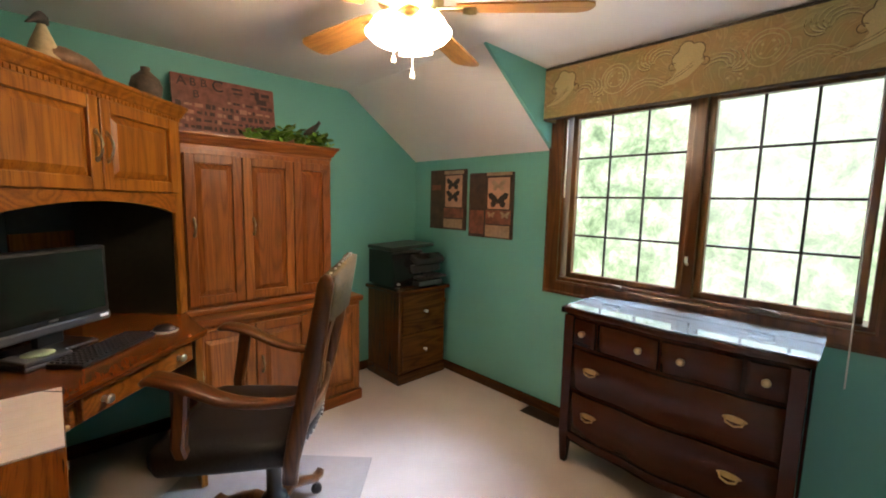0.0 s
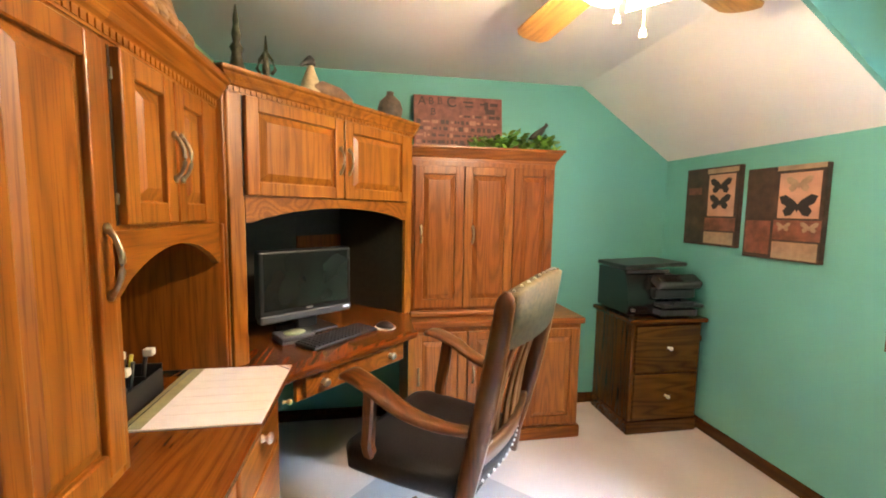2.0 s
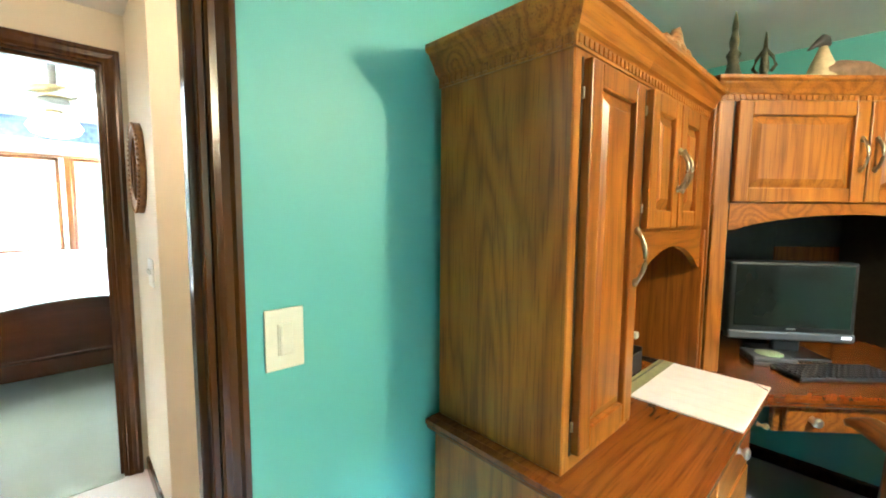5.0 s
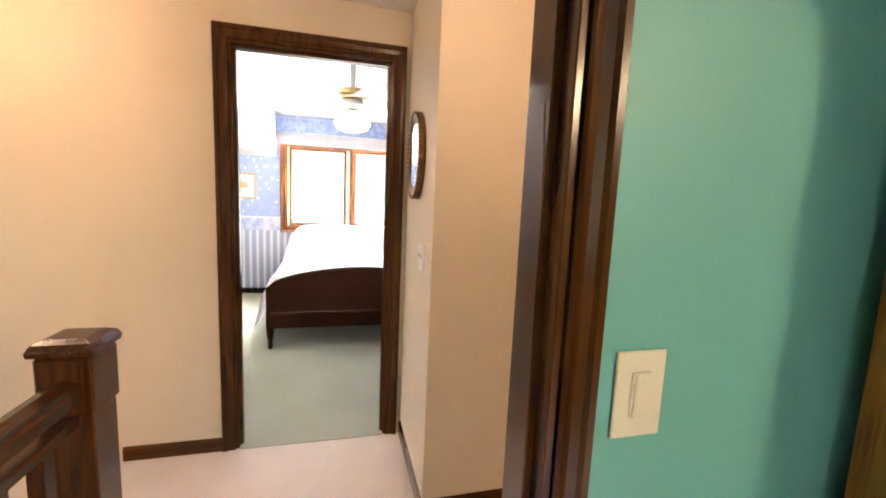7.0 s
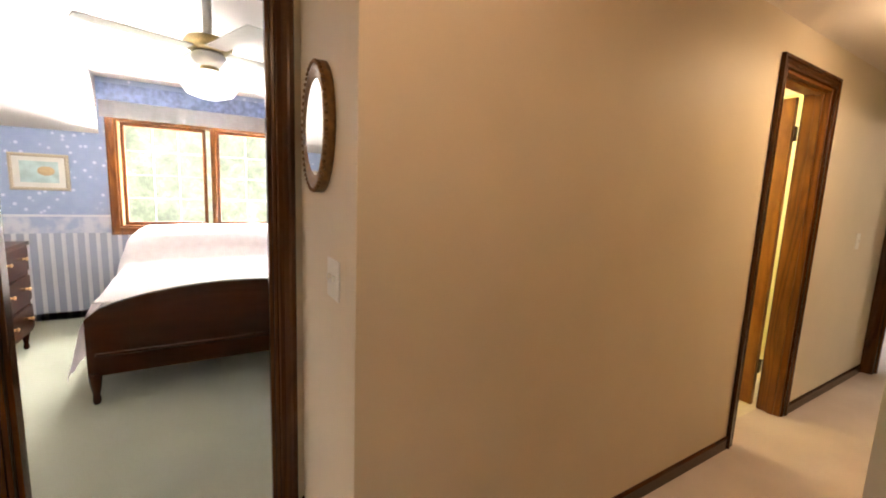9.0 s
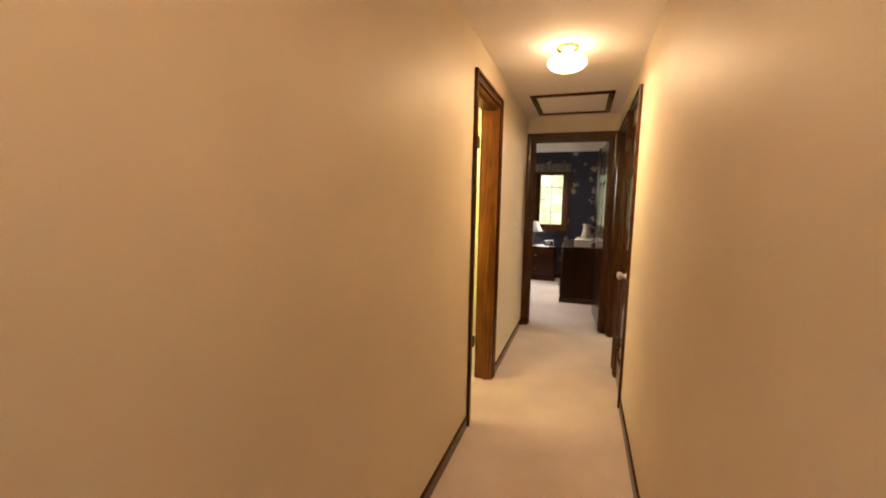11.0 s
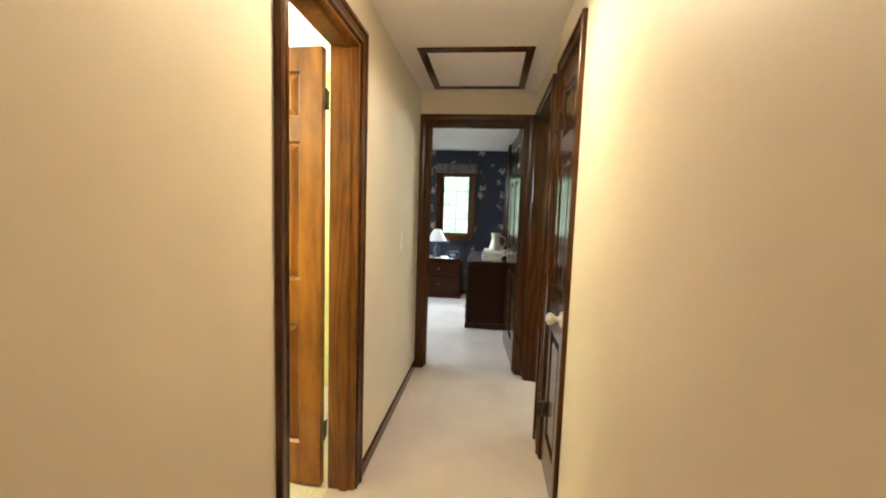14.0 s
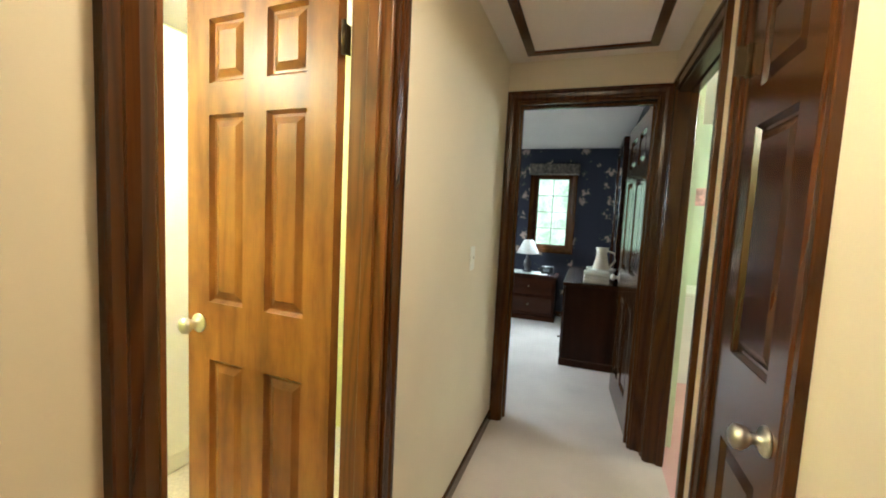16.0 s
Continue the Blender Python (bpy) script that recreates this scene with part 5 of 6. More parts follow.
for k, mat in enumerate(LEAF):
    bm = bmesh.new()
    for i in range(120):
        x = rnd.uniform(-0.27, 0.25)
        h = 0.055 + 0.085 * max(0, 1 - abs(x - 0.02) / 0.24) * rnd.random() + (0.04 if x > 0.2 else 0)
        c = Vector((x, rnd.uniform(-0.10, 0.08), rnd.uniform(0.004, h + 0.01)))
        rot = Euler((rnd.uniform(-1.1, 0.9), rnd.uniform(-0.8, 0.8), rnd.uniform(0, 6.3))).to_matrix()
        s = rnd.uniform(0.018, 0.036)
        pts = [Vector(p) * s for p in ((0, -0.9, 0), (0.65, -0.3, 0.12), (0.75, 0.3, 0.1), (0, 1.1, -0.1), (-0.75, 0.3, 0.1), (-0.65, -0.3, 0.12))]
        vs = [bm.verts.new(c + rot @ p) for p in pts]
        bm.faces.new((vs[0], vs[1], vs[2], vs[3]))
        bm.faces.new((vs[0], vs[3], vs[4], vs[5]))
    tagged(part("foliage", bm, mat, ivy), kind="stuff")
bird = thing("bird_figurine", at(1.885, 3.58, 1.70), "small dark bird figurine with a brass post among ivy", "figurine")
part("brass_post", box(bmesh.new(), (-0.008, -0.008, 0), (0.008, 0.008, 0.10), 0.002), BRASS, bird)
bm = bmesh.new()
loft(bm, [[(x + 0.0 * a, r * math.cos(a) * 0.7, z + r * math.sin(a)) for a in [math.pi * 2 * i / 10 for i in range(10)]] for x, z, r in ((-0.07, 0.085, 0.004), (-0.04, 0.10, 0.022), (0.0, 0.12, 0.03), (0.025, 0.145, 0.022), (0.035, 0.165, 0.018), (0.05, 0.168, 0.006))])
part("bird_body", bm, plain("dark_bird", (0.03, 0.028, 0.022), 0.5), bird)

vase = tagged(part("round_vase", lathe(bmesh.new(), [(0.03, 0), (0.045, 0.012), (0.062, 0.05), (0.066, 0.08), (0.055, 0.115), (0.028, 0.14), (0.018, 0.15), (0.02, 0.165), (0.012, 0.168)], (0.985, 3.44, 1.80), 20), plain("ridged_clay", (0.085, 0.058, 0.04), 0.6, 0, 0.6, 50, 0.4)), "round ridged brown clay vase on the corner hutch", "vase")
dk = thing("duck_decoy", at(0.665, 3.03, 1.80, 46.8), "painted wooden duck decoy with dark head and pale breast", "decoy")
bm = bmesh.new()
loft(bm, [[(x, r * math.cos(a), z + 0.7 * r * math.sin(a)) for a in [math.pi * 2 * i / 14 for i in range(14)]] for x, z, r in ((-0.06, 0.03, 0.02), (-0.04, 0.035, 0.045), (0.02, 0.04, 0.06), (0.10, 0.04, 0.055), (0.17, 0.035, 0.03), (0.20, 0.04, 0.008))])
part("decoy_body", bm, plain("brown_feather", (0.20, 0.11, 0.06), 0.6, 0, 0.3, 40, 0.3), dk)
part("breast", lathe(bmesh.new(), [(0.05, 0.0), (0.046, 0.03), (0.034, 0.07), (0.02, 0.105), (0.011, 0.13)], (-0.03, 0, 0), 14), plain("cream_breast", (0.55, 0.42, 0.24), 0.6), dk)
bm = bmesh.new()
loft(bm, [[(x, 0.8 * r * math.cos(a), z + r * math.sin(a)) for a in [math.pi * 2 * i / 12 for i in range(12)]] for x, z, r in ((-0.008, 0.140, 0.008), (-0.018, 0.147, 0.019), (-0.036, 0.150, 0.022), (-0.052, 0.143, 0.015), (-0.075, 0.124, 0.007), (-0.085, 0.117, 0.003))])
part("head", bm, plain("dark_head", (0.035, 0.03, 0.025), 0.5), dk)
FINIAL = plain("aged_verdigris_iron", (0.075, 0.07, 0.04), 0.5, 0.4, 0.5, 60, 0.5)
f1 = lathe(bmesh.new(), [(0.03, 0), (0.03, 0.012), (0.02, 0.03), (0.014, 0.06), (0.02, 0.075), (0.01, 0.09), (0.014, 0.11), (0.008, 0.135), (0.009, 0.15), (0.002, 0.19)], seg=12)
f1.transform(at(0.435, 2.765, 1.80) @ Matrix.Diagonal((1.15, 1.15, 1.25, 1)))
tagged(part("spire_finial", f1, FINIAL), "slender aged iron spire finial on the hutch", "finial", "finials")
f2 = bmesh.new()
lathe(f2, [(0.012, 0), (0.016, 0.012), (0.009, 0.03), (0.012, 0.045), (0.006, 0.10), (0.002, 0.145)], seg=10)
for k in range(4):
    a = k * math.pi / 2
    tube(f2, [(0, 0, 0.10), (0.018 * math.cos(a), 0.018 * math.sin(a), 0.075), (0.026 * math.cos(a), 0.026 * math.sin(a), 0.05), (0.015 * math.cos(a), 0.015 * math.sin(a), 0.035)], 0.005, 6)
f2.transform(at(0.505, 2.87, 1.80) @ Matrix.Diagonal((1.25, 1.25, 1.25, 1)))
tagged(part("leaf_finial", f2, FINIAL), "leaf-shaped aged iron finial on the hutch", "finial", "finials")
bm = bmesh.new()
n = 16
for side in (1,):
    rings = []
    for i in range(n + 1):
        u = -1 + 2 * i / n
        h = 0.12 * (1 - abs(u) ** 2.2) + 0.018 * math.cos(u * 9) + 0.02
        rings.append([(-0.012, u * 0.17, 0.0), (0.012, u * 0.17, 0.0), (0.018, u * 0.17, h * 0.6), (0.006, u * 0.17, h), (-0.012, u * 0.17, h)])
    loft(bm, rings)
for k in range(5):
    u = -0.6 + 0.3 * k
    bmesh.ops.create_icosphere(bm, subdivisions=2, radius=0.026, matrix=Matrix.Translation((0.012, u * 0.17, 0.045 + 0.04 * (1 - u * u))) @ Matrix.Diagonal((0.5, 1.2, 0.9, 1)))
bm.transform(at(0.36, 2.44, 1.753))
tagged(part("carved_pediment", bm, wood("carved_oak", (0.2, 0.09, 0.03), (0.34, 0.18, 0.07), (0.46, 0.27, 0.12), "y", 0.5, 0)), "carved wooden scroll ornament on the cabinet top", "ornament")

# ---- study: things on the desks ----
mon = thing("monitor", cm @ at(0.455, 0.19, 0.79, -10), "black flat-screen computer monitor with a silver lower bezel", "monitor")
SCREEN = plain("dark_screen", (0.012, 0.016, 0.015), 0.12, 0, 0, 4, 0.1)
part("casing", box(bmesh.new(), (-0.225, -0.02, 0.075), (0.225, 0.035, 0.375), 0.012, 3), BLACK, mon)
part("screen", box(bmesh.new(), (-0.205, -0.0225, 0.115), (0.205, -0.019, 0.36), 0.001), SCREEN, mon)
SILVER = plain("silver_plastic", (0.085, 0.09, 0.10), 0.4, 0.3, 0, 30, 0.05)
part("bezel", box(bmesh.new(), (-0.224, -0.026, 0.060), (0.224, 0.02, 0.096), 0.008, 2), SILVER, mon)
bm = box(bmesh.new(), (-0.05, -0.005, 0.01), (0.05, 0.02, 0.10), 0.006)
box(bm, (-0.11, -0.09, 0.0), (0.11, 0.09, 0.014), 0.006, 2)
part("stand", bm, BLACK, mon)
part("badge", box(bmesh.new(), (-0.016, -0.0275, 0.105), (0.016, -0.0225, 0.112), 0.001), NICKEL, mon)
part("power_light", box(bmesh.new(), (0.175, -0.0278, 0.076), (0.21, -0.025, 0.088), 0.001), glow("pale_led", (0.7, 0.75, 1.0), 0.25), mon)
kb = thing("keyboard", fm @ at(0.19, 0.10, 0.79, 3), "black computer keyboard on the corner desk", "keyboard")
part("tray", box(bmesh.new(), (0, 0, 0.0), (0.35, 0.13, 0.016), 0.006, 2), BLACK, kb)
keyme = boxed((-0.0075, -0.0075, 0), (0.0075, 0.0075, 0.007), 0.0015)
km = bpy.data.meshes.new("key")
keyme.to_mesh(km)
keyme.free()
km.materials.append(plain("key_black", (0.02, 0.02, 0.021), 0.5))
for r in range(6):
    for c in range(17):
        o = new("key", km)
        o.parent = kb
        o.location = (0.016 + 0.0198 * c, 0.014 + 0.0198 * r, 0.0145)
ms = thing("mouse", fm @ at(0.60, 0.13, 0.79, 20), "black computer mouse on a pale round pad", "mouse")
part("mouse_pad", lathe(bmesh.new(), [(0.052, 0), (0.052, 0.004), (0.05, 0.005)], seg=24), plain("pale_pad", (0.55, 0.52, 0.47), 0.4), ms)
bm = bmesh.new()
bmesh.ops.create_icosphere(bm, subdivisions=3, radius=1.0, matrix=Matrix.Translation((0, 0, 0.006)) @ Matrix.Diagonal((0.028, 0.046, 0.026, 1)))
bmesh.ops.bisect_plane(bm, geom=bm.verts[:] + bm.edges[:] + bm.faces[:], plane_co=(0, 0, 0.0055), plane_no=(0, 0, -1), clear_outer=True)
for f in bm.faces:
    f.smooth = True
part("mouse_body", bm, BLACK, ms)
bx = thing("disc_case", fm @ at(0.145, 0.255, 0.79, -12), "stack of two silver disc cases with a pale disc", "disc case")
for k in range(2):
    part("case", box(bmesh.new(), (0.0, 0, 0.0 + 0.018 * k), (0.14, 0.125, 0.013 + 0.018 * k), 0.003), SILVER, bx)
part("disc_label", lathe(bmesh.new(), [(0.045, 0.0312), (0.045, 0.033), (0.012, 0.033)], (0.075, 0.065, 0), 20), plain("pale_green_disc", (0.5, 0.6, 0.35), 0.3), bx)
part("case_spacer", box(bmesh.new(), (0.006, 0.006, 0.012), (0.134, 0.119, 0.019)), BLACK, bx)

blot = thing("desk_blotter", at(0.42, 2.42, 0.80), "large calendar desk blotter with an olive border strip", "desk blotter")
wpart("pad", box(bmesh.new(), (0.290, 2.256, 0.8005), (0.620, 2.645, 0.806), 0.001), PAPER, blot)
wpart("border", box(bmesh.new(), (0.292, 2.258, 0.8058), (0.342, 2.643, 0.8070), 0.0005), plain("olive_card", (0.30, 0.27, 0.12), 0.6), blot)
for k in range(1, 7):
    wpart("ruled_line", box(bmesh.new(), (0.36, 2.27 + 0.053 * k, 0.8059), (0.61, 2.2708 + 0.053 * k, 0.8063)), plain("rule", (0.72, 0.62, 0.54), 0.7), blot)
wpart("corner_band", tube(bmesh.new(), [(0.575, 2.644, 0.807), (0.619, 2.60, 0.807)], 0.0015, 6), BLACK, blot)
wpart("corner_band", tube(bmesh.new(), [(0.307, 2.257, 0.808), (0.307, 2.644, 0.808)], 0.0012, 6), BLACK, blot)
org = thing("desk_organizer", at(0.232, 2.41, 0.80), "black mesh desk organizer holding pens and small white items", "organizer")
for lo, hi in (((-0.05, -0.09, 0), (0.05, 0.09, 0.006)), ((-0.05, -0.09, 0), (-0.044, 0.09, 0.10)), ((0.044, -0.09, 0), (0.05, 0.09, 0.07)), ((-0.05, -0.09, 0), (0.05, -0.084, 0.085)), ((-0.05, 0.084, 0), (0.05, 0.09, 0.085)), ((-0.05, -0.003, 0), (0.05, 0.003, 0.08))):
    part("tray_wall", box(bmesh.new(), lo, hi, 0.001), BLACK, org)
for x, y, h, r, mat in ((0.0, -0.05, 0.14, 0.006, WHITEPLASTIC), (0.02, -0.03, 0.13, 0.005, BLACK), (-0.02, -0.06, 0.15, 0.005, BLACK), (0.01, 0.05, 0.12, 0.006, BLACK), (-0.015, 0.03, 0.13, 0.005, plain("yellow_pen", (0.6, 0.5, 0.05), 0.4))):
    part("pen", tube(bmesh.new(), [(x, y, 0.006), (x + 0.012, y + 0.008, h)], r, 8), mat, org)
for x, y, z in ((0.01, -0.045, 0.155), (0.03, 0.06, 0.13), (-0.012, -0.06, 0.16), (0.035, -0.07, 0.12)):
    part("cap", box(bmesh.new(), (x - 0.012, y - 0.012, z - 0.012), (x + 0.014, y + 0.012, z + 0.010), 0.004, 2), WHITEPLASTIC, org)

# ---- study: switch plate and floor register ----


def switch_plate(name, m, w, h, toggles, mat, label):
    ob = thing(name, m, label, "light switch")
    part("plate", box(bmesh.new(), (-w / 2, -0.006, -h / 2), (w / 2, 0, h / 2), 0.003, 2), mat, ob)
    for x in toggles:
        bm = box(bmesh.new(), (x - 0.005, -0.016, -0.004), (x + 0.005, -0.005, 0.014), 0.002)
        part("toggle", bm, mat, ob)
    return ob


sw = thing("light_switch", at(0.0, 1.362, 1.088) @ EAST, "ivory rocker light switch on the teal wall", "light switch")
part("plate", box(bmesh.new(), (-0.040, -0.006, -0.063), (0.040, 0, 0.063), 0.003, 2), IVORY, sw)
part("rocker", box(bmesh.new(), (-0.016, -0.0085, -0.034), (0.016, -0.005, 0.034), 0.002), IVORY, sw)
part("dimmer_slot", box(bmesh.new(), (-0.012, -0.0105, -0.032), (-0.006, -0.008, 0.03), 0.001), plain("shadow_ivory", (0.64, 0.58, 0.42), 0.5), sw)
reg = thing("floor_register", at(2.86, 2.39, 0.0), "brown metal floor register set in the carpet", "vent")
part("frame", box(bmesh.new(), (-0.055, -0.14, 0.0), (0.055, 0.14, 0.006), 0.002), plain("brown_metal", (0.05, 0.03, 0.018), 0.4, 0.6), reg)
for k in range(16):
    y = -0.12 + 0.016 * k
    part("louvre", box(bmesh.new(), (-0.042, y, 0.0055), (0.042, y + 0.007, 0.009), 0.001), plain("brown_metal_dark", (0.025, 0.016, 0.01), 0.4, 0.6) if k == 0 else bpy.data.materials["brown_metal_dark"], reg)
# ---- hall: ceiling lights, hatch, mirror, switches ----
HALLGLASS = glow("lit_hall_glass", (1.0, 0.84, 0.62), 6.5)


def flush_light(x, y, label):
    ob = thing("ceiling_light", at(x, y, HALLC), label, "ceiling light", "hall ceiling lights")
    part("canopy", lathe(bmesh.new(), [(0.062, 0.0), (0.066, -0.006), (0.06, -0.02), (0.035, -0.028), (0.03, -0.055)], seg=24), BRASS, ob)
    part("glass_bowl", lathe(bmesh.new(), [(0.035, -0.055), (0.075, -0.06), (0.108, -0.078), (0.112, -0.098), (0.09, -0.122), (0.05, -0.137), (0.008, -0.141)], seg=28), HALLGLASS, ob)
    part("finial", lathe(bmesh.new(), [(0.008, -0.140), (0.010, -0.146), (0.004, -0.154)], seg=10), BRASS, ob)
    return ob


flush_light(-0.613, 3.775, "lit white glass bowl ceiling light in the hall")
flush_light(-1.05, -0.45, "lit white glass bowl ceiling light over the stairs")
# Bowl added out of view to go with the hall wall's fill lamp.
flush_light(-0.45, 1.36, "added, unseen bowl ceiling light that brightens the hall wall")

hatch = thing("attic_hatch", at(-0.62, 5.2, HALLC), "white attic hatch panel framed in dark trim", "hatch")
bm = bmesh.new()
sweep(bm, [(-0.912, 4.87), (-0.332, 4.87), (-0.332, 5.53), (-0.912, 5.53)], [(0, 0), (0, 0.012), (0.01, 0.016), (0.045, 0.016), (0.05, 0.010), (0.05, 0)], lambda a, b, d: (a, b, HALLC - d), True)
wpart("frame", bm, TRIM["y"], hatch)
wpart("panel", box(bmesh.new(), (-0.912, 4.87, HALLC - 0.006), (-0.332, 5.53, HALLC - 0.001)), WHITE, hatch)

mir = thing("oval_mirror", at(-1.414, MY, 1.53), "oval mirror in a beaded gilt wooden frame", "mirror")
GILT = plain("worn_gilt_wood", (0.19, 0.090, 0.025), 0.4, 0.3, 0.3, 40, 0.35)
MA, MB = 0.150, 0.195
n = 40
bm = bmesh.new()
prof = [(0.0, 0.0), (0.0, 0.018), (-0.010, 0.028), (-0.026, 0.030), (-0.034, 0.022), (-0.046, 0.024), (-0.054, 0.014), (-0.056, 0.0)]
rings = []
for i in range(n + 1):
    a = 2 * math.pi * i / n
    rings.append([((MA + o) * math.cos(a), -d, (MB + o) * math.sin(a)) for o, d in prof])
loft(bm, rings, caps=False)
bmesh.ops.recalc_face_normals(bm, faces=bm.faces)
part("frame", bm, GILT, mir)
bead = bmesh.new()
bmesh.ops.create_icosphere(bead, subdivisions=1, radius=0.0075)
bead_me = bpy.data.meshes.new("bead")
bead.to_mesh(bead_me)
bead.free()
bead_me.materials.append(GILT)
for i in range(52):
    a = 2 * math.pi * i / 52
    o = new("bead", bead_me)
    o.parent = mir
    o.location = ((MA - 0.006) * math.cos(a), -0.027, (MB - 0.006) * math.sin(a))
MIRROR = plain("mirror_silver", (0.9, 0.9, 0.9), 0.01, 1.0, 0, 1, 0.0)
bm = bmesh.new()
loft(bm, [[((MA - 0.052) * math.cos(a), y, (MB - 0.052) * math.sin(a)) for a in [2 * math.pi * i / n for i in range(n)]] for y in (-0.004, -0.012)], smooth=False)
bmesh.ops.recalc_face_normals(bm, faces=bm.faces)
bm.transform(Matrix.Translation((0, -0.007, 0)) @ Matrix.Rotation(radians(4.5), 4, "Z"))
part("mirror_glass", bm, MIRROR, mir)
switch_plate("double_switch", at(-1.275, MY, 1.085), 0.116, 0.118, (-0.023, 0.023), WHITEPLASTIC, "white double toggle switch under the oval mirror")
switch_plate("hall_switch", at(HL, 5.05, 1.12) @ EAST, 0.072, 0.116, (0.0,), WHITEPLASTIC, "white toggle switch near the end bedroom door")

# ---- landing: newel and stair rail ----
RAILW = {a: wood("rail_oak_" + a, (0.022, 0.007, 0.002), (0.05, 0.016, 0.005), (0.085, 0.03, 0.009), a, 0.22, 0.0) for a in "xyz"}
NX, NY = -0.675, 0.347
newel = thing("stair_railing", at(NX, NY, 0), "dark oak newel post and stair railing on the landing", "railing")
bm = box(bmesh.new(), (-0.052, -0.052, 0.0), (0.052, 0.052, 0.80), 0.004)
part("newel_post", bm, RAILW["z"], newel)
bm = box(bmesh.new(), (-0.058, -0.058, 0.80), (0.058, 0.058, 0.945), 0.006)
bm2 = [[(sx * r, sy * r, z) for sx, sy in ((-1, -1), (1, -1), (1, 1), (-1, 1))] for r, z in ((0.052, 0.944), (0.064, 0.95), (0.066, 0.962), (0.058, 0.978), (0.04, 0.986))]
loft(bm, bm2, smooth=False)
bmesh.ops.recalc_face_normals(bm, faces=bm.faces)
part("newel_cap", bm, RAILW["z"], newel)
rail_prof = [(-0.034, 0.84), (-0.034, 0.868), (-0.026, 0.885), (0.0, 0.893), (0.026, 0.885), (0.034, 0.868), (0.034, 0.84), (0.02, 0.832), (-0.02, 0.832)]
def along(d, o, z):
    return (d, o, z)


bm = bmesh.new()
loft(bm, [[along(0.05, o, z) for o, z in rail_prof], [along(0.503, o, z) for o, z in rail_prof]], smooth=False)
bmesh.ops.recalc_face_normals(bm, faces=bm.faces)
part("handrail", bm, RAILW["x"], newel)
bm = bmesh.new()
low = [(-0.022, 0.775), (-0.022, 0.80), (0.022, 0.80), (0.022, 0.775)]
loft(bm, [[along(0.05, o, z) for o, z in low], [along(0.503, o, z) for o, z in low]], smooth=False)
bmesh.ops.recalc_face_normals(bm, faces=bm.faces)
part("sub_rail", bm, RAILW["x"], newel)
for k in range(3):
    u = 0.15 + 0.125 * k
    bm = bmesh.new()
    loft(bm, [[along(u + 0.016 * sx, 0.016 * sy, z) for sx, sy in ((-1, -1), (1, -1), (1, 1), (-1, 1))] for z in (0.0, 0.776)], smooth=False)
    bmesh.ops.recalc_face_normals(bm, faces=bm.faces)
    part("baluster", bm, RAILW["z"], newel)
bm = bmesh.new()
for k in range(6):
    box(bm, (BX, -0.05 - 0.25 * (k + 1), -0.19 * (k + 1) - 0.2), (-0.62, -0.05 - 0.25 * k, -0.19 * (k + 1)))
structure("stairs", bm, CARPET, "carpeted stairs going down from the landing", "stairs")

# ---- panelled doors ----


def six_panel_door(parent, w, h, mat, t=0.035):
    """Door leaf, local x from the hinge, z up, both faces at y = 0 and -t."""
    st, mid = 0.105, 0.095
    zs = ((0.20, 0.78), (0.98, 1.60), (1.70, 1.90))
    pw = (w - 2 * st - mid) / 2
    xs = ((st, st + pw), (w - st - pw, w - st))
    bm = bmesh.new()
    cols = [0, st, st + pw, w - st - pw, w - st, w]
    rows = [0] + [z for a in zs for z in a] + [h]
    for i in range(5):
        for j in range(len(rows) - 1):
            if i in (1, 3) and j in (1, 3, 5):
                continue
            box(bm, (cols[i], -t, rows[j]), (cols[i + 1], 0, rows[j + 1]))
    bmesh.ops.remove_doubles(bm, verts=bm.verts, dist=0.0004)
    leaf_ob = part("leaf", bm, mat["z"], parent)
    for a, b in xs:
        for c, d in zs:
            bm = bmesh.new()
            for s, y0, y1 in ((-1, -t + 0.014, -t + 0.004), (1, -0.014, -0.004)):
                def ring(i, y):
                    return [(a + i, y, c + i), (b - i, y, c + i), (b - i, y, d - i), (a + i, y, d - i)]
                lines = [ring(0, -t + 0.003 if s < 0 else -0.003), ring(0.010, y0), ring(0.018, y0), ring(0.040, y1), ring(0.045, y1)]
                vs = loft(bm, lines, caps=False, smooth=False)
                top = [bm.verts.new(p) for p in lines[-1]]
                bm.faces.new(top)
            bmesh.ops.remove_doubles(bm, verts=bm.verts, dist=0.0003)
            bmesh.ops.recalc_face_normals(bm, faces=bm.faces)
            part("panel", bm, mat["z"], leaf_ob)
    return leaf_ob


def door_knob(parent, x, z, t=0.035):
    for y, r in ((0.0, 0), (-t, 180)):
        bm = bmesh.new()
        lathe(bm, [(0.033, 0), (0.033, 0.004), (0.028, 0.008), (0.012, 0.010), (0.011, 0.028), (0.020, 0.034), (0.027, 0.046), (0.026, 0.058), (0.016, 0.066), (0.002, 0.067)], seg=20)
        bm.transform(Matrix.Translation((x, y, z)) @ Matrix.Rotation(radians(90 if r else -90), 4, "X"))
        part("knob", bm, NICKEL, parent)


def hinge(parent, z, m=Matrix.Identity(4)):
    bm = tube(bmesh.new(), [(0, 0, z - 0.045), (0, 0, z + 0.045)], 0.007, 10)
    box(bm, (-0.002, -0.03, z - 0.04), (0.002, 0.0, z + 0.04))
    bm.transform(m)
    return part("hinge", bm, plain("bronze_hinge", (0.06, 0.04, 0.02), 0.4, 0.8), parent)


bd = thing("bathroom_door", at(HL - 0.158, 4.132, 0.012, 176.5), "open stained six-panel wooden bathroom door", "door")
lf = six_panel_door(bd, 0.615, 2.0, PINE)
door_knob(lf, 0.56, 0.90)
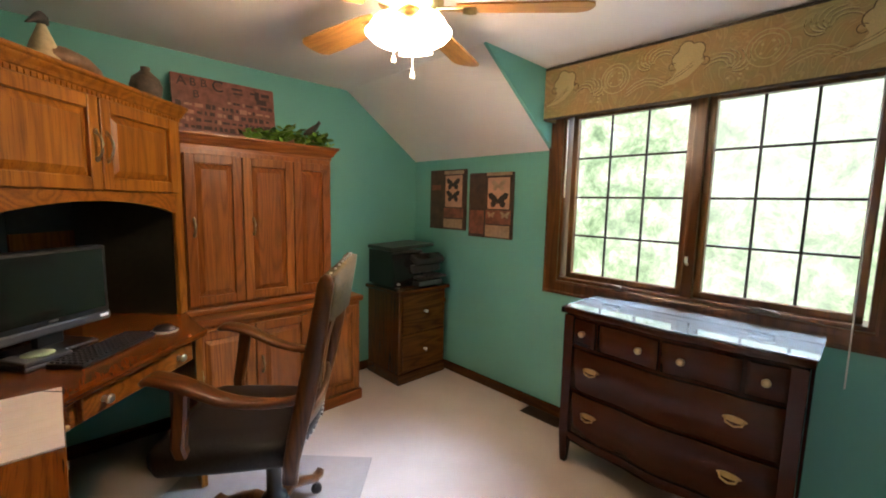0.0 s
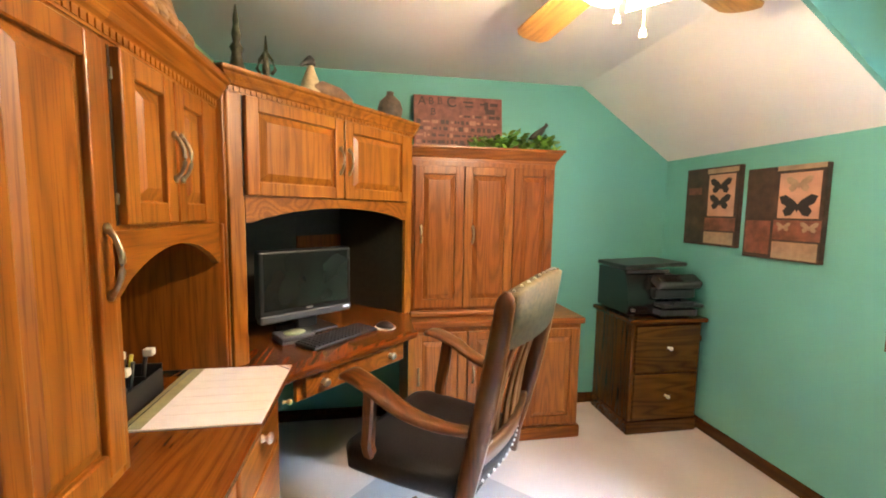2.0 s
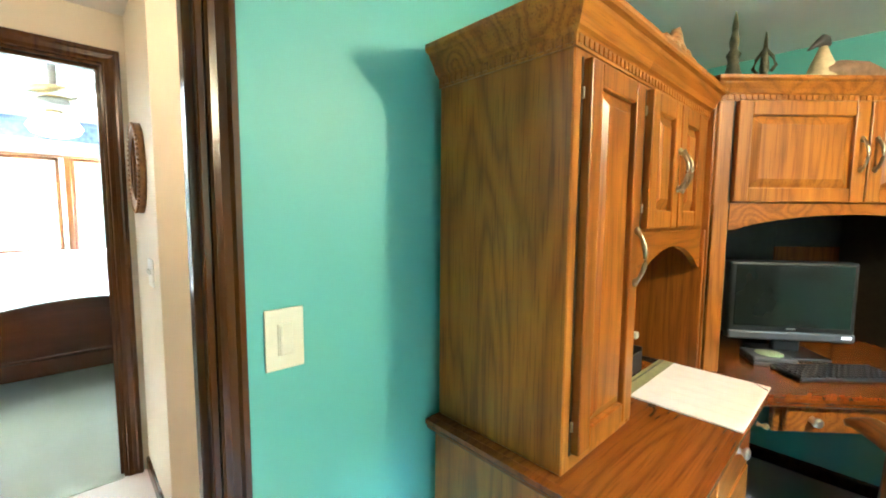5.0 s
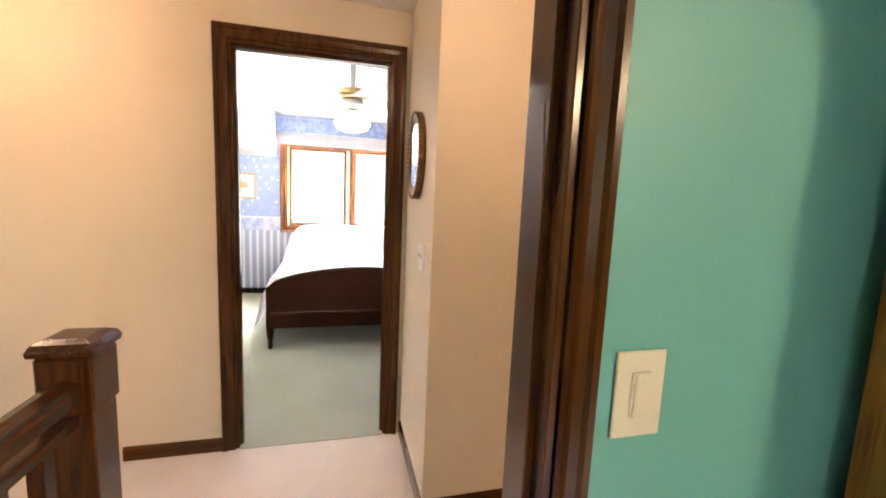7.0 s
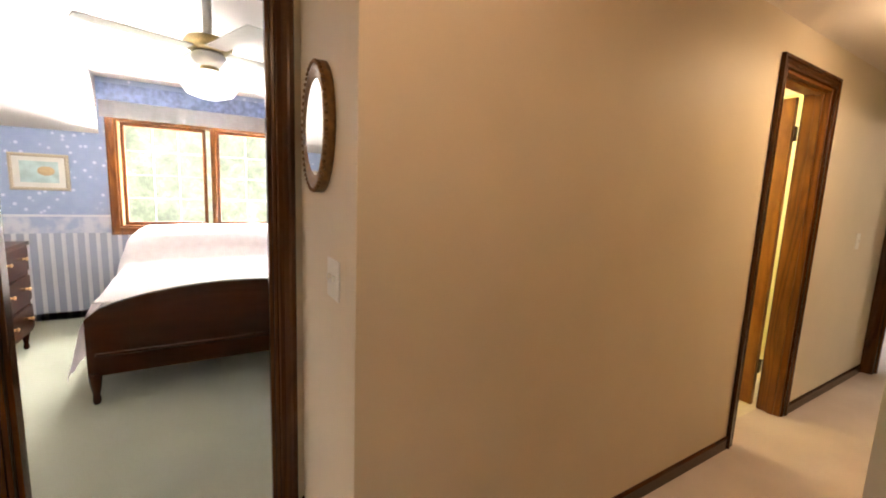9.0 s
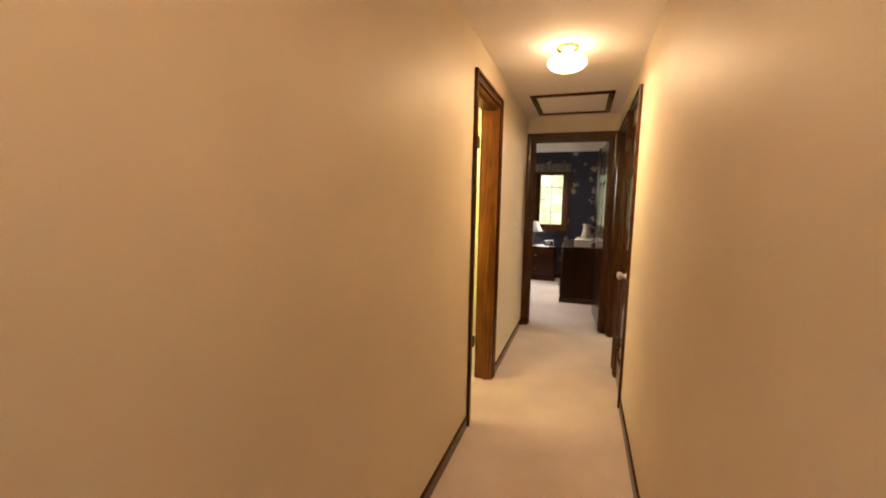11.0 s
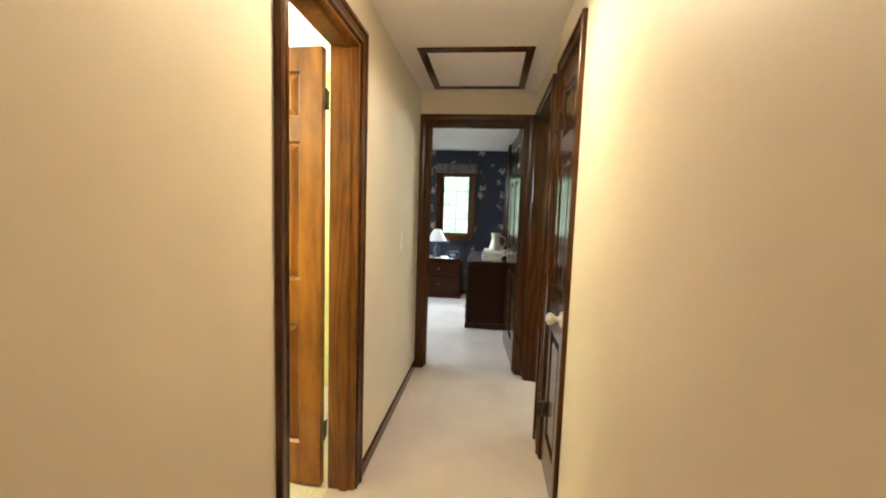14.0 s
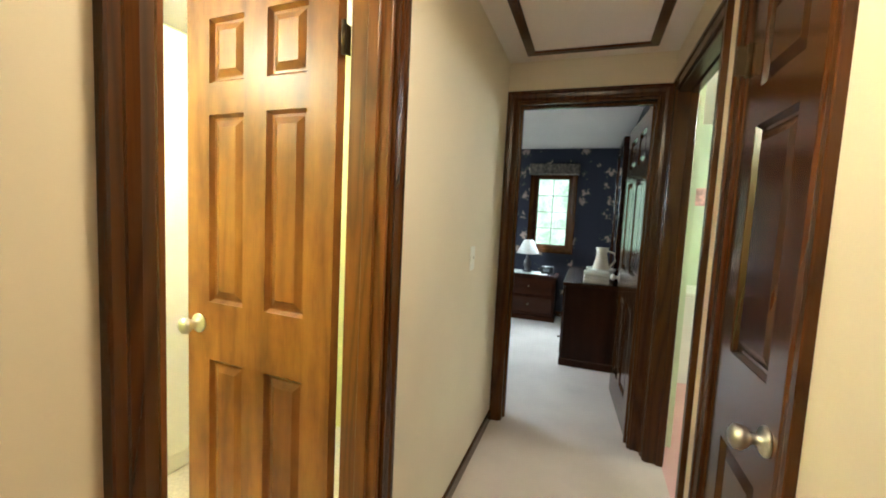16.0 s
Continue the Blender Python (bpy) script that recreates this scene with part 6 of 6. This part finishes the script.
for z in (0.28, 1.78):
    hinge(bd, z, Matrix.Translation((-0.018, 0.0, 0)))
cd = thing("closet_door", at(HR + 0.035, 4.529, 0.012, 270), "closed dark stained panelled linen closet door", "door")
# narrow two-column door with a single tier of panels on each side
bm = bmesh.new()
W, H, T = 0.422, 2.0, 0.035
cols, rows = (0, 0.09, W - 0.09, W), (0, 0.18, 0.74, 0.98, 1.58, 1.68, 1.90, H)
for i in range(3):
    for j in range(7):
        if i == 1 and j in (1, 3, 5):
            continue
        box(bm, (cols[i], -T, rows[j]), (cols[i + 1], 0, rows[j + 1]))
bmesh.ops.remove_doubles(bm, verts=bm.verts, dist=0.0004)
lf = part("leaf", bm, EBONY["z"], cd)
for c, d in ((0.18, 0.74), (0.98, 1.58), (1.68, 1.90)):
    bm = bmesh.new()
    def ring(i, y):
        return [(0.09 + i, y, c + i), (W - 0.09 - i, y, c + i), (W - 0.09 - i, y, d - i), (0.09 + i, y, d - i)]
    lines = [ring(0, -T + 0.003), ring(0.010, -T + 0.014), ring(0.018, -T + 0.014), ring(0.045, -T + 0.004), ring(0.05, -T + 0.004)]
    loft(bm, lines, caps=False, smooth=False)
    bm.faces.new([bm.verts.new(p) for p in lines[-1]])
    bmesh.ops.remove_doubles(bm, verts=bm.verts, dist=0.0003)
    bmesh.ops.recalc_face_normals(bm, faces=bm.faces)
    part("panel", bm, EBONY["z"], lf)
door_knob(lf, W - 0.06, 0.865, T)
hinge(cd, 1.78, Matrix.Translation((0.0, -T - 0.004, 0)))
hinge(cd, 0.28, Matrix.Translation((0.0, -T - 0.004, 0)))
ed = thing("end_bedroom_door", at(-0.262, ENDY + 0.115, 0.012, 94), "open dark stained six-panel bedroom door", "door")
lf = six_panel_door(ed, 0.74, 2.0, EBONY)
door_knob(lf, 0.68, 0.90)

# ---- bathroom and washroom glimpses ----
# White block added to fill the blown-out strip beside the door leaf.
cab = thing("bath_white_block", at(-2.55, 4.35, 0), "tall gloss white block added for the bathroom's bright strip", "cabinet")
part("body", box(bmesh.new(), (-0.18, -0.36, 0.0), (0.17, 0.33, 2.1), 0.01, 2), plain("gloss_white", (0.85, 0.83, 0.76), 0.3, 0, 0, 10, 0.02), cab)
part("block_front", box(bmesh.new(), (0.17, -0.33, 0.1), (0.188, 0.31, 2.06), 0.005, 2), bpy.data.materials["gloss_white"], cab)
van = thing("washbasin_vanity", at(0.55, 7.2, 0), "white washbasin vanity in the washroom", "vanity")
part("cabinet", box(bmesh.new(), (-0.5, -0.22, 0.0), (0.6, 0.28, 0.74), 0.006), bpy.data.materials["gloss_white"], van)
part("basin_top", box(bmesh.new(), (-0.53, -0.25, 0.74), (0.63, 0.29, 0.78), 0.012, 3), bpy.data.materials["gloss_white"], van)
part("tap", tube(bmesh.new(), [(0.0, 0.2, 0.78), (0.0, 0.19, 0.90), (0.0, 0.12, 0.92), (0.0, 0.08, 0.89)], 0.012), NICKEL, van)
structure("trim_washroom_border", box(bmesh.new(), (0.001, 7.494, 1.52), (1.9, 7.4995, 1.68)), plain("pink_floral_border", (0.66, 0.40, 0.36), 0.7, 0, 0, 18, 0.4), "pink floral wallpaper border", "border")

# ---- bedroom across the landing ----
n = Nodes("bedroom_wallpaper")
tc = n.tree.nodes.new("ShaderNodeTexCoord")
sep = n.add("ShaderNodeSeparateXYZ", Vector=tc.outputs["Object"])


def step(value, edge):
    node = n.add("ShaderNodeMath", Value=value)
    node.operation = "GREATER_THAN"
    node.inputs[1].default_value = edge
    return node.outputs[0]


along_wall = n.add("ShaderNodeMath", Value=sep.outputs[0])
along_wall.operation = "ADD"
n.link(sep.outputs[1], along_wall, 1)
st = n.add("ShaderNodeMath", Value=along_wall.outputs[0])
st.operation = "PINGPONG"
st.inputs[1].default_value = 0.042
stripes = n.mix(step(st.outputs[0], 0.026), (0.30, 0.33, 0.42), (0.62, 0.63, 0.66))
flow = n.add("ShaderNodeTexVoronoi", Vector=tc.outputs["Object"], Scale=15.0)
blue = n.ramp(flow.outputs["Distance"], ((0.14, (0.62, 0.66, 0.78)), (0.26, (0.31, 0.385, 0.56)), (0.9, (0.27, 0.35, 0.53))))
band = n.add("ShaderNodeTexNoise", Vector=tc.outputs["Object"], Scale=9.0)
border = n.ramp(band.outputs[0], ((0.4, (0.55, 0.57, 0.63)), (0.6, (0.30, 0.36, 0.52))))
col = n.mix(step(sep.outputs[2], 0.83), stripes, border)
col = n.mix(step(sep.outputs[2], 0.985), col, (0.66, 0.67, 0.70))
col = n.mix(step(sep.outputs[2], 1.005), col, blue)
n.link(col, n.bsdf, "Base Color")
n.bsdf.inputs["Roughness"].default_value = 0.7
BLUEPAPER = n.mat
BW0, BW1 = -5.2, BX - 0.12
BH = 2.30
BWIN = (0.30, 2.02, 0.88, 1.93)
wall_with_holes("wall_bedroom_west", "x", BW0, BW0 - 0.15, -2.5, 2.9, 0, BH + 0.1, [BWIN], BLUEPAPER, "blue wallpapered wall with striped wainscot and a window")
structure("wall_bedroom_south", boxed((BW0, -2.6, 0), (BW1, -2.5, BH + 0.1)), BLUEPAPER, "blue wallpapered bedroom wall", "wall")
structure("wall_bedroom_north", boxed((BW0, 2.9, 0), (BW1, 3.0, BH + 0.1)), BLUEPAPER, "blue wallpapered bedroom wall", "wall")
structure("wall_bedroom_east", boxed((BW1 - 0.012, MY + 0.12, 0), (BW1, 2.9, BH + 0.1)), BLUEPAPER, "blue wallpapered bedroom wall", "wall")
structure("ceiling_bedroom", boxed((BW0, -2.5, BH), (BW1, 2.9, BH + 0.1)), WHITE, "white bedroom ceiling", "ceiling")
for nm, a, b in (("south", -2.5, 0.18), ("north", 2.20, 2.9)):
    structure("ceiling_bedroom_slope_" + nm, prism(bmesh.new(), [(BW0, 1.775), (BW0 + 0.85, BH), (BW0, BH)], "y", a, b), WHITE, "white sloped bedroom ceiling beside the dormer", "ceiling")
structure("trim_dormer_border", boxed((BW0, 0.18, 2.09), (BW0 + 0.006, 2.20, 2.25)), plain("blue_border_paper", (0.20, 0.27, 0.46), 0.7, 0, 0, 22, 0.4), "blue wallpaper border above the window", "border")
baseboard("baseboard_bedroom", [[(BW0, 2.9), (BW0, -2.5)]], "dark stained bedroom baseboard")
bwin = casement_window("window_bedroom", lambda a, b, d: (BW0 + d, a, b), 0.30, 2.02, 0.88, 1.93, ((0.335, 1.06), (1.15, 1.985)), 3, 4, JAMB, "twin bedroom window with honey-stained frame", WHITEPLASTIC, 0.07)
bv = thing("bedroom_valance", at(BW0, 1.16, 1.95), "white striped fabric valance over the bedroom window", "valance")
bm = bmesh.new()
nn = 60
loft(bm, [[(BW0 + 0.05 + 0.012 * math.sin(i * 1.3) * k, 0.20 + 1.98 * i / nn, z) for i in range(nn + 1)] for z, k in ((2.085, 0.5), (1.93, 1.0))], closed=False)
bmesh.ops.solidify(bm, geom=bm.faces[:], thickness=0.004)
wpart("fabric", bm, plain("white_cotton", (0.78, 0.79, 0.82), 0.8, 0, 0, 30, 0.05), bv)
wpart("rod", tube(bmesh.new(), [(BW0 + 0.03, 0.20, 2.075), (BW0 + 0.03, 2.18, 2.075)], 0.01), WHITEPLASTIC, bv)
pic = thing("framed_picture", at(BW0, -0.2, 1.39), "small seascape picture in a pale wooden frame", "picture")
bm = bmesh.new()
sweep(bm, [(-0.43, 1.255), (-0.08, 1.255), (-0.08, 1.525), (-0.43, 1.525)], [(0, 0), (0, 0.01), (0.01, 0.02), (0.025, 0.018), (0.03, 0.0)], lambda a, b, d: (BW0 + d, a, b), True)
wpart("frame", bm, plain("pale_gilt", (0.48, 0.40, 0.28), 0.5), pic)
wpart("painting", box(bmesh.new(), (BW0 + 0.001, -0.43, 1.255), (BW0 + 0.008, -0.08, 1.525)), plain("cream_mat", (0.72, 0.70, 0.64), 0.7, 0, 0, 9, 0.04), pic)
wpart("sea_print", box(bmesh.new(), (BW0 + 0.0075, -0.385, 1.295), (BW0 + 0.0092, -0.125, 1.485)), plain("pale_sea", (0.42, 0.56, 0.55), 0.6, 0, 0, 9, 0.25), pic)
bm = bmesh.new()
bmesh.ops.create_icosphere(bm, subdivisions=2, radius=1, matrix=Matrix.Translation((BW0 + 0.0085, -0.21, 1.40)) @ Matrix.Diagonal((0.003, 0.065, 0.045, 1)))
wpart("painted_shell", bm, plain("shell_tan", (0.48, 0.34, 0.18), 0.6), pic)

bed = thing("bed", at(-4.1, 1.15, 0), "dark wooden bed with arched footboard and white comforter", "bed")
FX0, FY0, FY1 = -3.12, 0.375, 1.98
bm = bmesh.new()
nn = 24
rings = []
for i in range(nn + 1):
    u = i / nn
    y = FY0 + (FY1 - FY0) * u
    top = 0.53 + 0.18 * math.sin(math.pi * u) ** 0.55
    rings.append([(FX0, y, 0.18), (FX0 - 0.04, y, 0.18), (FX0 - 0.04, y, top), (FX0, y, top)])
loft(bm, rings, smooth=False)
bmesh.ops.recalc_face_normals(bm, faces=bm.faces)
wpart("footboard", bm, MAHOG["y"], bed)
wpart("foot_rail", box(bmesh.new(), (FX0 - 0.01, FY0 + 0.04, 0.30), (FX0 + 0.012, FY1 - 0.04, 0.325), 0.006), MAHOG["y"], bed)
for y in (FY0 + 0.03, FY1 - 0.03):
    wpart("leg", lathe(bmesh.new(), [(0.016, 0), (0.022, 0.02), (0.018, 0.06), (0.03, 0.13), (0.034, 0.18), (0.034, 0.2)], (FX0 - 0.02, y, 0), 14), MAHOG["z"], bed)
    wpart("head_leg", lathe(bmesh.new(), [(0.03, 0), (0.03, 0.4)], (BW0 + 0.1, y, 0), 12), MAHOG["z"], bed)
    wpart("side_rail", box(bmesh.new(), (BW0 + 0.08, y - 0.015, 0.22), (FX0 - 0.03, y + 0.015, 0.36), 0.004), MAHOG["x"], bed)
wpart("headboard", box(bmesh.new(), (BW0 + 0.05, FY0, 0.2), (BW0 + 0.10, FY1, 0.80), 0.01, 2), MAHOG["y"], bed)
wpart("mattress", box(bmesh.new(), (BW0 + 0.11, FY0 + 0.02, 0.36), (FX0 - 0.06, FY1 - 0.02, 0.56), 0.05, 3), WHITEPLASTIC, bed)
COMF = plain("white_comforter", (0.80, 0.74, 0.74), 0.85, 0, 0.5, 14, 0.05)
bm = bmesh.new()
rnd = random.Random(8)
gx, gy = 26, 30
grid = []
for i in range(gx + 1):
    x = BW0 + 0.13 + (FX0 - 0.05 - BW0 - 0.13) * i / gx
    row = []
    for j in range(gy + 1):
        v = j / gy
        y = FY0 - 0.16 + (FY1 - FY0 + 0.32) * v
        edge = min(v, 1 - v)
        rise = min(1.0, max(0.0, (BW0 + 0.80 - x) / 0.34))
        z = 0.60 + 0.02 * noise.noise((x * 3, y * 3, 0)) + 0.03 * math.sin(math.pi * v) + 0.30 * rise * rise * (3 - 2 * rise) * min(1.0, math.sin(math.pi * v) * 2.2)
        if edge < 0.10:
            k = 1 - edge / 0.10
            z -= 0.46 * k
            side = FY0 - 0.03 if v < 0.5 else FY1 + 0.03
            y = side + (0.085 * k + 0.03 * k * noise.noise((x * 9, 0, 1 + v))) * (-1 if v < 0.5 else 1) + (0.03 * (1 - k) * (1 if v < 0.5 else -1))
        row.append(bm.verts.new((x, y, z)))
    grid.append(row)
for a, b in zip(grid, grid[1:]):
    for j in range(gy):
        f = bm.faces.new((a[j], b[j], b[j + 1], a[j + 1]))
        f.smooth = True
bmesh.ops.solidify(bm, geom=bm.faces[:], thickness=0.02)
wpart("comforter", bm, COMF, bed)
for y, mat in ((0.50, plain("pink_pillow", (0.80, 0.58, 0.64), 0.85)), (1.86, COMF)):
    bm = bmesh.new()
    bmesh.ops.create_icosphere(bm, subdivisions=3, radius=1, matrix=Matrix.Translation((BW0 + 0.32, y, 0.72)) @ Matrix.Rotation(radians(-35), 4, "Y") @ Matrix.Diagonal((0.20, 0.13, 0.09, 1)))
    for f in bm.faces:
        f.smooth = True
    wpart("pillow", bm, mat, bed)
chest = thing("bedroom_chest", at(-4.15, -0.45, 0), "dark wooden chest of drawers on turned legs", "chest of drawers")
part("body", box(bmesh.new(), (-0.28, -0.5, 0.14), (0.28, 0.26, 0.82), 0.006), MAHOG["z"], chest)
part("top", box(bmesh.new(), (-0.30, -0.52, 0.82), (0.30, 0.28, 0.85), 0.008, 2), MAHOG["x"], chest)
for sx in (-0.24, 0.24):
    for sy in (-0.45, 0.22):
        part("leg", lathe(bmesh.new(), [(0.012, 0), (0.02, 0.02), (0.014, 0.05), (0.03, 0.14)], (sx, sy, 0), 12), MAHOG["z"], chest)
for z in (0.17, 0.40, 0.63):
    d = part("drawer", box(bmesh.new(), (-0.26, 0.26, z), (0.26, 0.275, z + 0.19), 0.004), MAHOG["x"], chest)
    for x in (-0.15, 0.15):
        knob(d, at(x, 0.275, z + 0.1, 180), 0.014, BRASS)

bf = thing("bedroom_ceiling_fan", at(-2.72, 1.05, BH), "white and brass bedroom ceiling fan with glass bowl", "ceiling fan")
part("downrod", tube(bmesh.new(), [(0, 0, 0), (0, 0, -0.20)], 0.022, 12), WHITEPLASTIC, bf)
part("motor", lathe(bmesh.new(), [(0.05, -0.19), (0.10, -0.20), (0.115, -0.225), (0.115, -0.25), (0.07, -0.27)], seg=24), BRASS, bf)
part("housing", lathe(bmesh.new(), [(0.07, -0.27), (0.085, -0.29), (0.06, -0.33), (0.04, -0.34)], seg=24), WHITEPLASTIC, bf)
part("glass_bowl", lathe(bmesh.new(), [(0.05, -0.36), (0.11, -0.40), (0.135, -0.44), (0.11, -0.48), (0.05, -0.50), (0.005, -0.505)], seg=24), glow("frosted_lit_glass", (1.0, 0.97, 0.92), 2.0), bf)
part("fitter", lathe(bmesh.new(), [(0.04, -0.34), (0.05, -0.35), (0.05, -0.37)], seg=20), BRASS, bf)
for k in range(4):
    bm = box(bmesh.new(), (0.09, -0.055, -0.262), (0.55, 0.055, -0.256), 0.002)
    o = part("blade", bm, WHITEPLASTIC, bf)
    o.matrix_basis = Matrix.Rotation(radians(20 + 90 * k), 4, "Z")

# ---- end bedroom ----
n = Nodes("navy_floral_paper")
tc = n.tree.nodes.new("ShaderNodeTexCoord")
v1 = n.add("ShaderNodeTexVoronoi", Vector=tc.outputs["Object"], Scale=5.5)
nz = n.add("ShaderNodeTexNoise", Vector=tc.outputs["Object"], Scale=22.0, Detail=3.0)
mixd = n.add("ShaderNodeMath", Value=v1.outputs["Distance"])
mixd.operation = "MULTIPLY_ADD"
mixd.inputs[1].default_value = 1.0
n.link(nz.outputs[0], mixd, 2)
flower = n.ramp(mixd.outputs[0], ((0.0, (0.62, 0.50, 0.42)), (0.68, (0.40, 0.27, 0.22)), (0.76, (0.06, 0.075, 0.055)), (0.83, (0.012, 0.014, 0.032))))
n.link(flower, n.bsdf, "Base Color")
n.bsdf.inputs["Roughness"].default_value = 0.6
NAVY = n.mat
EY, EX0, EX1, EH = 8.90, -3.9, -0.2, 2.285
wall_with_holes("wall_end_north", "y", EY, EY + 0.12, EX0, -0.085, 0, EH + 0.1, [(-1.30, -0.80, 0.93, 1.93)], NAVY, "navy floral wallpapered wall with a window")
# The west opening is added, unseen, to let the side fill in.
wall_with_holes("wall_end_west", "x", EX0, EX0 - 0.1, ENDY + 0.12, EY, 0, EH + 0.1, [(6.8, 8.0, 0.9, 1.9)], NAVY, "navy floral wallpapered wall with an added, unseen opening for side light")
structure("wall_end_east", boxed((EX1, ENDY + 0.12, 0), (-0.086, EY, EH + 0.1)), NAVY, "navy floral wallpapered wall", "wall")
structure("wall_end_south", boxed((EX0, ENDY + 0.06, 0), (HL - 0.12, ENDY + 0.12, EH + 0.1)), NAVY, "navy floral wallpapered wall", "wall")
structure("ceiling_end", boxed((EX0, ENDY + 0.12, EH), (EX1, EY, EH + 0.1)), WHITE, "white end bedroom ceiling", "ceiling")
baseboard("baseboard_end", [[(EX0, EY), (EX1, EY)]], "dark stained end bedroom baseboard")
casement_window("window_end", lambda a, b, d: (a, EY - d, b), -1.30, -0.80, 0.93, 1.93, ((-1.28, -0.82),), 2, 4, TRIM, "single window with dark stained frame", plain("grey_muntin", (0.25, 0.25, 0.25), 0.5), 0.06)
ev = thing("end_window_valance", at(-1.05, EY, 1.95), "dark floral fabric valance over the window", "valance")
part("fabric", box(bmesh.new(), (-0.33, -0.07, -0.02), (0.33, -0.004, 0.13), 0.02, 3), plain("floral_fabric", (0.10, 0.08, 0.06), 0.8, 0, 0.4, 26, 0.6), ev)
nt = thing("nightstand", at(-1.24, 8.68, 0), "dark wooden nightstand under the window", "nightstand")
part("body", box(bmesh.new(), (-0.34, -0.18, 0.06), (0.34, 0.18, 0.58), 0.006), MAHOG["z"], nt)
part("top", box(bmesh.new(), (-0.36, -0.20, 0.58), (0.36, 0.19, 0.61), 0.008, 2), MAHOG["x"], nt)
part("plinth", box(bmesh.new(), (-0.35, -0.19, 0.0), (0.35, 0.18, 0.06), 0.006), MAHOG["x"], nt)
for z in (0.10, 0.34):
    d = part("drawer", box(bmesh.new(), (-0.31, -0.195, z), (0.31, -0.18, z + 0.21), 0.004), MAHOG["x"], nt)
    knob(d, at(0, -0.195, z + 0.11), 0.012, BRONZE)
part("runner", box(bmesh.new(), (-0.30, -0.206, 0.6105), (0.22, 0.15, 0.6135), 0.001), plain("white_linen", (0.74, 0.74, 0.72), 0.8), nt)
tl = thing("table_lamp", at(-1.30, 8.66, 0.6135), "table lamp with a white pleated shade on the nightstand", "table lamp")
part("base", lathe(bmesh.new(), [(0.06, 0), (0.065, 0.012), (0.03, 0.03), (0.05, 0.09), (0.05, 0.14), (0.02, 0.19), (0.012, 0.26)], seg=18), plain("dark_ceramic", (0.06, 0.05, 0.05), 0.3), tl)
part("shade", lathe(bmesh.new(), [(0.15, 0.25), (0.06, 0.43), (0.056, 0.43), (0.146, 0.25)], seg=28, caps=False), plain("white_shade", (0.82, 0.80, 0.76), 0.8), tl)
part("stem", tube(bmesh.new(), [(0, 0, 0.25), (0, 0, 0.44)], 0.006), BRASS, tl)
ck = thing("clock_radio", at(-1.03, 8.62, 0.6135), "small black clock radio on the nightstand", "clock radio")
part("case", box(bmesh.new(), (-0.08, -0.05, 0), (0.08, 0.05, 0.10), 0.012, 2), BLACK, ck)
part("display", box(bmesh.new(), (-0.05, -0.052, 0.03), (0.03, -0.049, 0.07)), plain("grey_display", (0.3, 0.32, 0.34), 0.2), ck)
ds = thing("long_dresser", at(-0.48, 7.6, 0), "dark wooden dresser with a tall framed mirror", "dresser")
part("body", box(bmesh.new(), (-0.24, -0.64, 0.06), (0.24, 0.66, 0.74), 0.006), MAHOG["z"], ds)
part("plinth", box(bmesh.new(), (-0.255, -0.655, 0.0), (0.24, 0.66, 0.07), 0.01, 2), MAHOG["y"], ds)
part("top", box(bmesh.new(), (-0.26, -0.66, 0.74), (0.25, 0.67, 0.775), 0.008, 2), MAHOG["y"], ds)
for y0 in (-0.61, -0.19, 0.23):
    for z in (0.10, 0.31, 0.52):
        d = part("drawer", box(bmesh.new(), (-0.256, y0, z), (-0.24, y0 + 0.40, z + 0.19), 0.004), MAHOG["y"], ds)
        knob(d, at(-0.256, y0 + 0.2, z + 0.1) @ Matrix.Rotation(radians(-90), 4, "Z"), 0.012, BRONZE)
for y in (-0.24, 0.62):
    part("mirror_post", box(bmesh.new(), (0.175, y - 0.035, 0.775), (0.225, y + 0.035, 2.10), 0.006), MAHOG["z"], ds)
part("mirror_head", box(bmesh.new(), (0.17, -0.30, 2.05), (0.23, 0.68, 2.13), 0.008, 2), MAHOG["y"], ds)
part("mirror_glass", box(bmesh.new(), (0.19, -0.205, 0.80), (0.20, 0.585, 2.05)), MIRROR, ds)
CERAMIC = plain("cream_ceramic", (0.72, 0.64, 0.50), 0.25, 0, 0, 10, 0.05)
pt = thing("ceramic_pitcher", at(-0.42, 7.30, 0.775), "cream ceramic pitcher standing in a wide bowl", "pitcher")
part("bowl", lathe(bmesh.new(), [(0.06, 0), (0.065, 0.01), (0.10, 0.05), (0.13, 0.10), (0.135, 0.115), (0.125, 0.11), (0.06, 0.02)], seg=24), WHITEPLASTIC, pt)
part("pitcher_body", lathe(bmesh.new(), [(0.05, 0.015), (0.07, 0.05), (0.075, 0.12), (0.055, 0.20), (0.045, 0.26), (0.06, 0.31), (0.055, 0.31)], seg=22), CERAMIC, pt)
part("handle", tube(bmesh.new(), [(0.05, 0.0, 0.28), (0.11, 0.0, 0.26), (0.12, 0.0, 0.19), (0.07, 0.0, 0.12)], 0.009), CERAMIC, pt)
tw = thing("towel_stack", at(-0.46, 7.08, 0.775), "small stack of folded white towels on the dresser", "towels")
for k in range(3):
    part("towel", box(bmesh.new(), (-0.11, -0.08, 0.035 * k), (0.11, 0.08, 0.034 + 0.035 * k), 0.014, 3), plain("white_terry", (0.78, 0.77, 0.74), 0.9, 0, 0.6, 150, 0.05), tw)

structure("floor_threshold", boxed((BX - 0.135, 0.47, -0.12), (BX + 0.012, 1.207, 0.004), 0.002), GREENCARPET, "sage carpet edge in the bedroom doorway", "floor")
